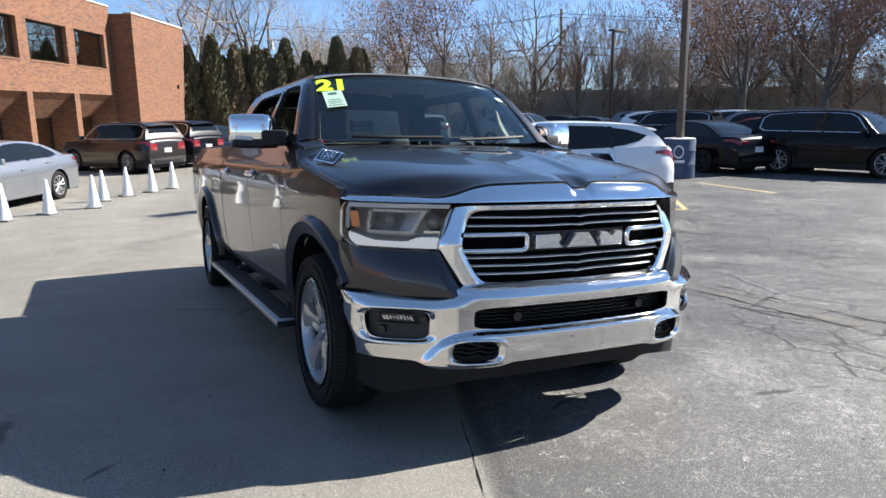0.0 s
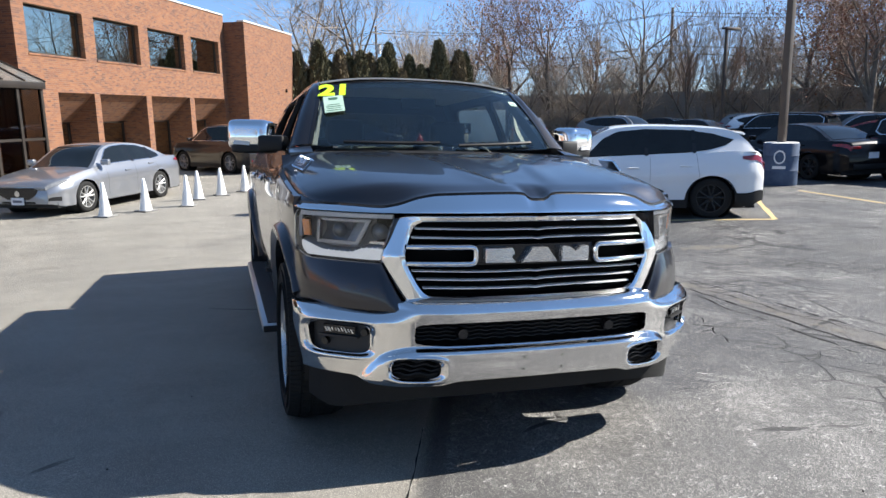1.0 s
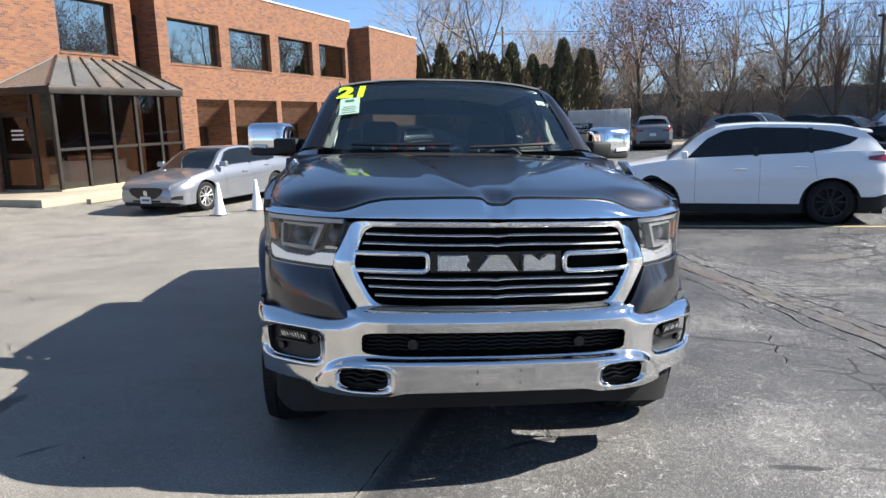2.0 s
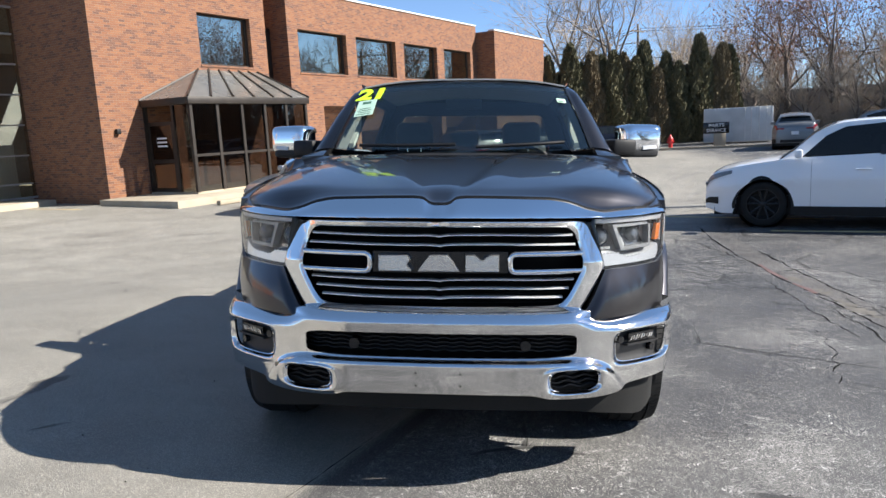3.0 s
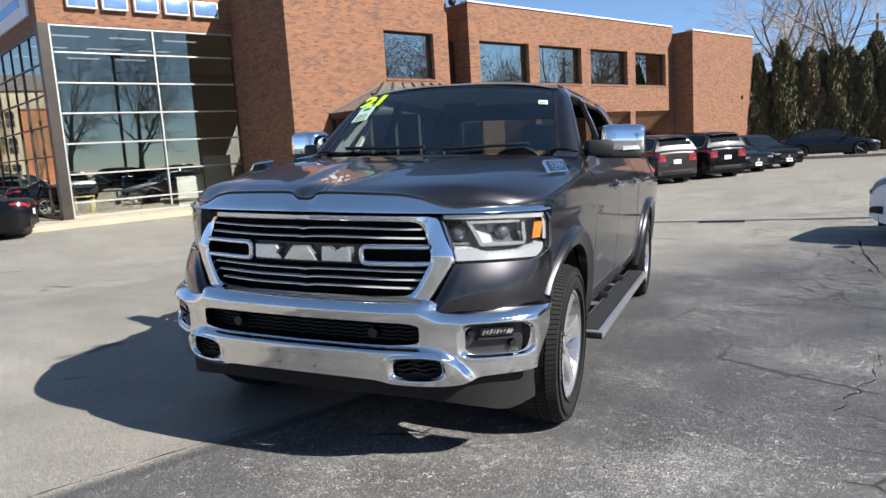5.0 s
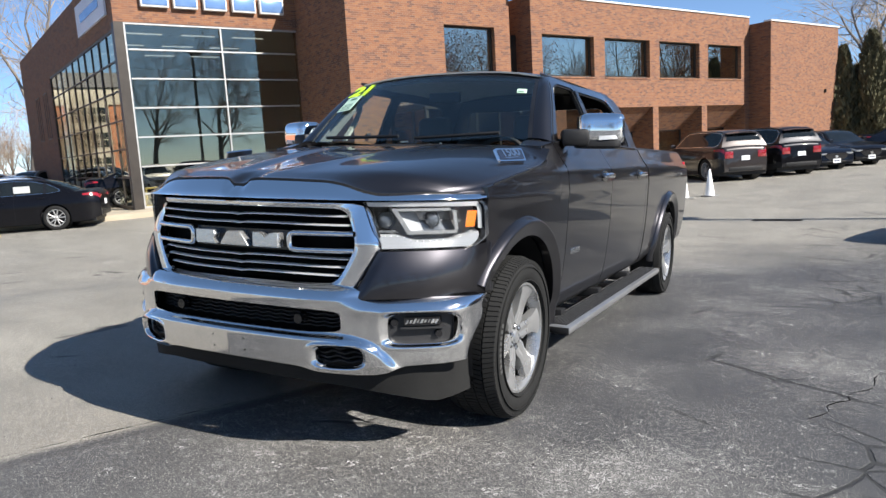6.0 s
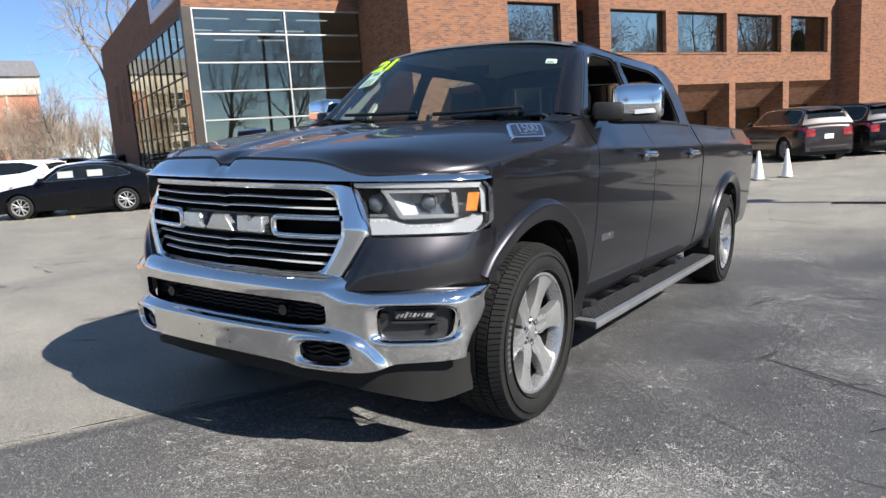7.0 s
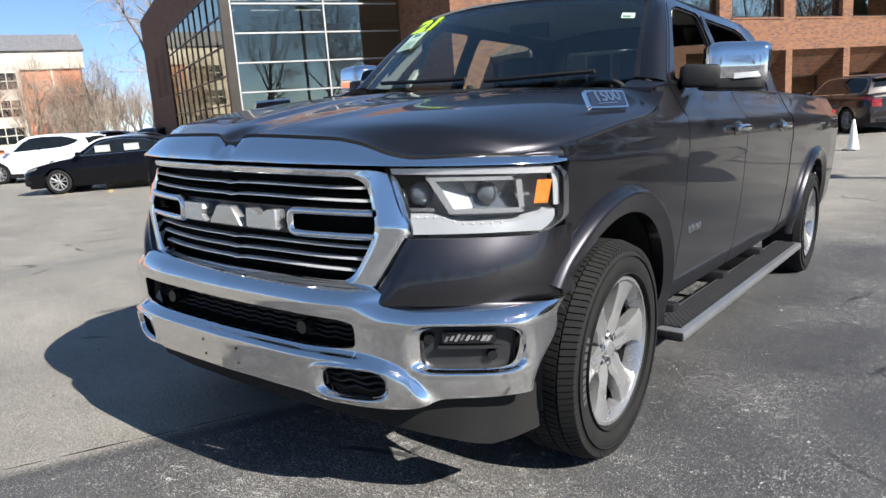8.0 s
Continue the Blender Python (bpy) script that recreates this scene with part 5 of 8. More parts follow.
def bumper():
    top = lambda x: curve_at([(0, 0.762), (0.50, 0.760), (0.57, 0.750), (0.65, 0.722), (0.72, 0.713), (0.9, 0.711), (1.01, 0.706)], abs(x))
    bottom = lambda x: curve_at([(0, 0.424), (0.36, 0.419), (0.45, 0.398), (0.64, 0.392), (0.70, 0.398), (0.78, 0.426), (0.95, 0.434), (1.01, 0.44)], abs(x))
    def edge_of(h, x, sign):
        x0, x1, zc, half, p = h
        k = abs(2 * (x - x0) / (x1 - x0) - 1)
        return zc + sign * half * max(1 - k ** p, 0.0) ** (1 / p)
    cuts = [0.0, 0.440, 0.545, 0.636, 0.712, 0.948, 1.0]
    half_x = sorted({v for a, b in zip(cuts, cuts[1:]) for v in (eased(a, b, max(8, int((b - a) / 0.0065))) if a else lin(a, b, 60))})
    half_x = [v for i, v in enumerate(half_x) if i == 0 or v - half_x[i - 1] > 1e-6]
    xs = [-v for v in reversed(half_x[1:])] + half_x
    bm = bmesh.new()
    grid = []
    for x in xs:
        ax = abs(x)
        low_mid = 0.470
        up_mid = curve_at([(0.0, 0.615), (0.545, 0.615), (0.63, 0.600), (0.712, 0.583), (1.0, 0.583)], ax)
        tow = [edge_of(HOLES[1], ax, g) for g in (-1, 1)] if 0.440 < ax < 0.636 else [low_mid] * 2
        upper = next((h for h in (HOLES[0], HOLES[3]) if h[0] < ax < h[1]), None)
        gap = [edge_of(upper, ax, g) for g in (-1, 1)] if upper else [up_mid] * 2
        rows = []
        for lo, hi, n in ((bottom(x), tow[0], 16), (tow[1], gap[0], 26), (gap[1], top(x), 28)):
            row = []
            for v in lin(0, 1, n):
                z = lo + (hi - lo) * v
                # the ends slant forwards towards the ground
                xx = x * (1 - 0.034 * smooth01(0.64, 0.42, z) * smooth01(0.80, 1.0, ax))
                row.append(bm.verts.new((xx, bump_y(xx, z), z)))
            rows.append(row)
        grid.append(rows)
    for p, q in zip(grid, grid[1:]):
        for ra, rb in zip(p, q):
            for j in range(len(ra) - 1):
                bm.faces.new((ra[j], rb[j], rb[j + 1], ra[j + 1]))
    bmesh.ops.remove_doubles(bm, verts=bm.verts, dist=1e-5)
    bmesh.ops.recalc_face_normals(bm, faces=bm.faces)
    back = bmesh.ops.extrude_face_region(bm, geom=list(bm.faces))
    for g in back["geom"]:
        if isinstance(g, bmesh.types.BMVert):
            g.co.y += 0.022
    part("front_bumper", bm, M_CHROME_DIRTY, truck, "heavy chrome front bumper", angle=40)
    # lip rolled back over the top; its black paints in the gap's shade
    part("bumper_lip", shell(lambda x, v: (x, bump_y(x, top(x)) + 0.008 + 0.05 * v, top(x) - 0.002 - 0.035 * v), lin(-0.995, 0.995, 61), lin(0, 1, 4), 0.012, inward=(0, 0, -1)), M_BLACK, truck)
    # solid shade-dark sheet behind the openings, wavy mesh bars in front of it
    part("bumper_dark_sheet", shell(lambda x, z: (x, curve_at(PLAN_B, abs(x)) + 0.10, z), lin(-0.74, 0.74, 25), lin(0.43, 0.68, 3), 0.01, inward=(0, 1, 0)), M_GRILLE_BLACK, truck)
    for i in range(5):
        z = 0.584 + i * 0.0165
        part("mesh_bar", shell(lambda x, v: (x, curve_at(PLAN_B, abs(x)) + 0.075 + 0.012 * v, z + 0.003 * math.sin(x * 90) + 0.004 * v), lin(-0.545, 0.545, 90), [0, 1], 0.005, inward=(0, 0, -1)), M_BLACK, truck)
    for s in (-1, 1):
        for i in range(4):
            z = 0.444 + i * 0.019
            part("mesh_bar", shell(lambda x, v: (s * x, curve_at(PLAN_B, x) + 0.045 + 0.012 * v, z + 0.005 * math.sin(x * 75 + i) + 0.004 * v), lin(0.42, 0.66, 30), [0, 1], 0.007, inward=(0, 0, -1)), M_BLACK, truck)
        # parking sensors
        part("parking_sensor", cyl(bmesh.new(), (s * 0.342, -0.975, 0.612), (s * 0.342, -1.015, 0.612), 0.024, 0.021, 24), M_GLOSS_BLACK, truck)
        # fog lamp pocket
        pk = new("fog_lamp_pocket")
        pk.parent = truck
        pk["label"] = "dark grey fog lamp pocket with slim lamp"
        def at(u, back, z):
            a, b = sunk(PLAN_B, u, back)
            return (s * a, b, z)
        part("pocket", shell(lambda u, z: at(u, 0.050, z), lin(0.70, 0.958, 12), lin(0.508, 0.658, 4), 0.01, inward=(0, 1, 0)), M_POCKET, pk)
        part("fog_lamp", shell(lambda u, z: at(u, 0.028, z), lin(0.785, 0.905, 9), lin(0.598, 0.632, 4), 0.02, inward=(0, 1, 0)), M_GLOSS_BLACK, pk)
        r_ = random.Random(31)
        for k in range(9):
            u0, lo, hi = 0.790 + 0.0122 * k, 0.604 + r_.uniform(0, 0.006), 0.620 + r_.uniform(0, 0.008)
            part("fog_cell", shell(lambda u, z: at(u + 0.45 * (z - 0.607), 0.024, z), lin(u0, u0 + r_.uniform(0.005, 0.010), 3), lin(lo, hi, 3), 0.004, inward=(0, 1, 0)), M_RIM if k % 3 else M_BRIGHT, pk)
        part("pocket_shelf", shell(lambda u, v: at(u, 0.05 - 0.03 * v, 0.588 + 0.004 * v), lin(0.775, 0.925, 9), [0, 1], 0.008, inward=(0, 0, -1)), M_POCKET, pk)
        for ux, uz in ((0.752, 0.610), (0.905, 0.558)):
            part("parking_sensor", cyl(bmesh.new(), at(ux, 0.055, uz), at(ux, 0.030, uz), 0.017, 0.015, 18), M_GLOSS_BLACK, pk)
        for z in (0.511, 0.458):
            y = bump_y(0.088, z)
            part("plate_hole", cyl(bmesh.new(), (s * 0.088, y + 0.005, z), (s * 0.088, y - 0.0015, z), 0.0045, n=10), M_GLOSS_BLACK, truck)
    # air dam under the bumper
    def dam(x, v):
        ax = abs(x)
        zb = curve_at([(0, 0.325), (0.45, 0.318), (0.62, 0.30), (0.75, 0.275), (0.86, 0.25), (0.93, 0.27)], ax)
        z = zb + (0.430 - zb) * v
        return (x, curve_at([(0, -0.985), (0.35, -0.965), (0.6, -0.91), (0.75, -0.835), (0.86, -0.735), (0.93, -0.60)], ax) + 0.03 * (1 - v), z)
    part("air_dam", shell(dam, lin(-0.93, 0.93, 51), lin(0, 1, 6), 0.02, inward=(0, 1, 0)), M_RUBBER, truck, "matt black air dam")
    part("skid_plate", boxed(-0.5, 0.5, -0.84, -0.2, 0.375, 0.40), M_BLACK, truck)


M_POCKET = surface("pocket_plastic", (0.008, 0.008, 0.009), (0.014, 0.014, 0.015), 14, 0.5, 0.6, bump=0.1)


def mirror(s):
    mr = new("side_mirror")
    mr.parent = truck
    # swept back towards its outer end
    mr.matrix_basis = pose(s * 0.99, 0.76, -0.028, 0, 0, s * 22) @ pose(-s * 0.99, -0.76, 0)
    mr["label"] = "towing mirror with chrome cap and black arm"
    bm = boxed(0.90, 1.06, 0.69, 0.83, 1.40, 1.495, bevel=0.02)
    bmesh.ops.scale(bm, vec=(s, 1, 1), verts=bm.verts)
    part("arm", bm, M_BLACK, mr)
    def cap(u, v, x0=1.0, x1=1.268, z0=1.41, z1=1.592):
        # rounded box: u runs from the inner to the outer end, v over the front from bottom to top
        x = x0 + (x1 - x0) * u
        a = math.pi * (v - 0.5)
        n = 0.42
        cy, cz = abs(math.cos(a)) ** n, abs(math.sin(a)) ** n * (1 if a > 0 else -1)
        end = (1 - abs(2 * u - 1) ** 8) ** 0.35
        zc, hz = (z0 + z1) / 2, (z1 - z0) / 2
        hz *= 0.90 + 0.10 * smooth01(0.0, 0.25, u)
        return (s * x, 0.86 - 0.145 * cy * (0.35 + 0.65 * end), zc + hz * cz * (0.55 + 0.45 * end))
    part("chrome_cap", shell(cap, eased(0, 1, 21), lin(0, 1, 19), 0.01, inward=(0, 1, 0)), M_CHROME, mr, "mirror-bright chrome cap", angle=60)
    part("lower_shell", shell(lambda u, v: cap(u, v, 0.985, 1.25, 1.385, 1.44), eased(0, 1, 15), lin(0, 1, 13), 0.01, inward=(0, 1, 0)), M_BLACK, mr)
    part("signal_lens", shell(lambda u, v: (s * (1.115 + 0.12 * u), 0.7125 - 0.002 + 0.02 * u ** 6, 1.432 + 0.022 * v + 0.010 * u), lin(0, 1, 9), lin(0, 1, 4), 0.006, inward=(0, 1, 0)), M_LAMP_WHITE, mr)
    part("mirror_glass", boxed(*(sorted((s * 1.01, s * 1.255))), 0.862, 0.868, 1.41, 1.565, bevel=0.002), M_CHROME, mr, "mirror glass")
    part("back_shell", boxed(*(sorted((s * 1.0, s * 1.262))), 0.85, 0.861, 1.40, 1.575, bevel=0.004), M_BLACK, mr)


def wheel_unit(s, y, name="wheel"):
    """A tyre with tread blocks on a six-spoke alloy rim; its outer face looks along s."""
    w = new(name)
    w.parent = truck
    w.empty_display_size = 0.1
    cx = 0.868
    c = (s * cx, y, HUB_Z)
    prof = [(0.272, -0.118), (0.292, -0.136), (0.33, -0.143), (0.372, -0.134), (0.393, -0.112), (0.398, -0.06), (0.398, 0.06), (0.393, 0.112), (0.372, 0.134), (0.33, 0.143), (0.292, 0.136), (0.272, 0.118)]
    part("tyre", lathe(bmesh.new(), prof, 72, "X", c), M_RUBBER, w, "black all-season tyre", angle=60)
    bm = bmesh.new()
    for i in range(104):
        a = 2 * math.pi * i / 104
        for k, (o0, o1, tw) in enumerate(((-0.137, -0.088, 0.5), (-0.080, -0.036, -0.3), (-0.028, 0.028, 0.3), (0.036, 0.080, -0.3), (0.088, 0.137, 0.5))):
            hw = 0.0098
            a2 = a + (0.5 if k % 2 else 0) * 2 * math.pi / 104
            vs = []
            for o, q in ((o0, -1), (o1, -1), (o1, 1), (o0, 1)):
                for r in (0.370 if abs(o) > 0.13 else 0.385, 0.4055 if abs(o) < 0.1 else 0.388):
                    aa = a2 + (q * hw + tw * 0.008 * (1 if o == o1 else -1)) / 0.4
                    vs.append(bm.verts.new((c[0] + o, y + r * math.sin(aa), HUB_Z + r * math.cos(aa))))
            bm.faces.new((vs[1], vs[3], vs[5], vs[7]))
            for p in range(4):
                q2 = (p + 1) % 4
                bm.faces.new((vs[2 * p], vs[2 * q2], vs[2 * q2 + 1], vs[2 * p + 1]))
    for r0, r1 in ((0.287, 0.291), (0.352, 0.356)):
        part("sidewall_ring", lathe(bmesh.new(), [(r0, s * 0.134), (r0, s * 0.1455), (r1, s * 0.1455), (r1, s * 0.134)], 72, "X", c), M_RUBBER, w)
    for a0 in (-1.9,):
        for k in range(9):
            a = a0 + k * 0.085
            part("sidewall_bar", shell(lambda u, r: (c[0] + s * (0.1445 - 0.04 * abs(r - 0.322)), y + r * math.sin(a + 0.055 * u), HUB_Z + r * math.cos(a + 0.055 * u)), [0, 1], [0.310, 0.334], 0.004, inward=(-s, 0, 0)), M_TYRE_BAR, w)
    t = part("tread", bm, M_RUBBER, w, smooth=False)
    t["kind"] = "stuff"
    rim = [(0.276, 0.116), (0.276, 0.128), (0.264, 0.129), (0.257, 0.112), (0.250, 0.06), (0.240, -0.05), (0.250, -0.11)]
    part("rim", lathe(bmesh.new(), [(r, s * k) for r, k in rim[:5]], 64, "X", c), M_RIM, w, "silver alloy rim", angle=40)
    # dark colour on the barrel stands in for shade between the spokes
    part("rim_barrel", lathe(bmesh.new(), [(r, s * k) for r, k in rim[4:]], 64, "X", c), M_RIM_DARK, w, "inner barrel darkened as the shade behind the spokes")
    part("brake_disc", lathe(bmesh.new(), [(0.06, s * 0.0), (0.18, s * 0.0), (0.18, -s * 0.03), (0.06, -s * 0.03)], 40, "X", c), M_BLACK, w)
    part("rim_well", lathe(bmesh.new(), [(0.001, -s * 0.05), (0.245, -s * 0.07)], 40, "X", c), M_BLACK, w)
    for i in range(6):
        bm = bmesh.new()
        a = 2 * math.pi * i / 6 + 0.38
        rows = []
        for r, half, off, dep in ((0.045, 0.030, 0.088, 0.05), (0.075, 0.042, 0.092, 0.05), (0.100, 0.048, 0.096, 0.055), (0.125, 0.040, 0.100, 0.055), (0.155, 0.041, 0.103, 0.055), (0.19, 0.046, 0.108, 0.05), (0.22, 0.057, 0.113, 0.045), (0.243, 0.071, 0.117, 0.04), (0.262, 0.098, 0.120, 0.03)):
            row = []
            for tq, dd in ((-1, -dep), (-0.96, -0.006), (-0.55, 0.0), (0, -0.007 if r < 0.17 else 0.0), (0.55, 0.0), (0.96, -0.006), (1, -dep)):
                lat = tq * half
                row.append(bm.verts.new((c[0] + s * (off + dd), y + r * math.sin(a) + lat * math.cos(a), HUB_Z + r * math.cos(a) - lat * math.sin(a))))
            rows.append(row)
        for p, q in zip(rows, rows[1:]):
            for k in range(6):
                bm.faces.new((p[k], p[k + 1], q[k + 1], q[k]))
        part("spoke", bm, M_RIM, w, angle=30)
    part("hub_cap", lathe(bmesh.new(), [(0.001, s * 0.100), (0.030, s * 0.098), (0.034, s * 0.088), (0.062, s * 0.080), (0.066, s * 0.04)], 30, "X", c), M_RIM, w)
    for i in range(6):
        a = 2 * math.pi * (i + 0.5) / 6 + 0.38
        p = Vector((c[0] + s * 0.07, y + 0.055 * math.sin(a), HUB_Z + 0.055 * math.cos(a)))
        # solid dark disc paints the shaded pocket round each nut
        part("lug_shade_disc", cyl(bmesh.new(), p, p + Vector((s * 0.018, 0, 0)), 0.018, 0.018, 16), M_RIM_DARK, w)
        part("lug_nut", cyl(bmesh.new(), p, p + Vector((s * 0.026, 0, 0)), 0.010, 0.009, 6), M_CHROME, w)
    return w


def step(s):
    st = new("running_board")
    st.parent = truck
    st["label"] = "silver-edged running board with black tread"
    bm = boxed(*(sorted((s * 0.905, s * 1.085))), 0.42, 3.02, 0.318, 0.362, bevel=0.015)
    part("board", bm, M_ALU2, st)
    part("tread_strip", boxed(*(sorted((s * 0.93, s * 1.052))), 0.47, 2.97, 0.362, 0.3665), M_BLACK, st, smooth=False)
    bm = bmesh.new()
    for i in range(120):
        for k in range(5):
            y, x = 0.49 + i * 0.0208, 0.941 + k * 0.025 + (0.0125 if i % 2 else 0)
            if x < 1.047:
                box(bm, *(sorted((s * (x - 0.008), s * (x + 0.008)))), y - 0.004, y + 0.004, 0.3665, 0.369)
    t = part("tread_studs", bm, M_STUD, st, smooth=False)
    t["kind"] = "stuff"
    part("end_cap", boxed(*(sorted((s * 0.91, s * 1.08))), 0.405, 0.42, 0.322, 0.358, bevel=0.004), M_BLACK, st)
    part("end_cap", boxed(*(sorted((s * 0.91, s * 1.08))), 3.02, 3.035, 0.322, 0.358, bevel=0.004), M_BLACK, st)
    for y in (0.72, 1.55, 2.4):
        part("bracket", boxed(*(sorted((s * 0.70, s * 0.95))), y - 0.04, y + 0.04, 0.335, 0.40, bevel=0.005), M_BLACK, st)


M_STUD = surface("worn_tread_rubber", (0.045, 0.045, 0.046), (0.075, 0.075, 0.077), 14, 0.45, 0.6, bump=0.1)
M_ALU2 = surface("satin_step", (0.36, 0.36, 0.365), (0.46, 0.46, 0.465), 5, 0.24, 0.38, metal=0.8, bump=0.03)


def letters(text, size, extrude=0.0, bold=0.0):
    cu = bpy.data.curves.new("lettering", "FONT")
    cu.body, cu.size, cu.extrude, cu.offset, cu.align_x, cu.align_y = text, size, extrude, bold, "CENTER", "CENTER"
    ob = bpy.data.objects.new("lettering", cu)
    scene.collection.objects.link(ob)
    bpy.context.view_layer.update()
    me = bpy.data.meshes.new_from_object(ob.evaluated_get(bpy.context.evaluated_depsgraph_get()))
    bpy.data.objects.remove(ob)
    bpy.data.curves.remove(cu)
    return me


def lettering(text, size, mat, m, parent, name, bold=0.0, wide=1.0, extrude=0.0):
    me = letters(text, size, extrude, bold)
    me.transform(Matrix.Diagonal((wide, 1, 1, 1)))
    me.materials.append(mat)
    return put(name, me, parent, m=m)


def badge(s):
    """Chrome plaque with the series number on the hood's flank."""
    y0, y1 = -0.135, 0.145
    ec = Vector((s * 0.885, -0.030, 1.306))
    out = Vector((s * 0.80, -0.16, 0.58)).normalized()
    along = Vector((s * 0.22, 1.0, 0.10)).normalized() * (1 if s > 0 else -1)
    along = (along - out * along.dot(out)).normalized()
    up = out.cross(along)
    m = Matrix((along, up, out)).transposed().to_4x4()
    m.translation = ec
    bd = part("series_badge", poly_shell([rounded([(-0.13, -0.035), (0.115, -0.045), (0.14, 0.03), (-0.11, 0.04)], 0.012)], lambda a, b: (a, b, 0.0), (0, 0, 1), 0.012), M_CHROME, truck, "chrome series number badge", smooth=False)
    bd.matrix_basis = m
    f = part("badge_field", poly_shell([rounded([(-0.115, -0.027), (0.105, -0.035), (0.126, 0.022), (-0.098, 0.031)], 0.01)], lambda a, b: (a, b, 0.0125), (0, 0, 1), 0.001), M_BADGE, bd, "blue-grey badge field", smooth=False)
    lettering("1500", 0.062, M_BRIGHT, pose(0.005, 0.007, 0.0145), bd, "badge_number", wide=1.35, extrude=0.002, bold=0.002)
    part("badge_bar", boxed(-0.070, 0.060, -0.0225, -0.0185, 0.0135, 0.015), M_BRIGHT, bd, smooth=False)


M_BADGE = surface("badge_enamel", (0.006, 0.010, 0.022), (0.010, 0.016, 0.032), 30, 0.3, bump=0.0)


def bed():
    for s in (-1, 1):
        ys = sorted(set(lin(2.795, 3.30, 6) + eased(AXLE_R - 0.5, AXLE_R + 0.5, 28) + lin(4.34, 5.04, 9)))
        side_panel("bed_side", s, ys, lambda y: max(arch(y, AXLE_R), 0.46), lambda y: 1.392, 26)
        part("bed_rail", shell(lambda y, v: (s * (side_x(y, 1.39) - 0.10 * v), y, 1.392 + 0.018 * math.sin(math.pi * min(v * 1.5, 1))), lin(2.795, 5.04, 14), lin(0, 1, 5), 0.01, inward=(0, 0, -1)), M_BLACK, truck)
        part("tail_lamp", boxed(*(sorted((s * 0.86, s * 0.955))), 4.98, 5.052, 0.96, 1.30, bevel=0.015), M_RED, truck, "red tail lamp")
    # added block shuts the cab-to-bed gap so no sun slit crosses the shadow
    part("cab_bed_light_stop", boxed(-0.86, 0.86, 2.768, 2.789, 0.5, 1.37), M_BLACK, truck)
    part("bed_floor", boxed(-0.85, 0.85, 2.80, 5.0, 0.80, 0.84), M_BLACK, truck)
    part("bed_front", boxed(-0.88, 0.88, 2.79, 2.82, 0.80, 1.39), M_BLACK, truck)
    part("tailgate", boxed(-0.86, 0.86, 4.99, 5.06, 0.72, 1.40, bevel=0.02), M_PAINT, truck)
    part("rear_bumper", boxed(-0.90, 0.90, 5.0, 5.17, 0.50, 0.70, bevel=0.03), M_CHROME, truck, "chrome rear bumper")
    part("chassis", boxed(-0.62, 0.62, -0.6, 4.9, 0.40, 0.58), M_BLACK, truck)
    part("cab_floor", boxed(-0.88, 0.88, 0.35, 2.74, 0.46, 0.60), M_BLACK, truck)
    part("firewall", boxed(-0.86, 0.86, 0.36, 0.42, 0.6, 1.36), M_BLACK, truck)
    part("engine_block", boxed(-0.40, 0.40, -0.7, 0.3, 0.55, 1.10), M_BLACK, truck)
    for s in (-1, 1):
        part("rocker", shell(lambda y, v: (s * (side_x(y, 0.46) - 0.02 - 0.06 * v), y, 0.445 - 0.06 * v), lin(0.43, 3.30, 10), lin(0, 1, 4), 0.02, inward=(-s, 0, 0)), M_BLACK, truck)
        part("inner_fender", boxed(*(sorted((s * 0.55, s * 0.60))), -0.75, 0.4, 0.4, 1.1), M_BLACK, truck)
        part("axle", cyl(bmesh.new(), (0, AXLE_F, HUB_Z), (s * 0.80, AXLE_F, HUB_Z), 0.05), M_BLACK, truck)
        part("axle", cyl(bmesh.new(), (0, AXLE_R, HUB_Z), (s * 0.80, AXLE_R, HUB_Z), 0.07), M_BLACK, truck)


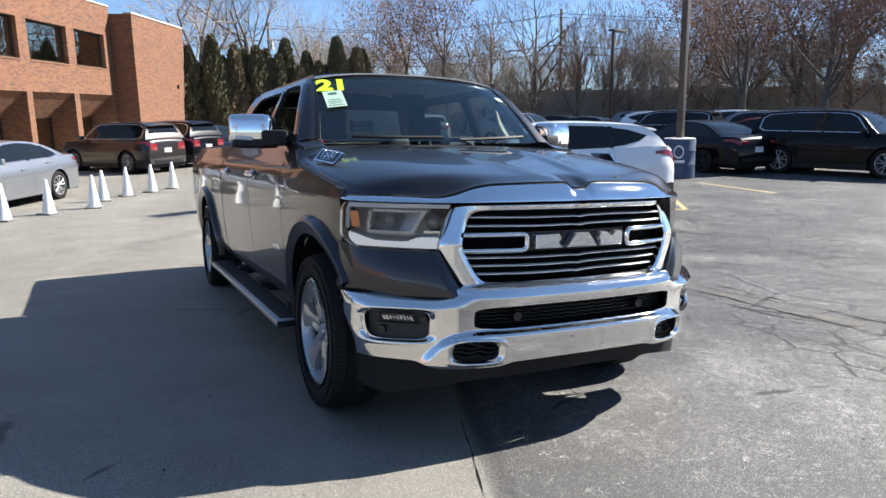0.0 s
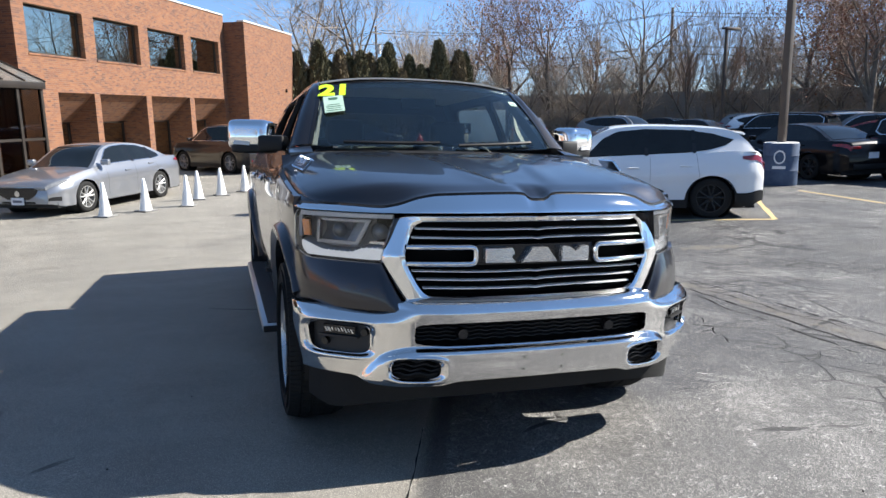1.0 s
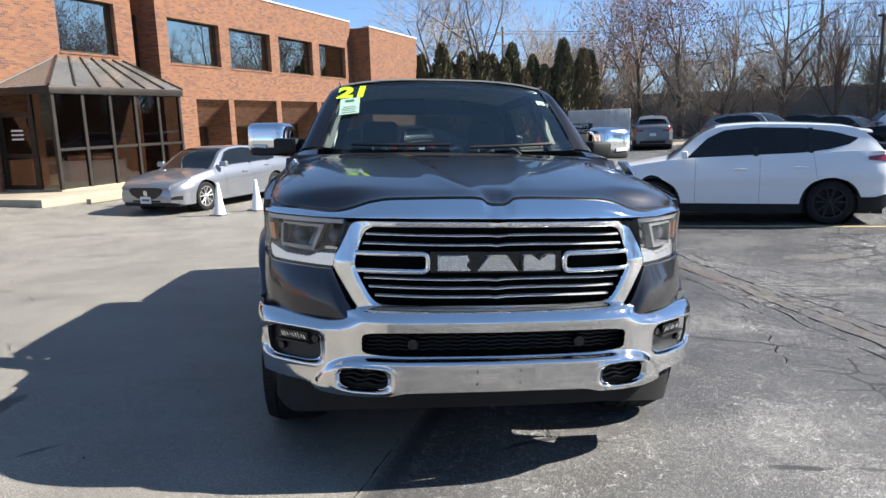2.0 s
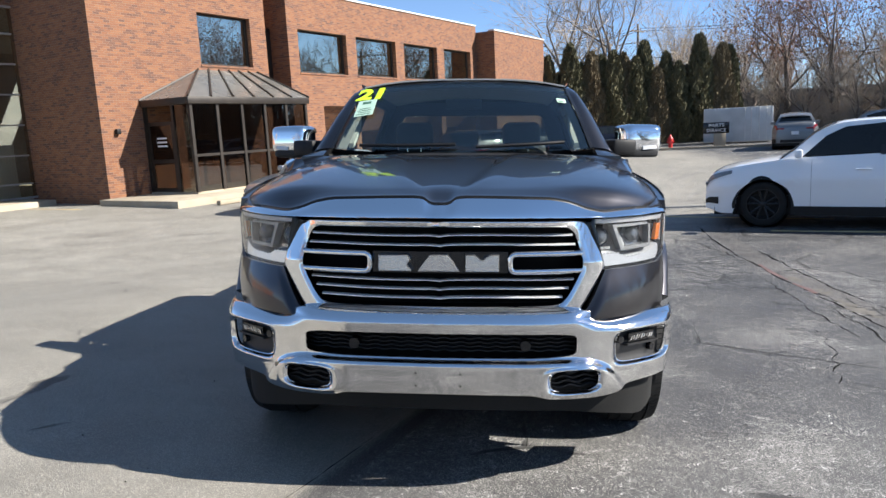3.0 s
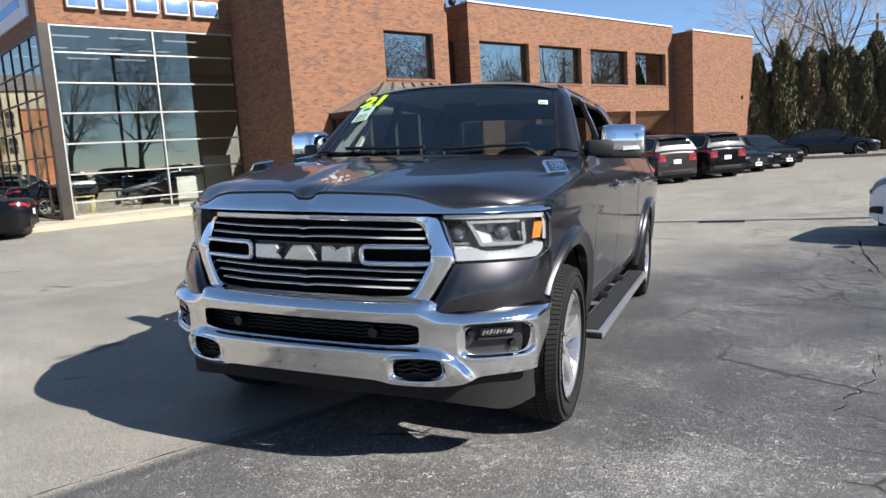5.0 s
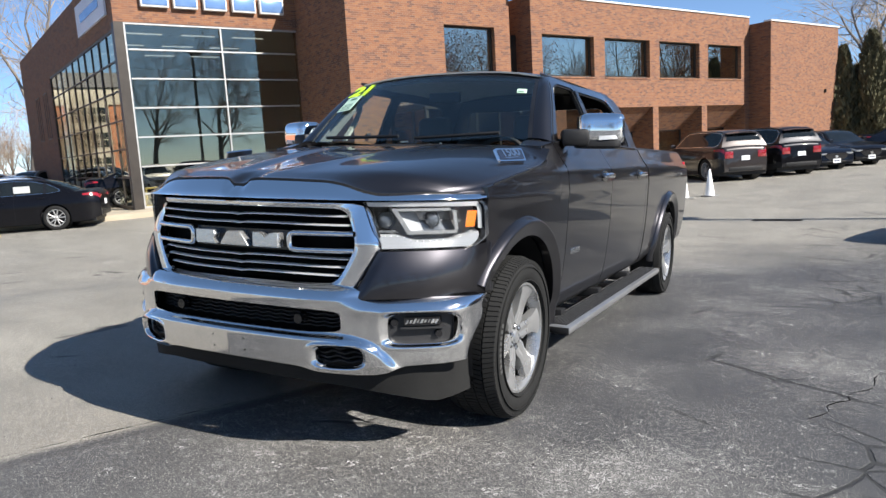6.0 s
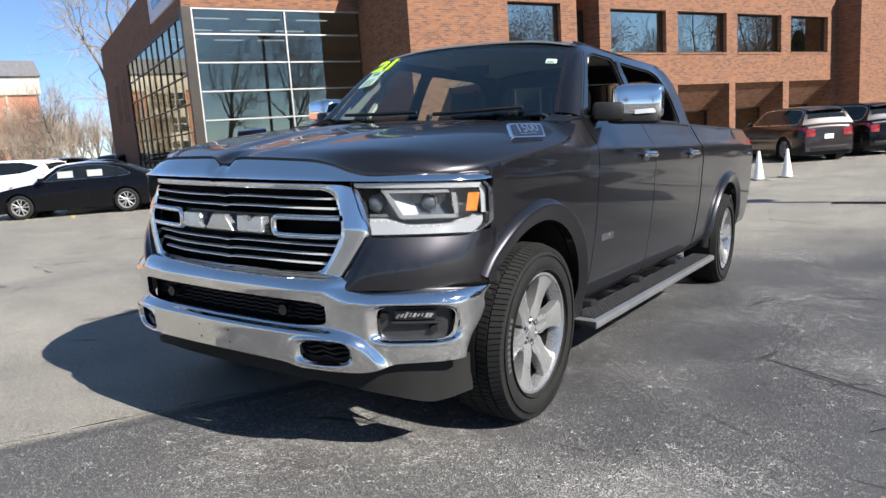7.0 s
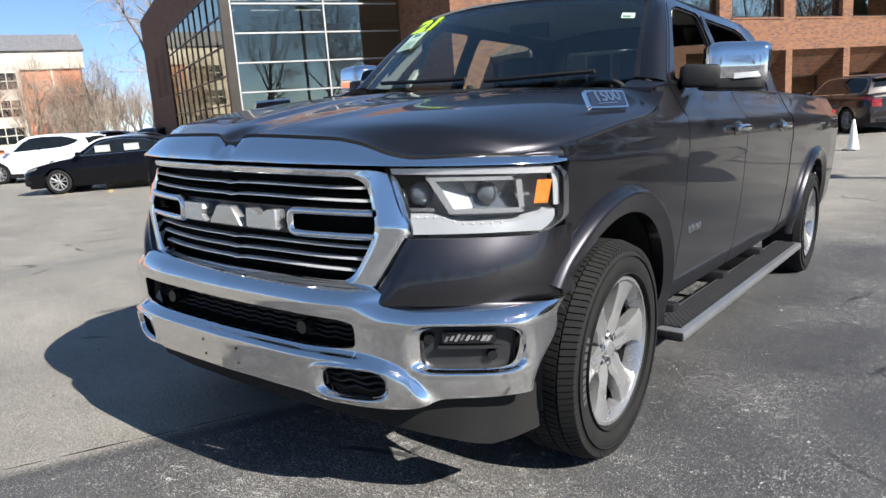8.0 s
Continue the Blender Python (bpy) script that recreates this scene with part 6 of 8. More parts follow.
def cabin():
    part("dashboard", shell(lambda a, v: (a * 0.84, 0.46 + 0.05 * a * a + 0.42 * v, 1.365 - 0.02 * a * a + 0.03 * math.sin(math.pi * v) - 0.05 * v * v), lin(-1, 1, 21), lin(0, 1, 8), 0.25, inward=(0, 0, -1)), M_SEAT, truck, "dark dashboard")
    def seat(x, y, w, h):
        st = new("seat")
        st.parent = truck
        st["label"] = "dark upholstered seat with headrest"
        part("cushion", boxed(x - w, x + w, y - 0.25, y + 0.28, 0.78, 0.98, bevel=0.06, seg=3), M_SEAT, st)
        b = boxed(x - w, x + w, y + 0.20, y + 0.36, 0.92, h, bevel=0.06, seg=3)
        part("backrest", b, M_SEAT, st)
        part("headrest", boxed(x - 0.14, x + 0.14, y + 0.25, y + 0.36, h + 0.03, h + 0.22, bevel=0.05, seg=3), M_SEAT, st)
        for k in (-0.05, 0.05):
            part("headrest_post", cyl(bmesh.new(), (x + k, y + 0.30, h - 0.02), (x + k, y + 0.30, h + 0.05), 0.006, n=8), M_BRIGHT, st)
    seat(0.40, 1.30, 0.25, 1.40)
    seat(-0.40, 1.30, 0.25, 1.40)
    for x in (-0.5, 0.5):
        seat(x, 2.18, 0.24, 1.27)
    sw = part("steering_wheel", lathe(bmesh.new(), [(0.19 + 0.016 * math.cos(a), 0.016 * math.sin(a)) for a in lin(0, 2 * math.pi, 9)], 36, "Y"), M_SEAT, truck)
    sw.matrix_basis = pose(0.40, 0.98, 1.26, -24)
    hb = part("steering_hub", boxed(-0.09, 0.09, -0.03, 0.03, -0.07, 0.07, bevel=0.02), M_SEAT, truck)
    hb.matrix_basis = pose(0.40, 0.985, 1.26, -24)
    part("interior_mirror", boxed(-0.12, 0.12, 0.98, 1.0, 1.67, 1.74, bevel=0.01), M_BLACK, truck)
    part("headliner", shell(lambda a, b: (a * 0.66, 1.0 + 1.55 * b, 1.862 - 0.05 * abs(a) ** 3), lin(-1, 1, 11), lin(0, 1, 8), 0.01, inward=(0, 0, 1)), M_BEIGE, truck, "light grey headliner")
    for s in (-1, 1):
        part("door_card", boxed(*(sorted((s * 0.86, s * 0.89))), 0.6, 2.7, 0.6, 1.38), M_SEAT, truck)
        part("grab_handle", shell(lambda t, v: (s * (0.74 - 0.03 * math.sin(math.pi * t)), 0.80 + 0.22 * t + 0.05, 1.42 + 0.30 * t + 0.03 * v), lin(0, 1, 10), [0, 1], 0.03, inward=(-s, 0, 0)), M_BEIGE, truck, "light grey grab handle")


for side in (-1, 1):
    fender(side)
    flare(side, AXLE_F)
    flare(side, AXLE_R)
    door(side, 0.578, 1.545, "front_door", 1.36)
    door(side, 1.553, 2.685, "rear_door", 2.42)
    side_panel("cab_corner", side, lin(2.690, 2.765, 4), lambda y: 0.46, lambda y: 1.39, 20)
    greenhouse(side)
    lamp(side)
    corner_panel(side)
    cowl_corner(side)
    mirror(side)
    step(side)
    badge(side)
    wheel_unit(side, AXLE_F, "front_wheel")
    wheel_unit(side, AXLE_R, "rear_wheel")
    # small chrome maker's plate on the door, plain
    for k in range(3):
        y = 0.68 + 0.062 * k
        part("door_emblem", boxed(*(sorted((side * (side_x(y, 0.755) - 0.004), side * (side_x(y, 0.755) + 0.005)))), y, y + 0.05, 0.737, 0.775, bevel=0.004), M_BRIGHT, truck)
cab_top()
hood()
fascia()
bumper()
bed()
cabin()
wiper(1, -0.60, -0.02)
wiper(1, 0.10, 0.62)
# price figures and papers on the windscreen
PL = screen_at(-0.8, 0.8)
nrm = (screen_at(-0.7, 0.8) - PL).cross(screen_at(-0.8, 0.9) - PL).normalized()
ax = (screen_at(-0.7, 0.8) - PL).normalized()
mm = Matrix((ax, nrm.cross(ax), nrm)).transposed().to_4x4()


def on_screen(a, b, lift):
    m = mm.copy()
    m.translation = screen_at(a, b) + nrm * lift
    return m


lettering("21", 0.165, M_TEXT, on_screen(-0.855, 0.868, 0.006) @ Matrix.Diagonal((1.22, 1.05, 1, 1)), truck, "windscreen_number", bold=0.0085, extrude=0.0006)
sheet = poly_shell([[(-0.062, -0.092), (0.062, -0.092), (0.062, 0.092), (-0.062, 0.092)]], lambda a, b: (a, b, 0.0), (0, 0, 1), 0.0008)
sheet = part("window_sheet", sheet, M_PAPER, truck, "pale green printed sheet", smooth=False)
sheet.matrix_basis = on_screen(-0.850, 0.615, 0.007) @ pose(0, 0, 0, 0, 0, 7)
for b0, b1, w in ((-0.078, -0.070, 0.050), (-0.055, -0.049, 0.044), (-0.036, -0.028, 0.050), (-0.014, -0.006, 0.040), (0.045, 0.072, 0.030)):
    part("print_bar", boxed(-w, w * 0.9, b0, b1, 0.0012, 0.0020), M_INK, sheet, smooth=False)
screen_plate(((0.845, 0.70), (0.925, 0.775)), M_PAPER, "window_sticker", 0.004, "small pale sticker")
screen_plate(((0.855, 0.712), (0.905, 0.73)), M_INK, "print_bar", 0.006)

# ---- parked cars ----
M_CARGLASS = surface("car_glass", (0.006, 0.008, 0.009), (0.011, 0.014, 0.016), 3, 0.02, 0.04, bump=0.0, spec=0.35)
M_CARRIM = surface("parked_rim_silver", (0.30, 0.30, 0.30), (0.40, 0.40, 0.395), 6, 0.40, 0.50, metal=0.6, bump=0.02)
M_SHEET = surface("window_paper", (0.34, 0.35, 0.34), (0.44, 0.45, 0.44), 5, 0.6, bump=0.0)
M_PLATE = surface("number_plate", (0.55, 0.56, 0.58), (0.70, 0.71, 0.73), 30, 0.5, bump=0.0)
PAINTS = {
    "silver": car_paint("silver_paint", (0.24, 0.25, 0.27), 0.2, 0.3, 0.02, 0.5, 0.7), "white": car_paint("white_paint", (0.80, 0.80, 0.80), 0.0, 0.35, 0.01),
    "black": car_paint("black_paint", (0.003, 0.003, 0.0045), 0.1, 0.3, 0.003, 0.05, 0.3, 0.42), "brown": car_paint("brown_grey_paint", (0.024, 0.020, 0.0195), 0.2, 0.3, 0.008, 0.1, 0.3, 0.8),
    "navy": car_paint("navy_paint", (0.004, 0.006, 0.012), 0.1, 0.3, 0.003, 0.05, 0.3, 0.55), "grey": car_paint("grey_paint", (0.12, 0.125, 0.13), 0.3, 0.3, 0.04), "red": car_paint("maroon_paint", (0.16, 0.012, 0.015), 0.3, 0.3, 0.04),
}
SHAPES = {
    "boxy": dict(L=4.50, W=1.92, H=1.72, wb=2.70, f=0.195, tyre=0.375, deck=[(0, 0.78), (0.015, 0.94), (0.05, 1.02), (0.22, 1.10), (0.28, 1.115), (0.60, 1.125), (0.85, 1.14), (0.965, 1.15), (0.99, 1.10), (1, 0.98)],
                 roof=[(0.245, 1.09), (0.285, 1.24), (0.365, 1.58), (0.42, 1.685), (0.55, 1.72), (0.75, 1.715), (0.90, 1.68), (0.945, 1.58), (0.985, 1.16)],
                 side=[(0.315, 1.155), (0.385, 1.50), (0.43, 1.60), (0.55, 1.632), (0.75, 1.625), (0.885, 1.59), (0.925, 1.50), (0.93, 1.25), (0.90, 1.175)], posts=(0.545, 0.735)),
    # shoulder line and roof line along the length (front at 0), as shares of the length and metres of height
    "sedan": dict(L=4.85, W=1.85, H=1.45, wb=2.775, f=0.195, tyre=0.335, deck=[(0, 0.62), (0.02, 0.70), (0.06, 0.76), (0.27, 0.93), (0.34, 0.96), (0.60, 0.985), (0.82, 1.02), (0.95, 1.03), (0.985, 0.99), (1, 0.90)],
                  roof=[(0.255, 0.92), (0.30, 1.05), (0.40, 1.36), (0.47, 1.435), (0.56, 1.45), (0.66, 1.42), (0.75, 1.32), (0.84, 1.13), (0.885, 1.03)],
                  side=[(0.335, 1.0), (0.42, 1.30), (0.47, 1.36), (0.56, 1.378), (0.66, 1.34), (0.735, 1.25), (0.79, 1.12), (0.795, 1.06), (0.75, 1.03)], posts=(0.562, 0.715)),
    "suv": dict(L=4.58, W=1.90, H=1.67, wb=2.75, f=0.197, tyre=0.36, deck=[(0, 0.70), (0.02, 0.84), (0.06, 0.92), (0.22, 1.05), (0.28, 1.08), (0.60, 1.125), (0.85, 1.185), (0.955, 1.195), (0.985, 1.13), (1, 0.98)],
                roof=[(0.235, 1.05), (0.28, 1.20), (0.37, 1.54), (0.44, 1.645), (0.55, 1.67), (0.72, 1.645), (0.86, 1.59), (0.92, 1.45), (0.965, 1.17)],
                side=[(0.325, 1.125), (0.395, 1.42), (0.45, 1.535), (0.55, 1.57), (0.70, 1.55), (0.80, 1.485), (0.875, 1.385), (0.845, 1.30), (0.78, 1.225), (0.70, 1.185)], posts=(0.545, 0.725)),
}


def make_car(shape, paint, m, label, name="parked_car", rims="dark", group="", stretch=1.0):
    d = SHAPES[shape]
    L, W, wb, tr = d["L"] * stretch, d["W"], d["wb"] * stretch, d["tyre"]
    car = empty(name, m, label, "car", group)
    ya, yb = -wb / 2, wb / 2
    y0 = ya - d["f"] * L
    y1 = y0 + L
    mt = PAINTS[paint]
    deck = lambda y: curve_at(d["deck"], (y - y0) / L)
    roof = lambda y: curve_at(d["roof"], (y - y0) / L)
    def half(y):
        k = (y - y0) / L
        return W / 2 * (1 - 0.24 * max(0, 1 - k / 0.12) ** 2.2 - 0.20 * max(0, 1 - (1 - k) / 0.10) ** 2.2)
    ar = tr + 0.05
    def low(y):
        z = 0.21 + 0.07 * smooth01(0.06, 0.0, (y - y0) / L) + 0.10 * smooth01(0.93, 1.0, (y - y0) / L)
        for c in (ya, yb):
            if abs(y - c) < ar:
                z = max(z, tr + math.sqrt(ar * ar - (y - c) ** 2))
        return z
    def section(y, t):
        """t from -1 (one sill) over the top to 1 (other sill)."""
        s, a = (1 if t >= 0 else -1), abs(t)
        w, top, z0 = half(y), deck(y), low(y)
        if a < 0.42:
            k = a / 0.42
            return (s * (w - 0.10) * k, y, top + 0.035 * (1 - k * k) * (1 if y < ya + wb * 0.2 or y > yb - 0.2 else 0))
        k = (a - 0.42) / 0.58
        z = top + (z0 - top) * k
        zz = (z - 0.2) / (top - 0.2)
        x = w - 0.10 * max(0.0, zz - 0.62) ** 2 / 0.145 - 0.05 * max(0.0, 0.45 - zz) ** 1.5 + 0.012 * math.exp(-((zz - 0.60) / 0.06) ** 2)
        return (s * x, y, z)
    ys = sorted(set([y0, y0 + 0.02, y0 + 0.06, y0 + 0.12, y0 + 0.2] + lin(y0 + 0.28, y1 - 0.2, 26) + [y1 - 0.12, y1 - 0.06, y1 - 0.02, y1] + eased(ya - ar, ya + ar, 17) + eased(yb - ar, yb + ar, 17)))
    ts = lin(-1, -0.42, 13) + lin(-0.40, 0.40, 11) + lin(0.42, 1, 13)
    bm = shell(section, ys, ts)
    for y in (ys[0], ys[-1]):
        ring = [v for v in bm.verts if abs(v.co.y - y) < 1e-6]
        ring.sort(key=lambda v: math.atan2(v.co.z - 0.55, v.co.x))
        bm.faces.new(ring)
    part("body", bm, mt, car, angle=45)
    part("underbody", boxed(-W / 2 + 0.12, W / 2 - 0.12, y0 + 0.15, y1 - 0.15, 0.18, 0.5), M_BLACK, car)
    # greenhouse: dark glass, then roof skin and pillars over it
    g0, g1 = y0 + d["roof"][0][0] * L, y0 + d["roof"][-1][0] * L
    def cabin_at(y, t, out=0.0):
        s, a = (1 if t >= 0 else -1), abs(t)
        h = roof(y)
        base = deck(y) - 0.015
        k = min(a / 0.55, 1.0)
        wt = (W / 2 - 0.10) - 0.30 * max(h - base, 0.0) / 0.55 * 0.95
        wt = max(wt, 0.3)
        if a <= 0.55:
            return (s * wt * k, y, max(h, base) - 0.030 * k ** 3 + out)
        q = (a - 0.55) / 0.45
        top = max(h, base) - 0.030
        x = wt + (W / 2 - 0.095 - wt) * (q ** 1.15)
        return (s * (x + out), y, top + (base - top) * q)
    gy = sorted(set([g0, g1] + lin(g0, g1, 26)))
    gt = lin(-1, -0.55, 6) + lin(-0.5, 0.5, 9) + lin(0.55, 1, 6)
    part("cabin_shell", shell(cabin_at, gy, gt), mt, car, angle=50)
    r = d["roof"]
    ra, rb = (0.43, 0.70) if shape == "sedan" else (0.395, 0.925) if shape == "boxy" else (0.415, 0.885)
    def pane(name, a0, a1, w, mat, out, n=12):
        part(name, shell(lambda y, k: cabin_at(y, k * w, out), lin(y0 + a0 * L, y0 + a1 * L, n), lin(-1, 1, 11)), mat, car, angle=50)
    pane("windscreen", r[0][0] + 0.012, ra, 0.49, M_CARGLASS, 0.006)
    pane("rear_screen", rb + 0.012, r[-1][0] - 0.014, 0.46, M_CARGLASS, 0.006)
    def on_side(k, z, s, out):
        y = y0 + k * L
        top, base = max(roof(y), deck(y) - 0.015) - 0.030, deck(y) - 0.015
        q = min(max((top - z) / max(top - base, 0.01), 0.0), 1.0)
        return cabin_at(y, s * (0.55 + 0.45 * q + 1e-4), out)
    for s in (-1, 1):
        outline = d["side"]
        cx, cz = sum(p[0] for p in outline) / len(outline), sum(p[1] for p in outline) / len(outline)
        grown = [(cx + (a - cx) * 1.035, cz + (b - cz) * 1.09) for a, b in outline]
        part("window_surround", poly_shell([dense(rounded(grown, 0.007), 0.03)], lambda a, b: on_side(a, b, s, 0.004), (-s, 0, 0), 0.003), M_BRIGHT if rims == "silver" else M_GLOSS_BLACK, car)
        part("side_glass", poly_shell([dense(rounded(outline, 0.007), 0.03)], lambda a, b: on_side(a, b, s, 0.009), (-s, 0, 0), 0.003), M_CARGLASS, car, "dark side glass")
        for bp in d["posts"]:
            part("door_pillar", shell(lambda k, v: on_side(bp + 0.014 * v, deck(y0 + bp * L) + 0.005 + (roof(y0 + bp * L) - 0.085 - deck(y0 + bp * L)) * k, s, 0.013), lin(0, 1, 5), [0, 1]), M_GLOSS_BLACK, car)
        if shape != "sedan":
            for c in (ya, yb):
                part("arch_trim", shell(lambda a, v: (s * (half(c) - 0.012 + 0.020 * v), c - (ar + 0.055 * (1 - v)) * math.cos(a), tr + (ar + 0.055 * (1 - v)) * math.sin(a)), lin(-0.15, math.pi + 0.15, 26), [0, 0.5, 1], 0.02, inward=(-s, 0, 0)), M_BLACK, car)
            part("lower_cladding", shell(lambda y, v: (s * (half(y) + 0.008 - 0.004 * v), y, 0.34 - 0.145 * v), lin(ya + ar, yb - ar, 8), [0, 1], 0.02, inward=(-s, 0, 0)), M_BLACK, car)
            part("rear_cladding", shell(lambda k, v: tuple(Vector(section(yb + ar + 0.02 + (y1 - yb - ar - 0.03) * k, s * (0.855 + 0.14 * v))) + Vector((s * 0.009, 0.012 * k, 0))), lin(0, 1, 10), lin(0, 1, 4)), M_BLACK, car)
        if s > 0 and shape != "sedan":
            part("rear_spoiler", shell(lambda x, v: (x, y0 + (rb - 0.02 + 0.075 * v) * L - 0.04 * (x / 0.6) ** 2, roof(y0 + rb * L) + 0.012 - 0.05 * v - 0.035 * (x / 0.6) ** 2), lin(-0.56, 0.56, 13), lin(0, 1, 4), 0.025, inward=(0, 0, -1)), mt, car)
        # side trims, handles, mirrors
        for hy in (0.50, 0.70):
            y = y0 + hy * L
            p = section(y, s * 0.55)
            part("door_handle", boxed(*(sorted((p[0] - s * 0.01, p[0] + s * 0.025))), y - 0.10, y + 0.10, p[2] - 0.015, p[2] + 0.015, bevel=0.008), mt, car)
        for hy in (0.345, 0.565, 0.745):
            part("door_gap", shell(lambda k, v: tuple(Vector(section(y0 + (hy + 0.012 * (k - 0.5) * (1 if hy > 0.7 else 0)) * L + 0.004 * v, s * (0.44 + 0.50 * k))) + Vector((s * 0.002, 0, 0))), lin(0, 1, 12), [0, 1]), M_BLACK, car)
        part("sill_trim", shell(lambda y, v: (s * (half(y) - 0.035 + 0.01 * v), y, 0.20 + 0.10 * v), lin(ya + ar, yb - ar, 8), [0, 1], 0.02, inward=(-s, 0, 0)), M_BLACK, car)
        mp = section(y0 + (r[0][0] + 0.07) * L, s * 0.43)
        part("side_mirror", boxed(*(sorted((mp[0] + s * 0.02, mp[0] + s * 0.22))), mp[1] - 0.05, mp[1] + 0.06, mp[2] + 0.03, mp[2] + 0.16, bevel=0.03), mt, car)
        # lamps hug the corners
        part("headlamp", shell(lambda k, v: tuple(Vector(section(y0 + 0.015 + 0.42 * k, s * (0.445 + 0.01 * k + (0.09 - 0.05 * k) * v))) + Vector((s * 0.006, -0.008, 0.004))), lin(0, 1, 8), lin(0, 1, 4)), M_HEAD, car, "clear headlamp")
        part("tail_lamp", shell(lambda k, v: tuple(Vector(section(y1 - 0.004 - 0.42 * k, s * (0.455 + 0.02 * k + (0.085 - 0.055 * k) * v))) + Vector((s * 0.006, 0.008, 0.003))), lin(0, 1, 8), lin(0, 1, 4)), M_TAIL, car, "red tail lamp")
        fx, rx = half(y0), half(y1)
        part("headlamp_front", boxed(*(sorted((s * (fx - 0.30), s * (fx - 0.02)))), y0 - 0.012, y0 + 0.02, deck(y0) - 0.06, deck(y0) + 0.01, bevel=0.01), M_HEAD, car)
        part("tail_lamp_rear", boxed(*(sorted((s * (rx - 0.32), s * (rx - 0.02)))), y1 - 0.02, y1 + 0.012, deck(y1) - (0.22 if shape == "boxy" else 0.065), deck(y1) + 0.01, bevel=0.01), M_TAIL, car)
        for c, nm in ((ya, "front_wheel"), (yb, "rear_wheel")):
            car_wheel(car, nm, s * (W / 2 - 0.125), c, tr, s, rims)
            part("wheel_well", lathe(bmesh.new(), [(ar, s * (W / 2 - 0.06)), (ar, s * (W / 2 - 0.34)), (0.01, s * (W / 2 - 0.34))], 28, "X", (0, c, tr)), M_BLACK, car)
    # grille, lower intake, plates
    gz = deck(y0)
    part("grille", poly_shell([rounded([(-0.50, gz - 0.045), (-0.42, gz - 0.16), (-0.26, gz - 0.25), (0.26, gz - 0.25), (0.42, gz - 0.16), (0.50, gz - 0.045), (0.38, gz - 0.005), (-0.38, gz - 0.005)], 0.02)], lambda a, b: (a, y0 - 0.012, b), (0, 1, 0), 0.02), M_GLOSS_BLACK, car, "dark grille")
    part("grille_emblem", cyl(bmesh.new(), (0, y0 - 0.014, gz - 0.13), (0, y0 - 0.022, gz - 0.13), 0.06, n=20), M_BRIGHT, car)
    part("lower_intake", boxed(-0.40, 0.40, y0 - 0.008, y0 + 0.03, 0.285, 0.33, bevel=0.01), M_BLACK, car)
    for s in (-1, 1):
        part("corner_intake", shell(lambda k, v: tuple(Vector(section(y0 + 0.01 + 0.22 * k, s * (0.80 + 0.10 * v - 0.02 * k))) + Vector((s * 0.005, -0.008, 0))), lin(0, 1, 5), lin(0, 1, 3)), M_BLACK, car)
    part("front_plate", boxed(-0.15, 0.15, y0 - 0.03, y0 - 0.014, gz - 0.36, gz - 0.21), M_PLATE, car)
    part("plate_bar", boxed(-0.11, 0.11, y0 - 0.033, y0 - 0.030, gz - 0.31, gz - 0.26), M_INK2, car)
    part("rear_plate", boxed(-0.15, 0.15, y1 + 0.004, y1 + 0.016, deck(y1) - 0.30, deck(y1) - 0.15), M_PLATE, car)
    part("rear_bumper_trim", boxed(-0.60, 0.60, y1 - 0.03, y1 + 0.012, 0.33, 0.46, bevel=0.01), M_BLACK, car)
    return car


M_TAIL = surface("dark_red_lens", (0.16, 0.006, 0.010), (0.26, 0.012, 0.016), 20, 0.1, 0.18, bump=0.05, coat=1.0)
M_HEAD = surface("headlamp_glass", (0.10, 0.105, 0.11), (0.24, 0.245, 0.25), 25, 0.06, 0.12, bump=0.1, spec=1.0)
M_INK2 = surface("plate_print", (0.08, 0.09, 0.13), (0.12, 0.13, 0.18), 30, 0.5, bump=0.0)


def car_wheel(car, name, x, y, r, s, rims):
    w = new(name)
    w.parent = car
    w.empty_display_size = 0.1
    c = (x, y, r)
    part("tyre", lathe(bmesh.new(), [(r * 0.70, -0.10), (r * 0.86, -0.115), (r * 0.97, -0.10), (r, -0.07), (r, 0.07), (r * 0.97, 0.10), (r * 0.86, 0.115), (r * 0.70, 0.10)], 40, "X", c), M_RUBBER, w, "black tyre", angle=60)
    mr = M_CARRIM if rims == "silver" else M_RIM_DARK
    part("rim", lathe(bmesh.new(), [(r * 0.71, s * 0.10), (r * 0.66, s * 0.10), (r * 0.63, s * 0.05), (r * 0.60, -s * 0.05)], 36, "X", c), mr, w)
    part("rim_well", lathe(bmesh.new(), [(0.005, -s * 0.02), (r * 0.66, -s * 0.02)], 24, "X", c), M_BLACK, w)
    for i in range(10):
        a = 2 * math.pi * (i // 2) / 5 + (0.16 if i % 2 else -0.16)
        a2 = 2 * math.pi * (i // 2) / 5 + (0.26 if i % 2 else -0.26)
        p0 = Vector((x + s * 0.070, y + 0.04 * math.sin(a), r + 0.04 * math.cos(a)))
        p1 = Vector((x + s * 0.088, y + r * 0.66 * math.sin(a2), r + r * 0.66 * math.cos(a2)))
        part("spoke", cyl(bmesh.new(), p0, p1, 0.020, 0.016, 6), mr, w)
    part("hub_cap", lathe(bmesh.new(), [(0.002, s * 0.098), (0.035, s * 0.094), (0.06, s * 0.075)], 16, "X", c), mr, w)


def stand(x, y, turn, dz=0.0):
    return pose(x, y, ground_z(x, y) + dz, 0, 0, turn)


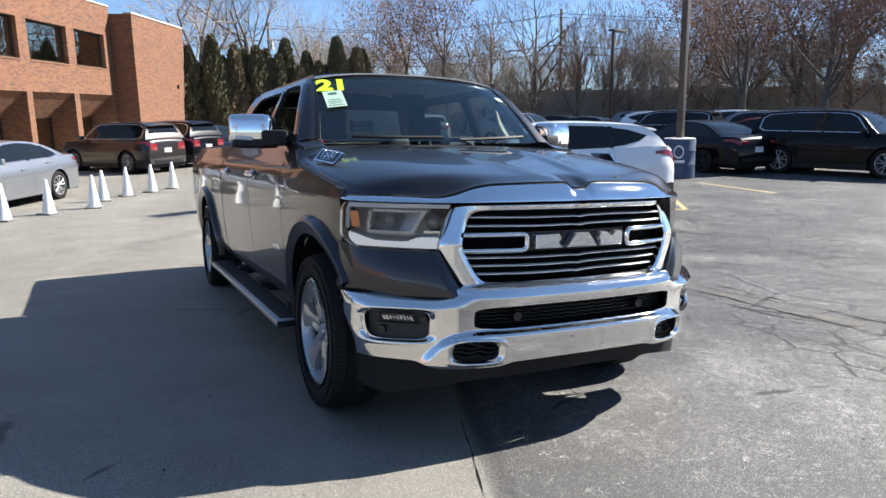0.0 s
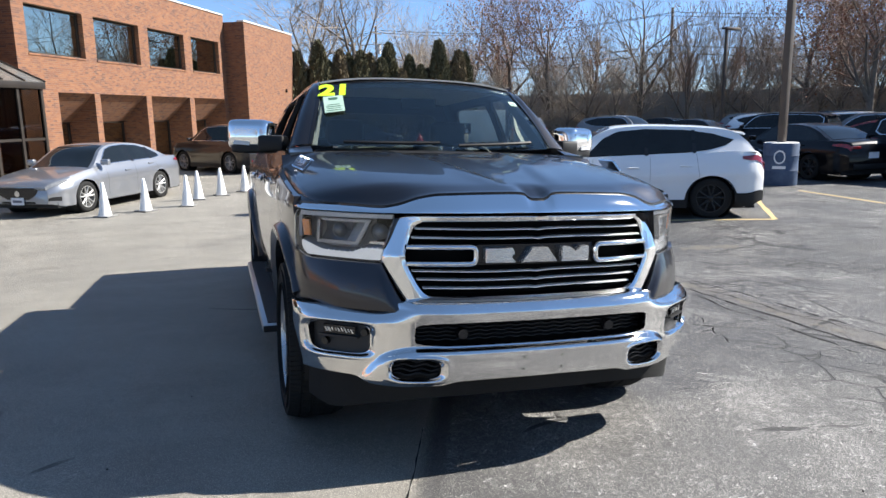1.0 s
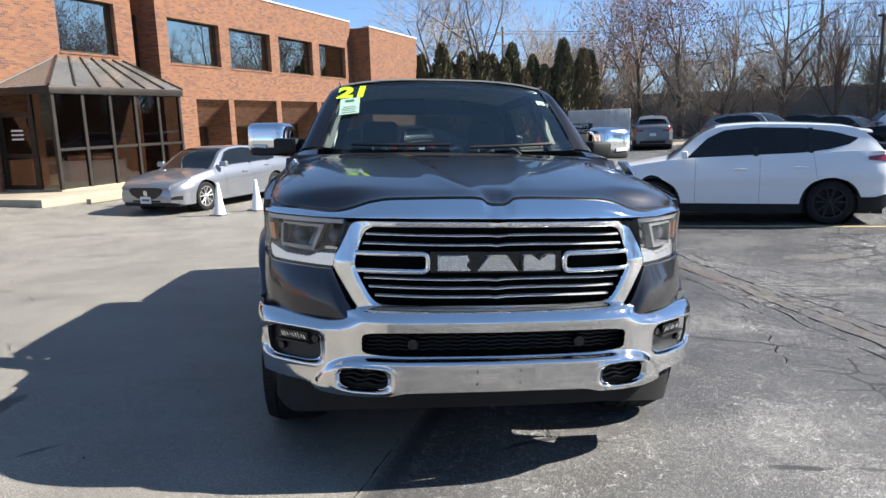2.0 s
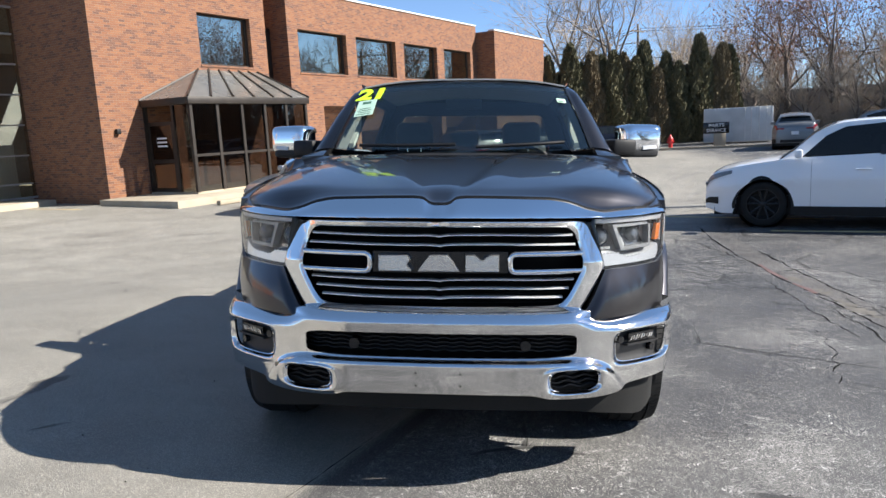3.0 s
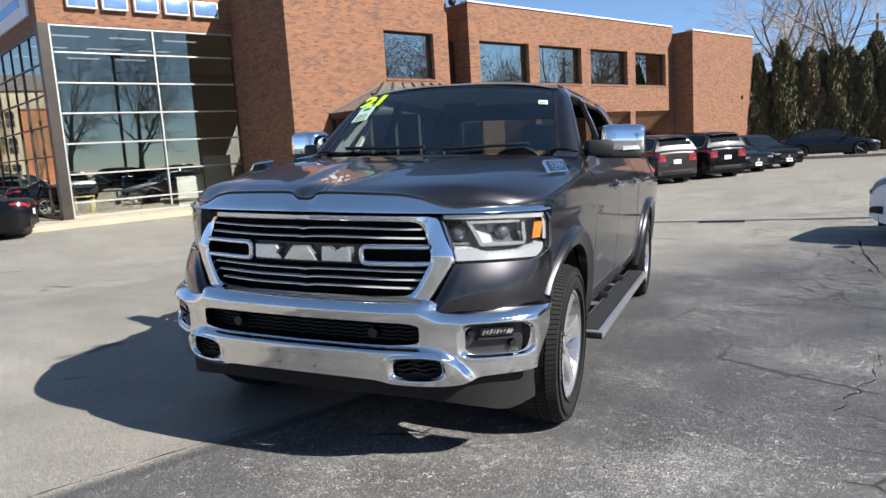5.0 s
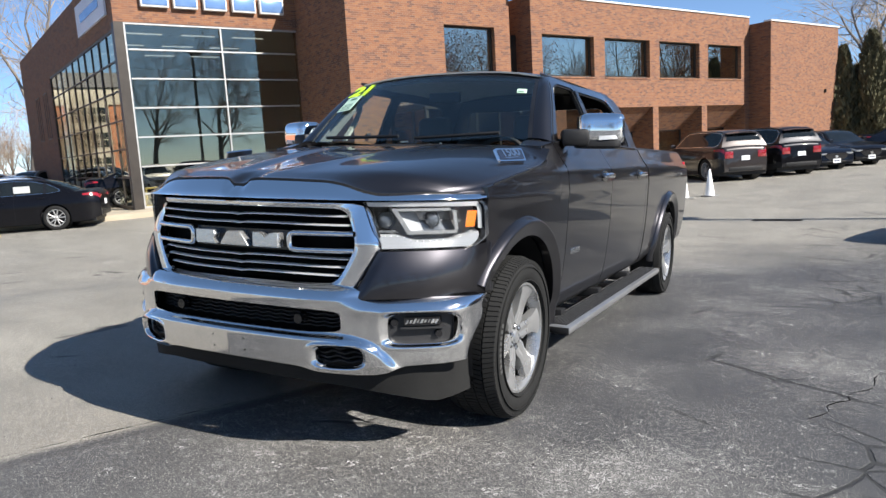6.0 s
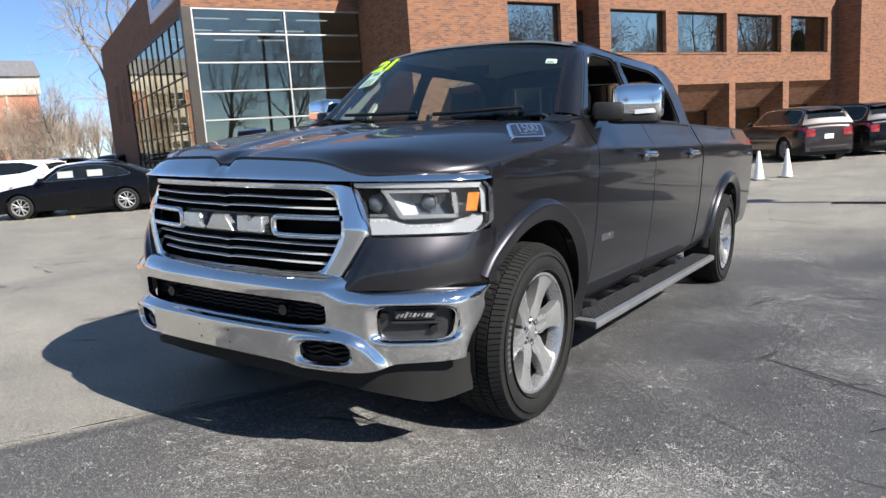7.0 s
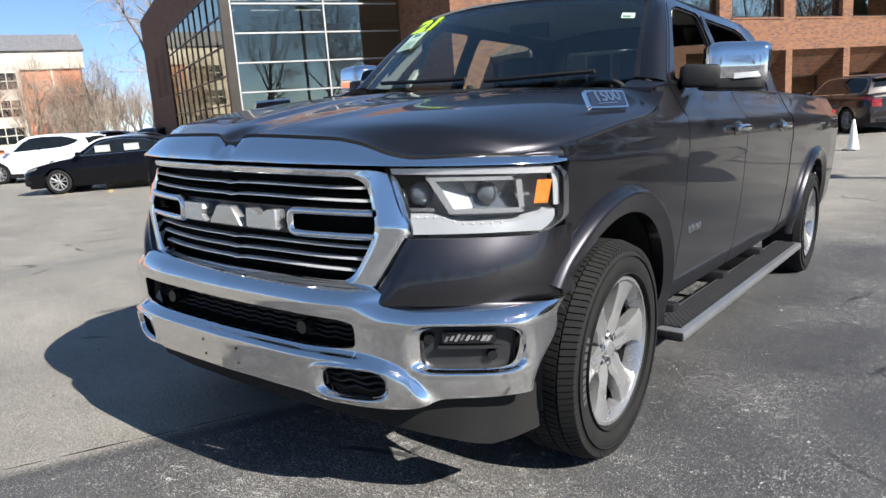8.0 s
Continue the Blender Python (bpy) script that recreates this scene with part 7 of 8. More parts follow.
ROW = "cars parked on the lot"
make_car("sedan", "silver", stand(-4.66, 14.83, -26.8), "silver four-door sedan parked beside white cones", "silver_sedan", "silver", ROW)
make_car("suv", "white", stand(5.89, 8.46, -113.3), "white crossover with black wheels parked in a marked bay", "white_crossover", "dark", ROW)
big = make_car("boxy", "black", stand(15.9, 9.35, 14.5), "large black family SUV with silver spoked wheels", "black_suv", "silver", ROW)
make_car("sedan", "black", stand(14.0, 13.0, -180), "black sedan seen from its rear corner", "black_sedan", "dark", ROW)
navy = make_car("sedan", "navy", stand(11.3, 14.6, 66), "dark blue sedan behind the barrel", "navy_sedan", "dark", ROW)
crv = make_car("boxy", "brown", stand(-1.74, 24.25, -141.5), "brown-grey crossover parked nose to the building", "brown_crossover", "silver", ROW, 1.0)
make_car("boxy", "black", stand(-0.15, 26.4, -141.5), "black off-road SUV parked nose to the building", "black_offroad_suv", "silver", ROW)
bs = make_car("sedan", "black", stand(-17.9, 8.15, -45), "black hatchback-tailed sedan parked by the showroom", "black_coupe_sedan", "silver", ROW)

for k, (y, z) in enumerate(((-0.15, 1.14), (0.62, 1.14))):
    part("window_sheet", boxed(0.80, 0.806, y - 0.20, y + 0.20, z - 0.08, z + 0.10), M_SHEET, bs, "white sheet in a side window", smooth=False)


def again(src, x, y, turn, label, dz=0.0):
    c = copy_thing(src, stand(x, y, turn, dz))
    c["label"] = label
    return c


again(navy, 0.90, 28.9, 38, "dark sedan parked facing the lot")
again(bs, 2.1, 31.1, 38, "black sedan parked facing the lot")
again(navy, 5.7, 38.2, 100, "dark sedan parked under the hedge")
ws = make_car("suv", "white", stand(22.5, 23.5, 30), "white SUV in a far row of parked cars", "white_suv", "silver", ROW)
gs = make_car("suv", "grey", stand(13.6, 32.0, 160), "grey SUV parked near the container", "grey_suv", "silver", ROW)
make_car("sedan", "red", stand(19.5, 14.5, 30), "maroon sedan in the far row", "maroon_sedan", "dark", ROW)
for i, (x, y, t) in enumerate(((16.5, 27.0, 30), (19.5, 25.2, 30), (25.5, 21.8, 30), (28.6, 20.0, 30), (18.4, 19.2, 210), (21.3, 17.5, 210), (24.2, 15.8, 210), (27.2, 14.2, 210), (31.0, 27.5, 30), (35, 25, 30), (27, 30, 30), (23, 33, 30))):
    src, what = ((gs, "grey SUV"), (navy, "dark blue sedan"), (ws, "white SUV"), (crv, "brown-grey crossover"), (big, "black SUV"))[i % 5]
    again(src, x, y, t, what + " in a far row of parked cars")
again(ws, -25.6, 9.6, -60, "white SUV parked beyond the black sedan")
sv = make_car("sedan", "white", stand(-22.6, 10.6, -64), "white sedan parked beyond the black sedan", "white_sedan", "silver", ROW)
for x, y, t, src, what in ((-33, 17, 20, sv, "white sedan"), (-36, 20, 20, gs, "grey SUV"), (-39.5, 18.5, 20, ws, "white SUV"), (-43, 22, 20, navy, "dark blue sedan"), (-31, 26, 20, gs, "grey SUV"), (-47, 25, 20, sv, "white sedan")):
    again(src, x, y, t, what + " in a distant lot")

# ---- kerb and walk along the building ----
WALK_Z = -0.10


def walk_slab(boxes, name="pavement"):
    bm = bmesh.new()
    for b in boxes:
        box(bm, *b, bevel=0.02)
    o = part(name, bm, M_CONCRETE, None, smooth=True)
    o.matrix_basis = B_MAT
    tagged(o, "pale concrete kerb and walk along the building", "pavement", kind="structure")


walk_slab([(-19.0, -8.9, 2.55, 4.12, -0.6, WALK_Z), (-8.9, -0.6, -3.1, 0.36, -0.6, WALK_Z + 0.004), (-0.6, 15.2, -1.3, 0.02, -0.6, WALK_Z), (-14.9, -16.9, 4.12, 28, -0.6, WALK_Z - 0.004)])
for s0, s1 in ((-8.0, -6.1), (-5.6, -3.8)):
    o = part("parking_block", boxed(s0, s1, -3.75, -3.58, -0.30, -0.17, bevel=0.03), M_CONCRETE, None)
    o.matrix_basis = B_MAT
    tagged(o, "grey concrete parking block before the walk", "parking block", "parking blocks")

# ---- porch: a bronze and glass lean-to ----
M_PORCH_GLASS = glass_of("porch_glass", (0.32, 0.31, 0.29), 0.0, 1.75)
porch = empty("glass_porch", B_MAT, "bronze-framed glass entrance porch with a glazed hip roof", "porch")
PX0, PX1, PY, PE, PR = -7.08, -1.88, -1.8, 2.75, 3.85
part("base", boxed(PX0, PX1, PY, 0.34, WALK_Z, WALK_Z + 0.06), M_CONCRETE, porch)
part("eave_beam", boxed(PX0 - 0.08, PX1 + 0.08, PY - 0.08, PY + 0.06, PE - 0.16, PE + 0.04, bevel=0.01), M_BRONZE, porch)
part("eave_beam", boxed(PX0 - 0.08, PX0 + 0.06, PY + 0.06, 0.34, PE - 0.16, PE + 0.04, bevel=0.01), M_BRONZE, porch)
part("eave_beam", boxed(PX1 - 0.06, PX1 + 0.08, PY + 0.06, 0.34, PE - 0.16, PE + 0.04, bevel=0.01), M_BRONZE, porch)
for i in range(6):
    s = PX0 + 0.05 + (PX1 - PX0 - 0.1) * i / 5
    part("post", boxed(s - 0.05, s + 0.05, PY - 0.02, PY + 0.08, WALK_Z + 0.06, PE - 0.16), M_BRONZE, porch)
    if i < 5:
        a, b = s + 0.05, s + (PX1 - PX0 - 0.1) / 5 - 0.05
        part("rail", boxed(a, b, PY, PY + 0.06, 1.02, 1.10), M_BRONZE, porch)
        for z0, z1 in ((WALK_Z + 0.06, 1.02), (1.10, PE - 0.16)):
            g = part("pane", boxed(a, b, PY + 0.025, PY + 0.035, z0, z1), M_PORCH_GLASS, porch, smooth=False)
            g.visible_shadow = False
for d in (-1.0, 0.29):
    part("post", boxed(PX0, PX0 + 0.1, d - 0.05, d + 0.05, WALK_Z + 0.06, PE - 0.16), M_BRONZE, porch)
part("porch_door", boxed(PX0 + 0.02, PX0 + 0.07, -0.94, -0.86, WALK_Z + 0.06, 2.1), M_BRONZE, porch, "bronze glass door")
part("door_stile", boxed(PX0 + 0.02, PX0 + 0.07, 0.12, 0.20, WALK_Z + 0.06, 2.1), M_BRONZE, porch)
for z in (WALK_Z + 0.06, 0.85, 2.0):
    part("door_rail", boxed(PX0 + 0.02, PX0 + 0.07, -0.86, 0.12, z, z + 0.12), M_BRONZE, porch)
g = part("door_glass", boxed(PX0 + 0.04, PX0 + 0.05, -0.86, 0.12, WALK_Z + 0.1, 2.1), M_PORCH_GLASS, porch, smooth=False)
g = part("pane", boxed(PX0 + 0.04, PX0 + 0.05, PY + 0.08, -1.05, WALK_Z + 0.06, PE - 0.16), M_PORCH_GLASS, porch, smooth=False)
for k in range(3):
    part("notice_bar", boxed(PX0 + 0.034, PX0 + 0.039, -0.6, -0.15, 1.35 + 0.12 * k, 1.40 + 0.12 * k), M_WHITE, porch)
M_PORCH_ROOF = surface("grey_roof_glazing", (0.085, 0.082, 0.076), (0.15, 0.142, 0.13), 1.2, 0.16, 0.34, bump=0.02)
RL, RR = Vector((-4.72, 0.34, PR)), Vector((-2.0, 0.34, PR))
EL, ER, EW = Vector((PX0 - 0.08, PY - 0.08, PE + 0.05)), Vector((PX1 + 0.08, PY - 0.08, PE + 0.05)), Vector((PX0 - 0.08, 0.34, PE + 0.05))
part("roof_front", shell(lambda u, v: EL.lerp(ER, u).lerp(RL.lerp(RR, u), v), lin(0, 1, 2), lin(0, 1, 2), 0.03, inward=(0, 0.5, -0.8)), M_PORCH_ROOF, porch, smooth=False)
part("roof_hip", shell(lambda u, v: EL.lerp(EW, u).lerp(RL, v * 0.999), lin(0, 1, 2), lin(0, 1, 2), 0.03, inward=(0.5, 0, -0.8)), M_PORCH_ROOF, porch, smooth=False)
part("roof_cheek", prism(bmesh.new(), [(PY - 0.05, PE + 0.05), (0.34, PE + 0.05), (0.34, PR - 0.02)], PX1 - 0.03, PX1 + 0.03, "YZ"), M_BRONZE, porch, smooth=False)
for i in range(7):
    t = i / 6
    a, b = EL.lerp(ER, t), RL.lerp(RR, t)
    part("roof_rib", cyl(bmesh.new(), a + Vector((0, 0, 0.02)), b + Vector((0, 0, 0.02)), 0.035, n=6), M_BRONZE, porch)
part("hip_rib", cyl(bmesh.new(), EW, RL, 0.04, n=6), M_BRONZE, porch)

# ---- signs on the building: plain blocks where the maker's name stands ----
M_SIGN_BLUE = surface("sign_blue_silver", (0.10, 0.19, 0.38), (0.17, 0.28, 0.50), 2, 0.25, metal=0.3, bump=0.0)
for i, (a, b) in enumerate(((-14.0, -13.1), (-12.95, -12.15), (-11.95, -11.15), (-10.95, -10.1), (-9.95, -9.05))):
    blk = part("sign_block", boxed(a, b, 3.93, 4.09, 6.42, 6.95, bevel=0.02), M_SILL, building, "silver sign block with blue face")
    part("sign_face", boxed(a + 0.05, b - 0.05, 3.915, 3.93, 6.48, 6.90, bevel=0.005), M_SIGN_BLUE, blk)
for i in range(4):
    part("number_bar", boxed(-7.75 + 0.30 * i, -7.55 + 0.30 * i, 0.30, 0.35, 6.95, 7.25), M_SILL, building)
M_GILT = surface("gilt_wood", (0.42, 0.30, 0.09), (0.56, 0.42, 0.15), 8, 0.4, bump=0.05)
M_BANNER = surface("pale_banner", (0.55, 0.55, 0.62), (0.70, 0.70, 0.76), 1, 0.6, bump=0.0)
part("fascia_banner", boxed(-14.93, -14.86, 4.8, 9.6, 6.25, 7.35), M_BANNER, building, "pale banner sign")
part("banner_bar", boxed(-14.945, -14.93, 5.6, 8.8, 6.65, 6.95), M_SIGN_BLUE, building)
part("wall_lamp", boxed(-8.12, -7.98, 0.22, 0.35, 1.80, 1.96, bevel=0.02), M_BLACK, building, "small black wall lamp")
part("flood_lamp", lathe(bmesh.new(), [(0.02, 0.1), (0.14, 0.08), (0.16, 0.0), (0.10, -0.12), (0.01, -0.14)], 18, "Y", (-1.25, 0.12, 6.95)), M_BLACK, building, "round black flood lamp")
part("standpipe", boxed(20.4, 20.5, -1.25, -1.15, 3.1, 3.3, bevel=0.01), M_BLACK, building)
# boards and cars inside the showroom
for a, b, h in ((-11.0, -10.0, 1.0), (-9.95, -8.9, 1.65)):
    o = part("display_board", boxed(a, b, 4.50, 4.55, FLOOR + 0.002, h, bevel=0.005), M_WHITE, None)
    o.matrix_basis = B_MAT
    tagged(o, "white freestanding board inside the showroom window", "display board", "boards in the showroom")
stand_ = empty("display_stand", B_MAT @ pose(-14.05, 4.75, FLOOR), "small gilt display stand inside the showroom window", "display stand")
for sx in (-0.28, 0.28):
    for sy in (-0.14, 0.14):
        part("leg", boxed(sx - 0.025, sx + 0.025, sy - 0.025, sy + 0.025, 0.0, 0.62, bevel=0.004), M_GILT, stand_)
for z in (0.03, 0.62):
    part("shelf", boxed(-0.33, 0.33, -0.18, 0.18, z, z + 0.05, bevel=0.006), M_GILT, stand_)
part("ornament", lathe(bmesh.new(), [(0.001, 0.08), (0.11, 0.10), (0.16, 0.22), (0.14, 0.36), (0.06, 0.44), (0.001, 0.45)], 20, "Z"), M_BLACK, stand_, "dark round ornament")
o = part("reception_desk", boxed(-9.6, -8.4, 6.5, 7.2, FLOOR, 0.95, bevel=0.02), M_SEAT, None)
o.matrix_basis = B_MAT
tagged(o, "dark reception desk inside the showroom", "desk")
for sx, dy in ((-13.2, 7.2), (-10.6, 9.5)):
    c = copy_thing(bs, B_MAT @ pose(sx, dy, FLOOR, 0, 0, 80))
    c["label"] = "dark car standing inside the showroom"

# ---- cones, barrel, poles ----


def cone_thing(x, y):
    c = empty("traffic_cone", stand(x, y, random.Random(x).uniform(0, 90)), "plain white traffic cone on the asphalt", "traffic cone", "row of white cones")
    part("cone", lathe(bmesh.new(), [(0.135, 0.03), (0.128, 0.05), (0.075, 0.40), (0.030, 0.705), (0.022, 0.715), (0.018, 0.71)], 24, "Z"), M_WHITE, c)
    part("base", boxed(-0.17, 0.17, -0.17, 0.17, 0.0, 0.032, bevel=0.012), M_CONE_BASE, c, "grey rubber base")
    return c


M_CONE_BASE = surface("grey_rubber", (0.10, 0.10, 0.10), (0.2, 0.2, 0.19), 8, 0.8, bump=0.2)
first = cone_thing(-3.99, 12.15)
for x, y in ((-3.28, 12.78), (-2.46, 13.37), (-2.29, 14.66), (-1.77, 15.43), (-1.17, 16.12), (-0.62, 16.72)):
    copy_thing(first, stand(x, y, x * 40))

M_BARREL = surface("worn_blue_wrap", (0.022, 0.045, 0.10), (0.07, 0.11, 0.18), 5, 0.5, 0.7, bump=0.3, fine=30)
M_POLE = surface("brown_steel", (0.055, 0.042, 0.034), (0.09, 0.07, 0.058), 3, 0.55, bump=0.1)
BX, BY = 11.62, 10.95
bz = ground_z(BX, BY)
barrel = empty("barrel", pose(BX, BY, bz), "worn blue barrel round the foot of a lamp post", "barrel")
part("drum", lathe(bmesh.new(), [(0.02, 0.0), (0.40, 0.0), (0.41, 0.03), (0.405, 0.34), (0.415, 0.37), (0.405, 0.40), (0.405, 0.70), (0.415, 0.73), (0.405, 0.76), (0.41, 1.0), (0.40, 1.03)], 40, "Z"), M_BARREL, barrel)
part("lid", lathe(bmesh.new(), [(0.40, 1.03), (0.36, 1.045), (0.16, 1.05), (0.001, 1.05)], 32, "Z"), M_SILL, barrel, "pale grey lid")
ring = part("emblem_ring", lathe(bmesh.new(), [(0.10, -0.004), (0.13, -0.004), (0.13, 0.004), (0.10, 0.004), (0.10, -0.004)], 28, "Y"), M_WHITE, barrel, "white ring emblem")
ring.matrix_basis = pose(-0.29, -0.295, 0.70, 0, 0, -44) @ Matrix.Diagonal((1, 1, 1.3, 1))
bar = part("emblem_bar", boxed(-0.15, 0.15, -0.006, 0.006, -0.035, 0.035), M_WHITE, barrel)
bar.matrix_basis = pose(-0.29, -0.295, 0.45, 0, 0, -44)
post = empty("lamp_post", pose(BX, BY, bz + 1.05, 0, 0, 20), "tall square brown steel lamp post", "lamp post")
part("shaft", boxed(-0.078, 0.078, -0.078, 0.078, 0.0, 8.2, bevel=0.01), M_POLE, post)
part("lamp_head", boxed(-0.35, 0.9, -0.2, 0.2, 8.2, 8.38, bevel=0.03), M_POLE, post)
post2 = empty("lamp_post", stand(30.0, 37.6, 20), "slim dark lamp post with a flat head", "lamp post")
part("shaft", boxed(-0.085, 0.085, -0.085, 0.085, 0.0, 7.0), M_POLE, post2)
part("lamp_head", boxed(-0.35, 1.3, -0.2, 0.2, 7.0, 7.15, bevel=0.03), M_POLE, post2)
for x, y in ((10, -40), (46, -26)):
    c = copy_thing(post2, stand(x, y, 60))

# utility poles and wires beyond the wall
M_WOODPOLE = surface("weathered_pole", (0.10, 0.085, 0.07), (0.17, 0.145, 0.12), 4, 0.9, bump=0.3)
UP = [(12.0, 66.0), (34.0, 50.0), (60.0, 31.0)]
for x, y in UP:
    p = empty("utility_pole", stand(x, y, -36), "weathered wooden utility pole with a cross-arm", "utility pole", "utility poles")
    part("shaft", cyl(bmesh.new(), (0, 0, 0), (0, 0, 10.2), 0.16, 0.11, 10), M_WOODPOLE, p)
    part("cross_arm", boxed(-0.06, 0.06, -1.2, 1.2, 9.5, 9.62), M_WOODPOLE, p)
    part("transformer", cyl(bmesh.new(), (0.25, 0, 7.6), (0.25, 0, 8.5), 0.22, n=14), M_SILL, p)
for (ax_, ay_), (bx_, by_) in zip([(-10, 82)] + UP, UP + [(90, 9)]):
    for k, (dz, off) in enumerate(((9.7, -1.0), (9.7, 1.0), (7.2, 0.2), (6.6, 0.2))):
        pts = [Vector((ax_ + (bx_ - ax_) * t, ay_ + (by_ - ay_) * t + off, ground_z(ax_, ay_) + dz - 0.9 * math.sin(math.pi * t))) for t in lin(0, 1, 12)]
        V, F = [], []
        tube(V, F, pts, [0.022 if k < 2 else 0.035] * 12, 5)
        o = put("overhead_wire", mesh_of("overhead_wire", V, F, [M_BLACK]))
        tagged(o, "black overhead wire between utility poles", "wire", "overhead wires")

# boundary wall behind the lot, container, sign, hydrant
M_WALL = surface("grey_concrete_wall", (0.24, 0.232, 0.218), (0.36, 0.348, 0.325), 0.8, 0.9, bump=0.3, fine=20)
A, B = Vector((15.0, 56.0)), Vector((72.0, 18.0))
n = 16
dirv = (B - A).normalized()
wall = empty("boundary_wall", Matrix.Translation((A.x, A.y, -0.3)) @ pose(0, 0, 0, 0, 0, math.degrees(math.atan2(dirv.y, dirv.x))), "long grey concrete boundary wall with posts", "wall", kind="structure")
seg = (B - A).length / n
for i in range(n):
    part("panel", boxed(i * seg + 0.18, (i + 1) * seg - 0.18, -0.08, 0.08, 0, 3.3), M_WALL, wall, smooth=False)
    part("post", boxed(i * seg - 0.18, i * seg + 0.18, -0.2, 0.2, 0, 3.45, bevel=0.02), M_WALL, wall)

M_CONT = surface("white_corrugated", (0.42, 0.43, 0.42), (0.58, 0.59, 0.58), 1.5, 0.55, 0.7, bump=0.1)
ct = empty("shipping_container", stand(13.5, 40.6, -14) @ Matrix.Diagonal((0.85, 0.85, 0.84, 1)), "weathered white corrugated shipping container", "container")
part("body", boxed(-2.2, 2.2, -1.2, 1.2, 0.12, 2.45, bevel=0.02), M_CONT, ct)
for i in range(22):
    x = -2.1 + i * 0.107
    part("corrugation", boxed(x, x + 0.055, -1.235, -1.2, 0.25, 2.35), M_CONT, ct, smooth=False)
for x in (0.45, 0.85, 1.35, 1.8):
    part("lock_bar", cyl(bmesh.new(), (x, -1.24, 0.2), (x, -1.24, 2.4), 0.022, n=8), M_SILL, ct)
for x in (0.25, 1.1, 2.02):
    part("door_frame", boxed(x, x + 0.08, -1.225, -1.2, 0.15, 2.42), M_CONT, ct, smooth=False)
sg = empty("direction_sign", stand(11.3, 36.2, -8) @ Matrix.Diagonal((0.85, 0.85, 0.85, 1)), "small black sign with white capitals on a pale plinth", "sign")
part("plinth", boxed(-0.35, 0.35, -0.15, 0.15, 0, 0.85, bevel=0.01), M_CONCRETE, sg)
bd_ = part("board", boxed(-1.0, 0.55, -0.10, 0.10, 0.85, 1.55, bevel=0.01), M_GLOSS_BLACK, sg)
for txt, z in (("PARTS", 1.36), ("SERVICE", 1.04)):
    lettering(txt, 0.30, M_WHITE, pose(-0.22, -0.105, z, 90), bd_, "sign_lettering", wide=1.1, extrude=0.002)
M_HYDRANT = surface("red_paint", (0.42, 0.02, 0.02), (0.60, 0.04, 0.035), 6, 0.45, bump=0.1)
hy = empty("fire_hydrant", stand(8.8, 36.6, 0), "red cast-iron fire hydrant", "fire hydrant")
part("barrel", lathe(bmesh.new(), [(0.16, 0), (0.16, 0.06), (0.11, 0.07), (0.11, 0.48), (0.15, 0.50), (0.15, 0.56), (0.12, 0.62), (0.05, 0.72), (0.03, 0.80), (0.001, 0.80)], 20, "Z"), M_HYDRANT, hy)
for s in (-1, 1):
    part("nozzle", cyl(bmesh.new(), (0, 0, 0.40), (s * 0.19, 0, 0.40), 0.055, n=12), M_HYDRANT, hy)
part("nozzle", cyl(bmesh.new(), (0, 0, 0.36), (0, -0.2, 0.36), 0.075, n=12), M_HYDRANT, hy)
# far kerb
bm = bmesh.new()
for a, b in (((3.0, 36.6), (8.6, 35.4)), ((8.6, 35.4), (14.5, 33.6)), ((14.5, 33.6), (17.5, 35.5))):
    d = (Vector(b) - Vector(a)).normalized()
    nn = Vector((-d.y, d.x)) * 0.09
    vs = []
    for p in (a, b):
        z = ground_z(*p)
        for k, zz in ((-1, -0.1), (-1, 0.13), (1, 0.13), (1, -0.1)):
            vs.append(bm.verts.new((p[0] + k * nn.x, p[1] + k * nn.y, z + zz)))
    for i in range(4):
        bm.faces.new((vs[i], vs[(i + 1) % 4], vs[4 + (i + 1) % 4], vs[4 + i]))
    bm.faces.new(vs[0:4])
    bm.faces.new(vs[4:8])
kb = part("kerb", bm, M_CONCRETE, None, smooth=False)
tagged(kb, "pale concrete kerb at the planted edge", "kerb", kind="structure")

# ---- paint and cracks on the asphalt ----
LINES = [((4.3, 7.85), (7.68, 6.47)), ((7.68, 6.47), (9.6, 9.4)), ((11.1, 9.7), (10.9, 7.2)), ((3.1, 9.9), (5.6, 8.7)), ((-15.2, 13.6), (-13.2, 12.9)), ((-14.2, 16.0), (-12.0, 15.2)), ((-17.6, 7.6), (-16.4, 7.0)), ((-18.9, 7.0), (-17.9, 6.5)), ((-20.2, 6.4), (-19.3, 5.9)), ((13.2, 12.3), (17.5, 10.2)), ((13.6, 6.4), (17.8, 5.0)), ((-12.5, 20.5), (-9.6, 19.0))]
for a, b in LINES:
    o = part("parking_line", strip(bmesh.new(), between(a, b), 0.10, 0.004, 0.25), M_YELLOW, None, smooth=False)
    tagged(o, "worn yellow parking line on asphalt", "parking line", "parking lines", "structure")
M_CRACK = surface("crack_tar", (0.008, 0.008, 0.008), (0.020, 0.019, 0.019), 10, 0.9, bump=0.2, spec=0.1)
M_PATCH = surface("dusty_patch", (0.070, 0.066, 0.058), (0.150, 0.138, 0.118), 14, 0.9, bump=0.4, fine=60, dist=0.01)
M_REDPAINT = surface("faded_red_paint", (0.085, 0.055, 0.053), (0.15, 0.088, 0.085), 3, 0.85, bump=0.3)


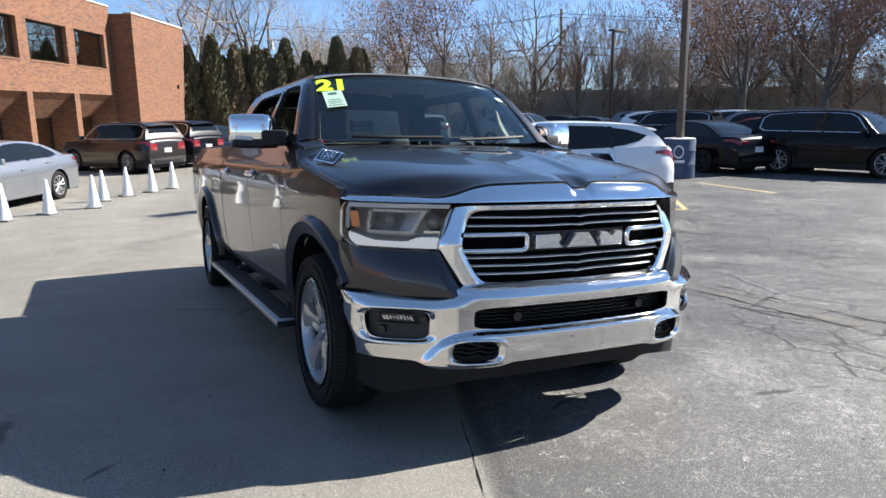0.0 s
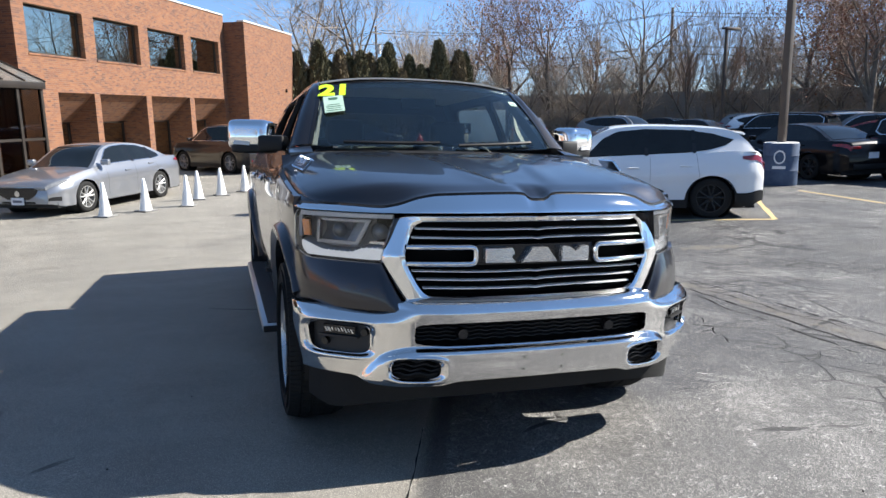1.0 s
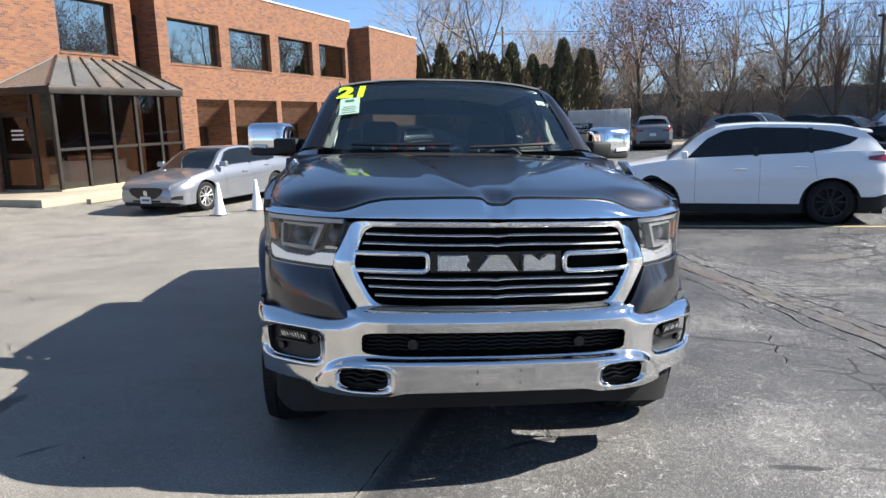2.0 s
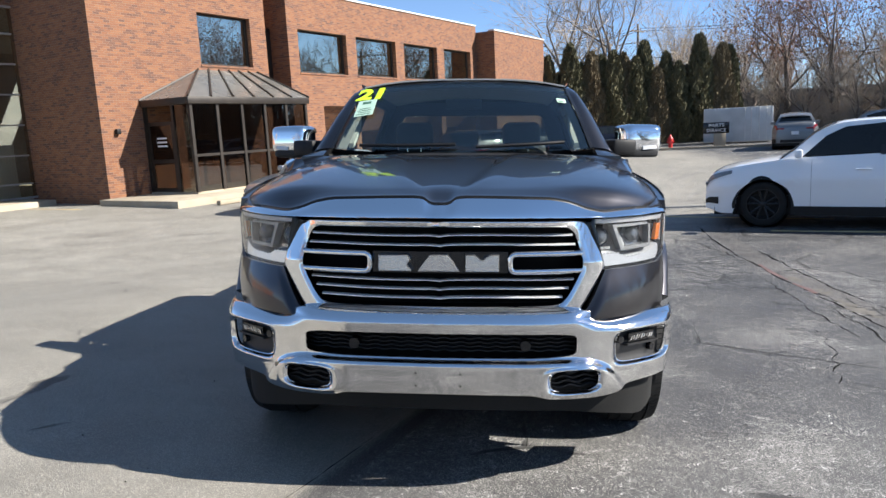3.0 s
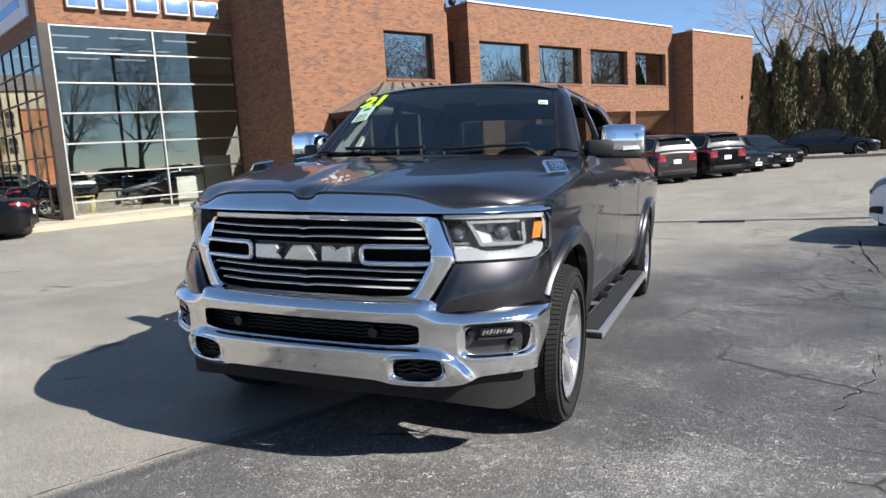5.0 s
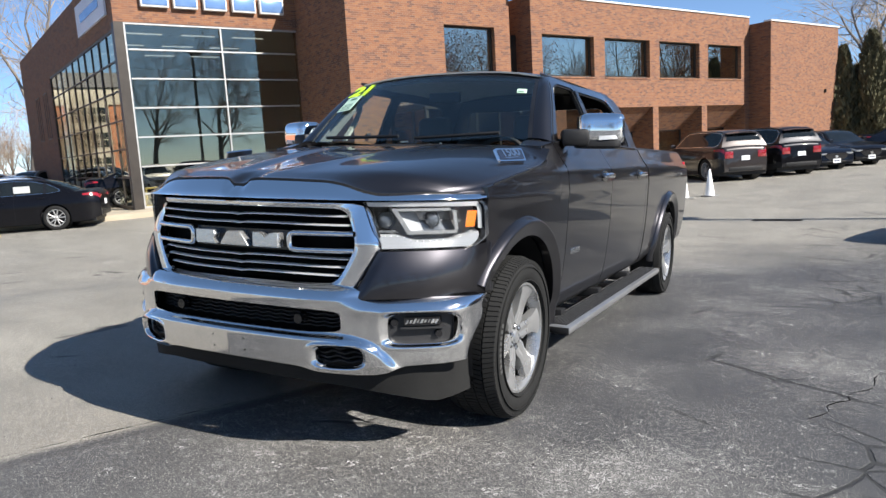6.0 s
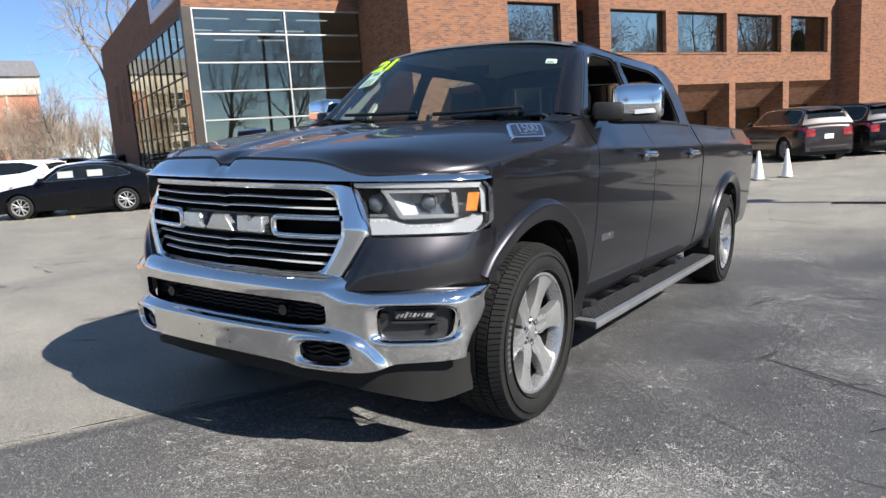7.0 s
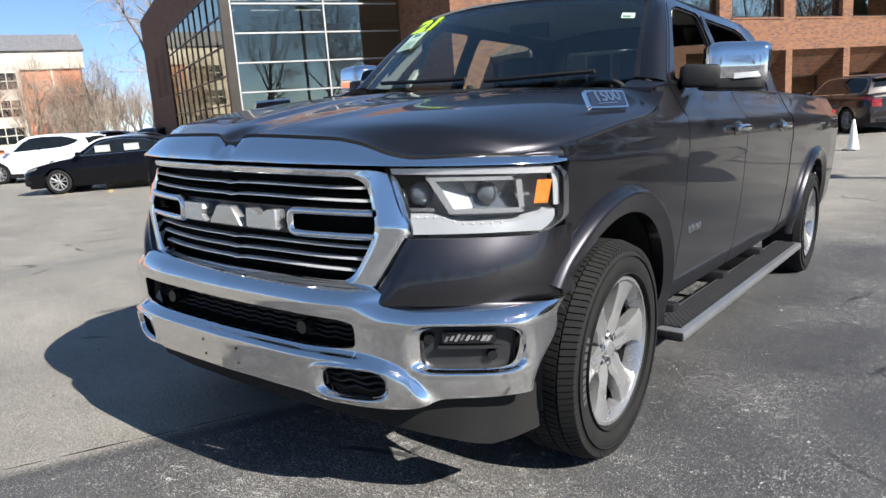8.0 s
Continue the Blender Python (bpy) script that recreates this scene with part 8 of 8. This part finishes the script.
def crack_path(a, b, rough, seed, step=0.09):
    r = random.Random(seed)
    pts = between(a, b, step)
    off, out = 0.0, []
    d = (Vector(b) - Vector(a)).normalized()
    for i, p in enumerate(pts):
        off = off * 0.86 + r.uniform(-rough, rough)
        out.append((p[0] - d.y * off, p[1] + d.x * off))
    return out


CRACKS = [((3.17, -1.2), (3.36, 8.6), 0.022, 0.022), ((3.54, -0.9), (3.66, 6.4), 0.026, 0.022), ((2.95, 0.1), (3.10, 3.0), 0.030, 0.014), ((3.45, 1.2), (6.8, 0.4), 0.035, 0.010), ((3.4, 2.6), (7.5, 3.2), 0.04, 0.010), ((2.1, 4.2), (3.3, 3.6), 0.04, 0.010), ((3.4, 0.1), (4.6, -0.9), 0.03, 0.010), ((1.6, 7.3), (3.2, 6.9), 0.04, 0.010),
          ((3.05, 4.3), (2.9, 1.8), 0.04, 0.012), ((3.3, 4.2), (3.5, 0.6), 0.05, 0.014), ((1.05, -0.28), (5.0, -0.15), 0.008, 0.003), ((2.2, 0.9), (3.2, 1.3), 0.04, 0.004),
          ((3.4, 4.9), (6.4, 3.0), 0.06, 0.012), ((4.1, 5.6), (4.6, 2.2), 0.06, 0.012), ((4.8, 5.0), (7.2, 2.0), 0.06, 0.012), ((3.0, 7.2), (3.4, 4.6), 0.05, 0.014), ((2.5, 6.4), (4.4, 6.1), 0.05, 0.010), ((2.2, 5.4), (3.6, 5.7), 0.05, 0.010), ((3.6, 3.5), (5.2, 3.3), 0.05, 0.010),
          ((-0.42, -0.5), (-1.4, -3.4), 0.006, 0.006), ((2.6, 2.0), (2.2, 0.6), 0.05, 0.009), ((5.6, 6.8), (9.8, 4.4), 0.05, 0.012), ((6.2, 1.2), (9.5, 3.6), 0.06, 0.012), ((-6.5, 9.8), (-1.2, 11.0), 0.04, 0.012), ((-9.5, 8.2), (-6.0, 9.9), 0.05, 0.012), ((-9, 4.0), (-3.2, 6.8), 0.05, 0.009), ((-7, 14), (-9, 8), 0.05, 0.010), ((1.0, 11.15), (4.2, 11.0), 0.03, 0.012)]
for i, (a, b, rough, w) in enumerate(CRACKS):
    o = part("asphalt_crack", strip(bmesh.new(), crack_path(a, b, rough * 0.8, i), w * 0.75, 0.003, 1.1), M_CRACK, None, smooth=False)
    tagged(o, "dark crack in the asphalt", "crack", "cracks in the asphalt", "structure")
r = random.Random(12)
for i in range(9):
    y0_ = -0.7 + i * 0.62 + r.uniform(-0.1, 0.1)
    x0_ = 3.25 + 0.02 * y0_ + r.uniform(0.02, 0.09)
    o = part("crumbled_joint", strip(bmesh.new(), crack_path((x0_, y0_), (x0_ + r.uniform(-0.03, 0.05), y0_ + r.uniform(0.25, 0.55)), 0.012, i + 70, 0.05), r.uniform(0.05, 0.10), 0.0035, 1.3), M_PATCH, None, smooth=False)
    tagged(o, "pale crumbled edge of a joint in the asphalt", "asphalt joint", "crumbled joint", "structure")
o = part("worn_patch", strip(bmesh.new(), crack_path((4.9, 5.15), (5.75, 4.95), 0.02, 91, 0.06), 0.17, 0.0035, 1.2), M_PATCH, None, smooth=False)
tagged(o, "pale worn patch in the asphalt", "patch", kind="structure")
for pts, w, mt_ in (([(3.35, 5.5), (3.3, 4.9), (3.3, 4.4)], 0.06, M_REDPAINT), ([(3.28, 4.2), (3.3, 3.85), (3.28, 3.6)], 0.05, M_REDPAINT)):
    o = part("paint_mark", strip(bmesh.new(), pts, w, 0.004, 0.6), mt_, None, smooth=False)
    tagged(o, "faded red paint mark on asphalt", "paint mark", kind="structure")
o = part("drain_patch", strip(bmesh.new(), between((0.95, 11.2), (1.8, 11.1), 0.1), 0.30, 0.004, 0.1), M_CRACK, None, smooth=False)
tagged(o, "long dark tar patch on asphalt", "patch", kind="structure")
bm = bmesh.new()
r = random.Random(9)
for i in range(60):
    x, y = r.uniform(-2.5, 3.0), r.uniform(-2.0, 0.4)
    s = r.uniform(0.002, 0.007)
    cyl(bm, (x, y, ground_z(x, y) - 0.002), (x, y, ground_z(x, y) + s * 0.8), s, s * 0.4, 5)
o = part("loose_gravel", bm, M_CRACK, None, smooth=False)
tagged(o, "loose dark grit on the asphalt", "gravel", kind="stuff")

# far brick building across the road
M_FARBRICK = surface("far_brick", (0.36, 0.13, 0.07), (0.46, 0.19, 0.11), 1.2, 0.9, bump=0.1)
M_CREAM = surface("cream_trim", (0.36, 0.335, 0.29), (0.44, 0.41, 0.36), 1, 0.8, bump=0.05)
M_SLATE = surface("grey_shingle", (0.10, 0.10, 0.11), (0.17, 0.17, 0.18), 3, 0.9, bump=0.2)
fb = empty("far_brick_building", pose(-80.5, 38.5, -0.4, 0, 0, 70), "three-storey red brick building with cream cornice and grey roof", "building")
part("wall", boxed(-60, 0, 0, 14, 0, 9.0), M_FARBRICK, fb, smooth=False)
part("cornice", boxed(-60.3, 0.3, -0.3, 14.3, 9.0, 11.0, bevel=0.05), M_CREAM, fb, "cream cornice band")
part("roof", prism(bmesh.new(), [(-0.6, 11.0), (14.6, 11.0), (10.0, 13.2), (4.0, 13.2)], -60.5, 0.5, "YZ"), M_SLATE, fb, "grey shingled roof", smooth=False)
for bx in (-8.5, -20.0, -31.5):
    part("window_bay", boxed(bx - 2.3, bx + 2.3, -0.35, 0.0, 0.6, 9.0), M_CREAM, fb, "cream stone bay", smooth=False)
    for z in (1.2, 4.1, 7.0):
        w = part("window", boxed(bx - 1.9, bx + 1.9, -0.42, -0.34, z, z + 1.7), M_CARGLASS, fb, smooth=False)
        for k in (-1.0, 0.0, 1.0):
            part("glazing_bar", boxed(bx + k * 0.95 - 0.05, bx + k * 0.95 + 0.05, -0.46, -0.41, z, z + 1.7), M_CREAM, w, smooth=False)
        part("glazing_bar", boxed(bx - 1.9, bx + 1.9, -0.465, -0.46, z + 0.8, z + 0.9), M_CREAM, w, smooth=False)
part("down_pipe", boxed(-3.2, -3.0, -0.15, 0, 0, 9.0), M_CREAM, fb, smooth=False)

# ---- trees ----
M_BARK = surface("grey_bark", (0.11, 0.092, 0.076), (0.20, 0.168, 0.14), 5, 0.95, bump=0.5, fine=30)
M_TWIG = surface("thin_twigs", (0.24, 0.195, 0.15), (0.38, 0.31, 0.24), 2, 0.95, bump=0.0)
M_TWIG_RED = surface("russet_twigs", (0.21, 0.14, 0.10), (0.33, 0.225, 0.16), 2, 0.95, bump=0.0)
M_DRYLEAF = surface("dry_oak_leaves", (0.17, 0.075, 0.045), (0.29, 0.14, 0.085), 1.5, 0.9, bump=0.0)
M_EVERGREEN = surface("arborvitae_leaves", (0.066, 0.064, 0.030), (0.135, 0.120, 0.062), 1.2, 0.9, bump=0.0)
M_BRONZED = surface("winter_bronzed_leaves", (0.105, 0.082, 0.044), (0.18, 0.138, 0.078), 1.2, 0.9, bump=0.0)


def grow(rnd, V, F, TV, TF, p, d, length, radius, level, spec, tips):
    steps = 5 if level == 0 else 4 if level < 3 else 3
    pts, radii = [p.copy()], [radius]
    q, dd = p.copy(), d.copy()
    end = radius * (0.45 if level < 3 else 0.3)
    for i in range(steps):
        wob = Vector((rnd.uniform(-1, 1), rnd.uniform(-1, 1), rnd.uniform(-1, 1))) * spec["wander"] * (0.5 if level == 0 else 1)
        dd = (dd + wob + Vector((0, 0, spec["lift"] * (0.4 if level else 0)))).normalized()
        q = q + dd * (length / steps)
        pts.append(q.copy())
        radii.append(radius + (end - radius) * (i + 1) / steps)
    if level < 2:
        tube(V, F, pts, radii, 7 if level == 0 else 5)
    else:
        tube(TV, TF, pts, radii, 3)
    if level >= spec["levels"]:
        tips.append(pts[-1])
        return
    count = spec["kids"][level]
    for k in range(count):
        t = rnd.uniform(spec["first"] if level == 0 else 0.25, 1.0)
        if k == 0:
            t = 1.0
        i = min(int(t * steps), steps - 1)
        f = t * steps - i
        o = pts[i].lerp(pts[i + 1], f)
        axis = (pts[i + 1] - pts[i]).normalized()
        side = axis.cross(Vector((rnd.uniform(-1, 1), rnd.uniform(-1, 1), rnd.uniform(-1, 1))))
        side = side.normalized() if side.length > 1e-6 else Vector((1, 0, 0))
        ang = radians(rnd.uniform(*spec["angle"])) * (0.45 if k == 0 else 1)
        nd_ = (axis * math.cos(ang) + side * math.sin(ang)).normalized()
        grow(rnd, V, F, TV, TF, o, nd_, length * rnd.uniform(*spec["shrink"]), max((radius + (end - radius) * t) * rnd.uniform(0.5, 0.7), spec["thin"]), level + 1, spec, tips)


def tree(seed, height, label, twig=None, leaves=0, spec=None, name="bare_tree"):
    rnd = random.Random(seed)
    sp = dict(levels=4, kids=(8, 6, 6, 4), angle=(28, 62), shrink=(0.50, 0.74), wander=0.15, lift=0.10, first=0.35, thin=0.010)
    sp.update(spec or {})
    V, F, TV, TF, tips = [], [], [], [], []
    grow(rnd, V, F, TV, TF, Vector((0, 0, -0.3)), Vector((rnd.uniform(-0.05, 0.05), rnd.uniform(-0.05, 0.05), 1)).normalized(), height * 0.48, height * 0.017 + 0.05, 0, sp, tips)
    t = empty(name, pose(0, 0, -50), label, "tree", "trees round the lot")
    put("trunk", mesh_of("trunk", V, F, [M_BARK]), t)
    put("crown", mesh_of("crown", TV, TF, [twig or M_TWIG], smooth=False), t, "bare twigs")
    if leaves:
        LV, LF = [], []
        for i in range(leaves):
            c = rnd.choice(tips) + Vector((rnd.gauss(0, 0.28), rnd.gauss(0, 0.28), rnd.gauss(0, 0.22)))
            a = Vector((rnd.uniform(-1, 1), rnd.uniform(-1, 1), rnd.uniform(-1, 1))).normalized() * rnd.uniform(0.05, 0.10)
            b = a.cross(Vector((rnd.uniform(-1, 1), rnd.uniform(-1, 1), rnd.uniform(-1, 1)))).normalized() * rnd.uniform(0.03, 0.07)
            k = len(LV)
            LV += [c - a, c + b, c + a, c - b]
            LF.append((k, k + 1, k + 2, k + 3))
        put("dry_leaves", mesh_of("dry_leaves", LV, LF, [M_DRYLEAF], smooth=False), t, "brown leaves still hanging")
    return t


def evergreen(seed, height):
    rnd = random.Random(seed)
    t = empty("arborvitae", pose(0, 0, -50), "tall dense dark evergreen in a hedge row", "tree", "evergreen hedge")
    put("trunk", mesh_of("trunk", *(lambda V, F: (tube(V, F, [Vector((0, 0, -0.2)), Vector((0, 0, height * 0.9))], [0.12, 0.02], 6), (V, F))[1])([], [])), t).data.materials.append(M_BARK)
    V, F = [], []
    prof = lambda k: (1.02 * (1 - k) ** 0.46 + 0.03) * (0.75 + 0.25 * min(k / 0.12, 1))
    n = 9000
    for i in range(n):
        k = rnd.random() ** 1.15
        ang = rnd.uniform(0, 2 * math.pi)
        lump = 1 + 0.16 * math.sin(3 * ang + k * 9 + seed) + 0.12 * math.sin(7 * ang - k * 23)
        rad = prof(k) * 0.95 * lump * rnd.uniform(0.72, 1.05)
        c = Vector((rad * math.cos(ang), rad * math.sin(ang), 0.15 + k * height + rnd.uniform(-0.1, 0.1)))
        up = (Vector((0.35 * math.cos(ang), 0.35 * math.sin(ang), 1)) + Vector((rnd.uniform(-0.4, 0.4), rnd.uniform(-0.4, 0.4), 0))).normalized() * rnd.uniform(0.10, 0.22)
        side = up.cross(Vector((rnd.uniform(-1, 1), rnd.uniform(-1, 1), rnd.uniform(-0.3, 0.3)))).normalized() * rnd.uniform(0.03, 0.07)
        b = len(V)
        V += [c - up * 0.6, c + side, c + up, c - side]
        F.append((b, b + 1, b + 2, b + 3))
    # inner mass that stops the light
    m = 14
    b = len(V)
    for i in range(9):
        k = i / 8
        for j in range(m):
            a = 2 * math.pi * j / m
            rr = prof(k) * 0.62 * (1 + 0.2 * math.sin(3 * a + k * 9 + seed))
            V.append(Vector((rr * math.cos(a), rr * math.sin(a), 0.1 + k * height * 0.96)))
    for i in range(8):
        for j in range(m):
            F.append((b + i * m + j, b + i * m + (j + 1) % m, b + (i + 1) * m + (j + 1) % m, b + (i + 1) * m + j))
    put("crown", mesh_of("crown", V, F, [M_EVERGREEN if seed % 2 else M_BRONZED], smooth=False), t)
    return t


KINDS = [
    tree(3, 14.0, "large bare deciduous tree with a spreading crown"),
    tree(8, 12.0, "bare deciduous tree with an open crown", spec=dict(angle=(22, 48), lift=0.16)),
    tree(12, 13.0, "bare oak with brown leaves still hanging", M_TWIG_RED, 3800),
    tree(21, 11.0, "bare russet-twigged tree with upright branches", M_TWIG_RED, 0, dict(angle=(14, 34), lift=0.22, first=0.15)),
    tree(34, 5.0, "bare brushy shrub at the lot's edge", M_TWIG, 0, dict(kids=(12, 6, 5, 4), first=0.05, angle=(20, 60)), "bare_shrub"),
]


def plant(kind, x, y, turn=0.0, scale=1.0):
    m = pose(x, y, ground_z(x, y), 0, 0, turn) @ Matrix.Diagonal((scale, scale, scale, 1))
    c = copy_thing(KINDS[kind], m)
    c.matrix_basis = m
    return c


def polar(deg, dist, cx=0.0, cy=-3.0):
    a = radians(deg)
    return cx + dist * math.sin(a), cy + dist * math.cos(a)


rt = random.Random(17)
# in view over the hedge, past the wall, and beyond the showroom
VIEW = [(0, 4, 58, 1.2), (0, 8.5, 55, 1.15), (1, 13, 60, 1.0), (0, 17, 66, 1.0), (2, 20.5, 58, 1.0), (2, 23.5, 54, 1.0), (1, 26.5, 60, 1.0), (0, 30.5, 57, 1.0), (3, 34.0, 55, 0.85), (3, 36.5, 57, 0.9), (1, 39, 62, 1.0), (2, 42, 56, 1.0), (2, 44.5, 58, 1.15), (0, 47, 60, 1.1), (2, 50, 55, 1.1), (2, 53, 58, 1.2), (0, 56, 56, 1.1), (2, 59, 55, 1.1), (1, 62, 54, 1.0), (2, 65, 54, 1.1), (2, 46, 46, 0.95), (2, 51.5, 47, 1.0), (2, 57.5, 47, 1.05),
        (0, -57.7, 58, 1.45), (3, -63.4, 66, 0.62), (3, -62.0, 70, 0.68), (1, -64.6, 72, 0.6), (4, -62.6, 60, 0.85), (4, -63.9, 62, 0.75), (4, -61.4, 62, 0.9), (3, -66.2, 58, 0.55), (1, -66, 70, 0.8), (3, -69, 64, 0.75), (0, -56, 75, 0.9), (1, -74, 70, 0.9), (0, -80, 66, 1.0)]
for k, deg, dist, sc in VIEW:
    x, y = polar(deg, dist)
    plant(k, x, y, rt.uniform(0, 360), sc)
for i in range(12):
    x, y = polar(-57.0 - i * 0.75 + rt.uniform(-0.3, 0.3), rt.uniform(66, 92))
    plant(rt.choice((3, 1, 0, 4)), x, y, rt.uniform(0, 360), rt.uniform(0.5, 0.75))
# a second, farther line that closes the woods
for i in range(17):
    x, y = polar(0 + i * 4.1 + rt.uniform(-0.8, 0.8), rt.uniform(74, 98))
    plant(rt.choice((0, 1, 3, 2)), x, y, rt.uniform(0, 360), rt.uniform(0.75, 1.0))
for i in range(9):
    x, y = polar(-60 - i * 1.1, rt.uniform(95, 130))
    plant(rt.choice((0, 1, 3)), x, y, rt.uniform(0, 360), rt.uniform(0.7, 1.0))
# brush along the wall and behind the container
for i in range(30):
    x, y = polar(13 + i * 1.75 + rt.uniform(-0.5, 0.5), rt.uniform(52, 60))
    plant(4, x, y, rt.uniform(0, 360), rt.uniform(0.8, 1.5))
for i in range(20):
    x, y = polar(11 + i * 2.9 + rt.uniform(-0.8, 0.8), rt.uniform(64, 78))
    plant(4, x, y, rt.uniform(0, 360), rt.uniform(1.2, 1.8))
# across the lot behind the camera: seen in glass, chrome and paint
for i in range(17):
    x, y = polar(76 + i * 11 + rt.uniform(-3, 3), rt.uniform(44, 56))
    plant(rt.choice((0, 0, 1, 2)), x, y, rt.uniform(0, 360), rt.uniform(1.1, 1.45))

ever = [evergreen(1, 5.8), evergreen(2, 5.4), evergreen(5, 6.0)]
for i in range(24):
    x = -1.6 + i * 0.70
    y = 43.2 + 0.085 * i + 0.5 * (i % 2) + rt.uniform(-0.25, 0.25)
    sc = rt.uniform(0.86, 1.12)
    m = pose(x, y, ground_z(x, y), 0, 0, rt.uniform(0, 360)) @ Matrix.Diagonal((sc * 0.95, sc * 0.95, sc, 1))
    c = copy_thing(ever[i % 3], m)
    c.matrix_basis = m
for o in KINDS + ever:
    for ch in list(o.children):
        bpy.data.objects.remove(ch)
    bpy.data.objects.remove(o)
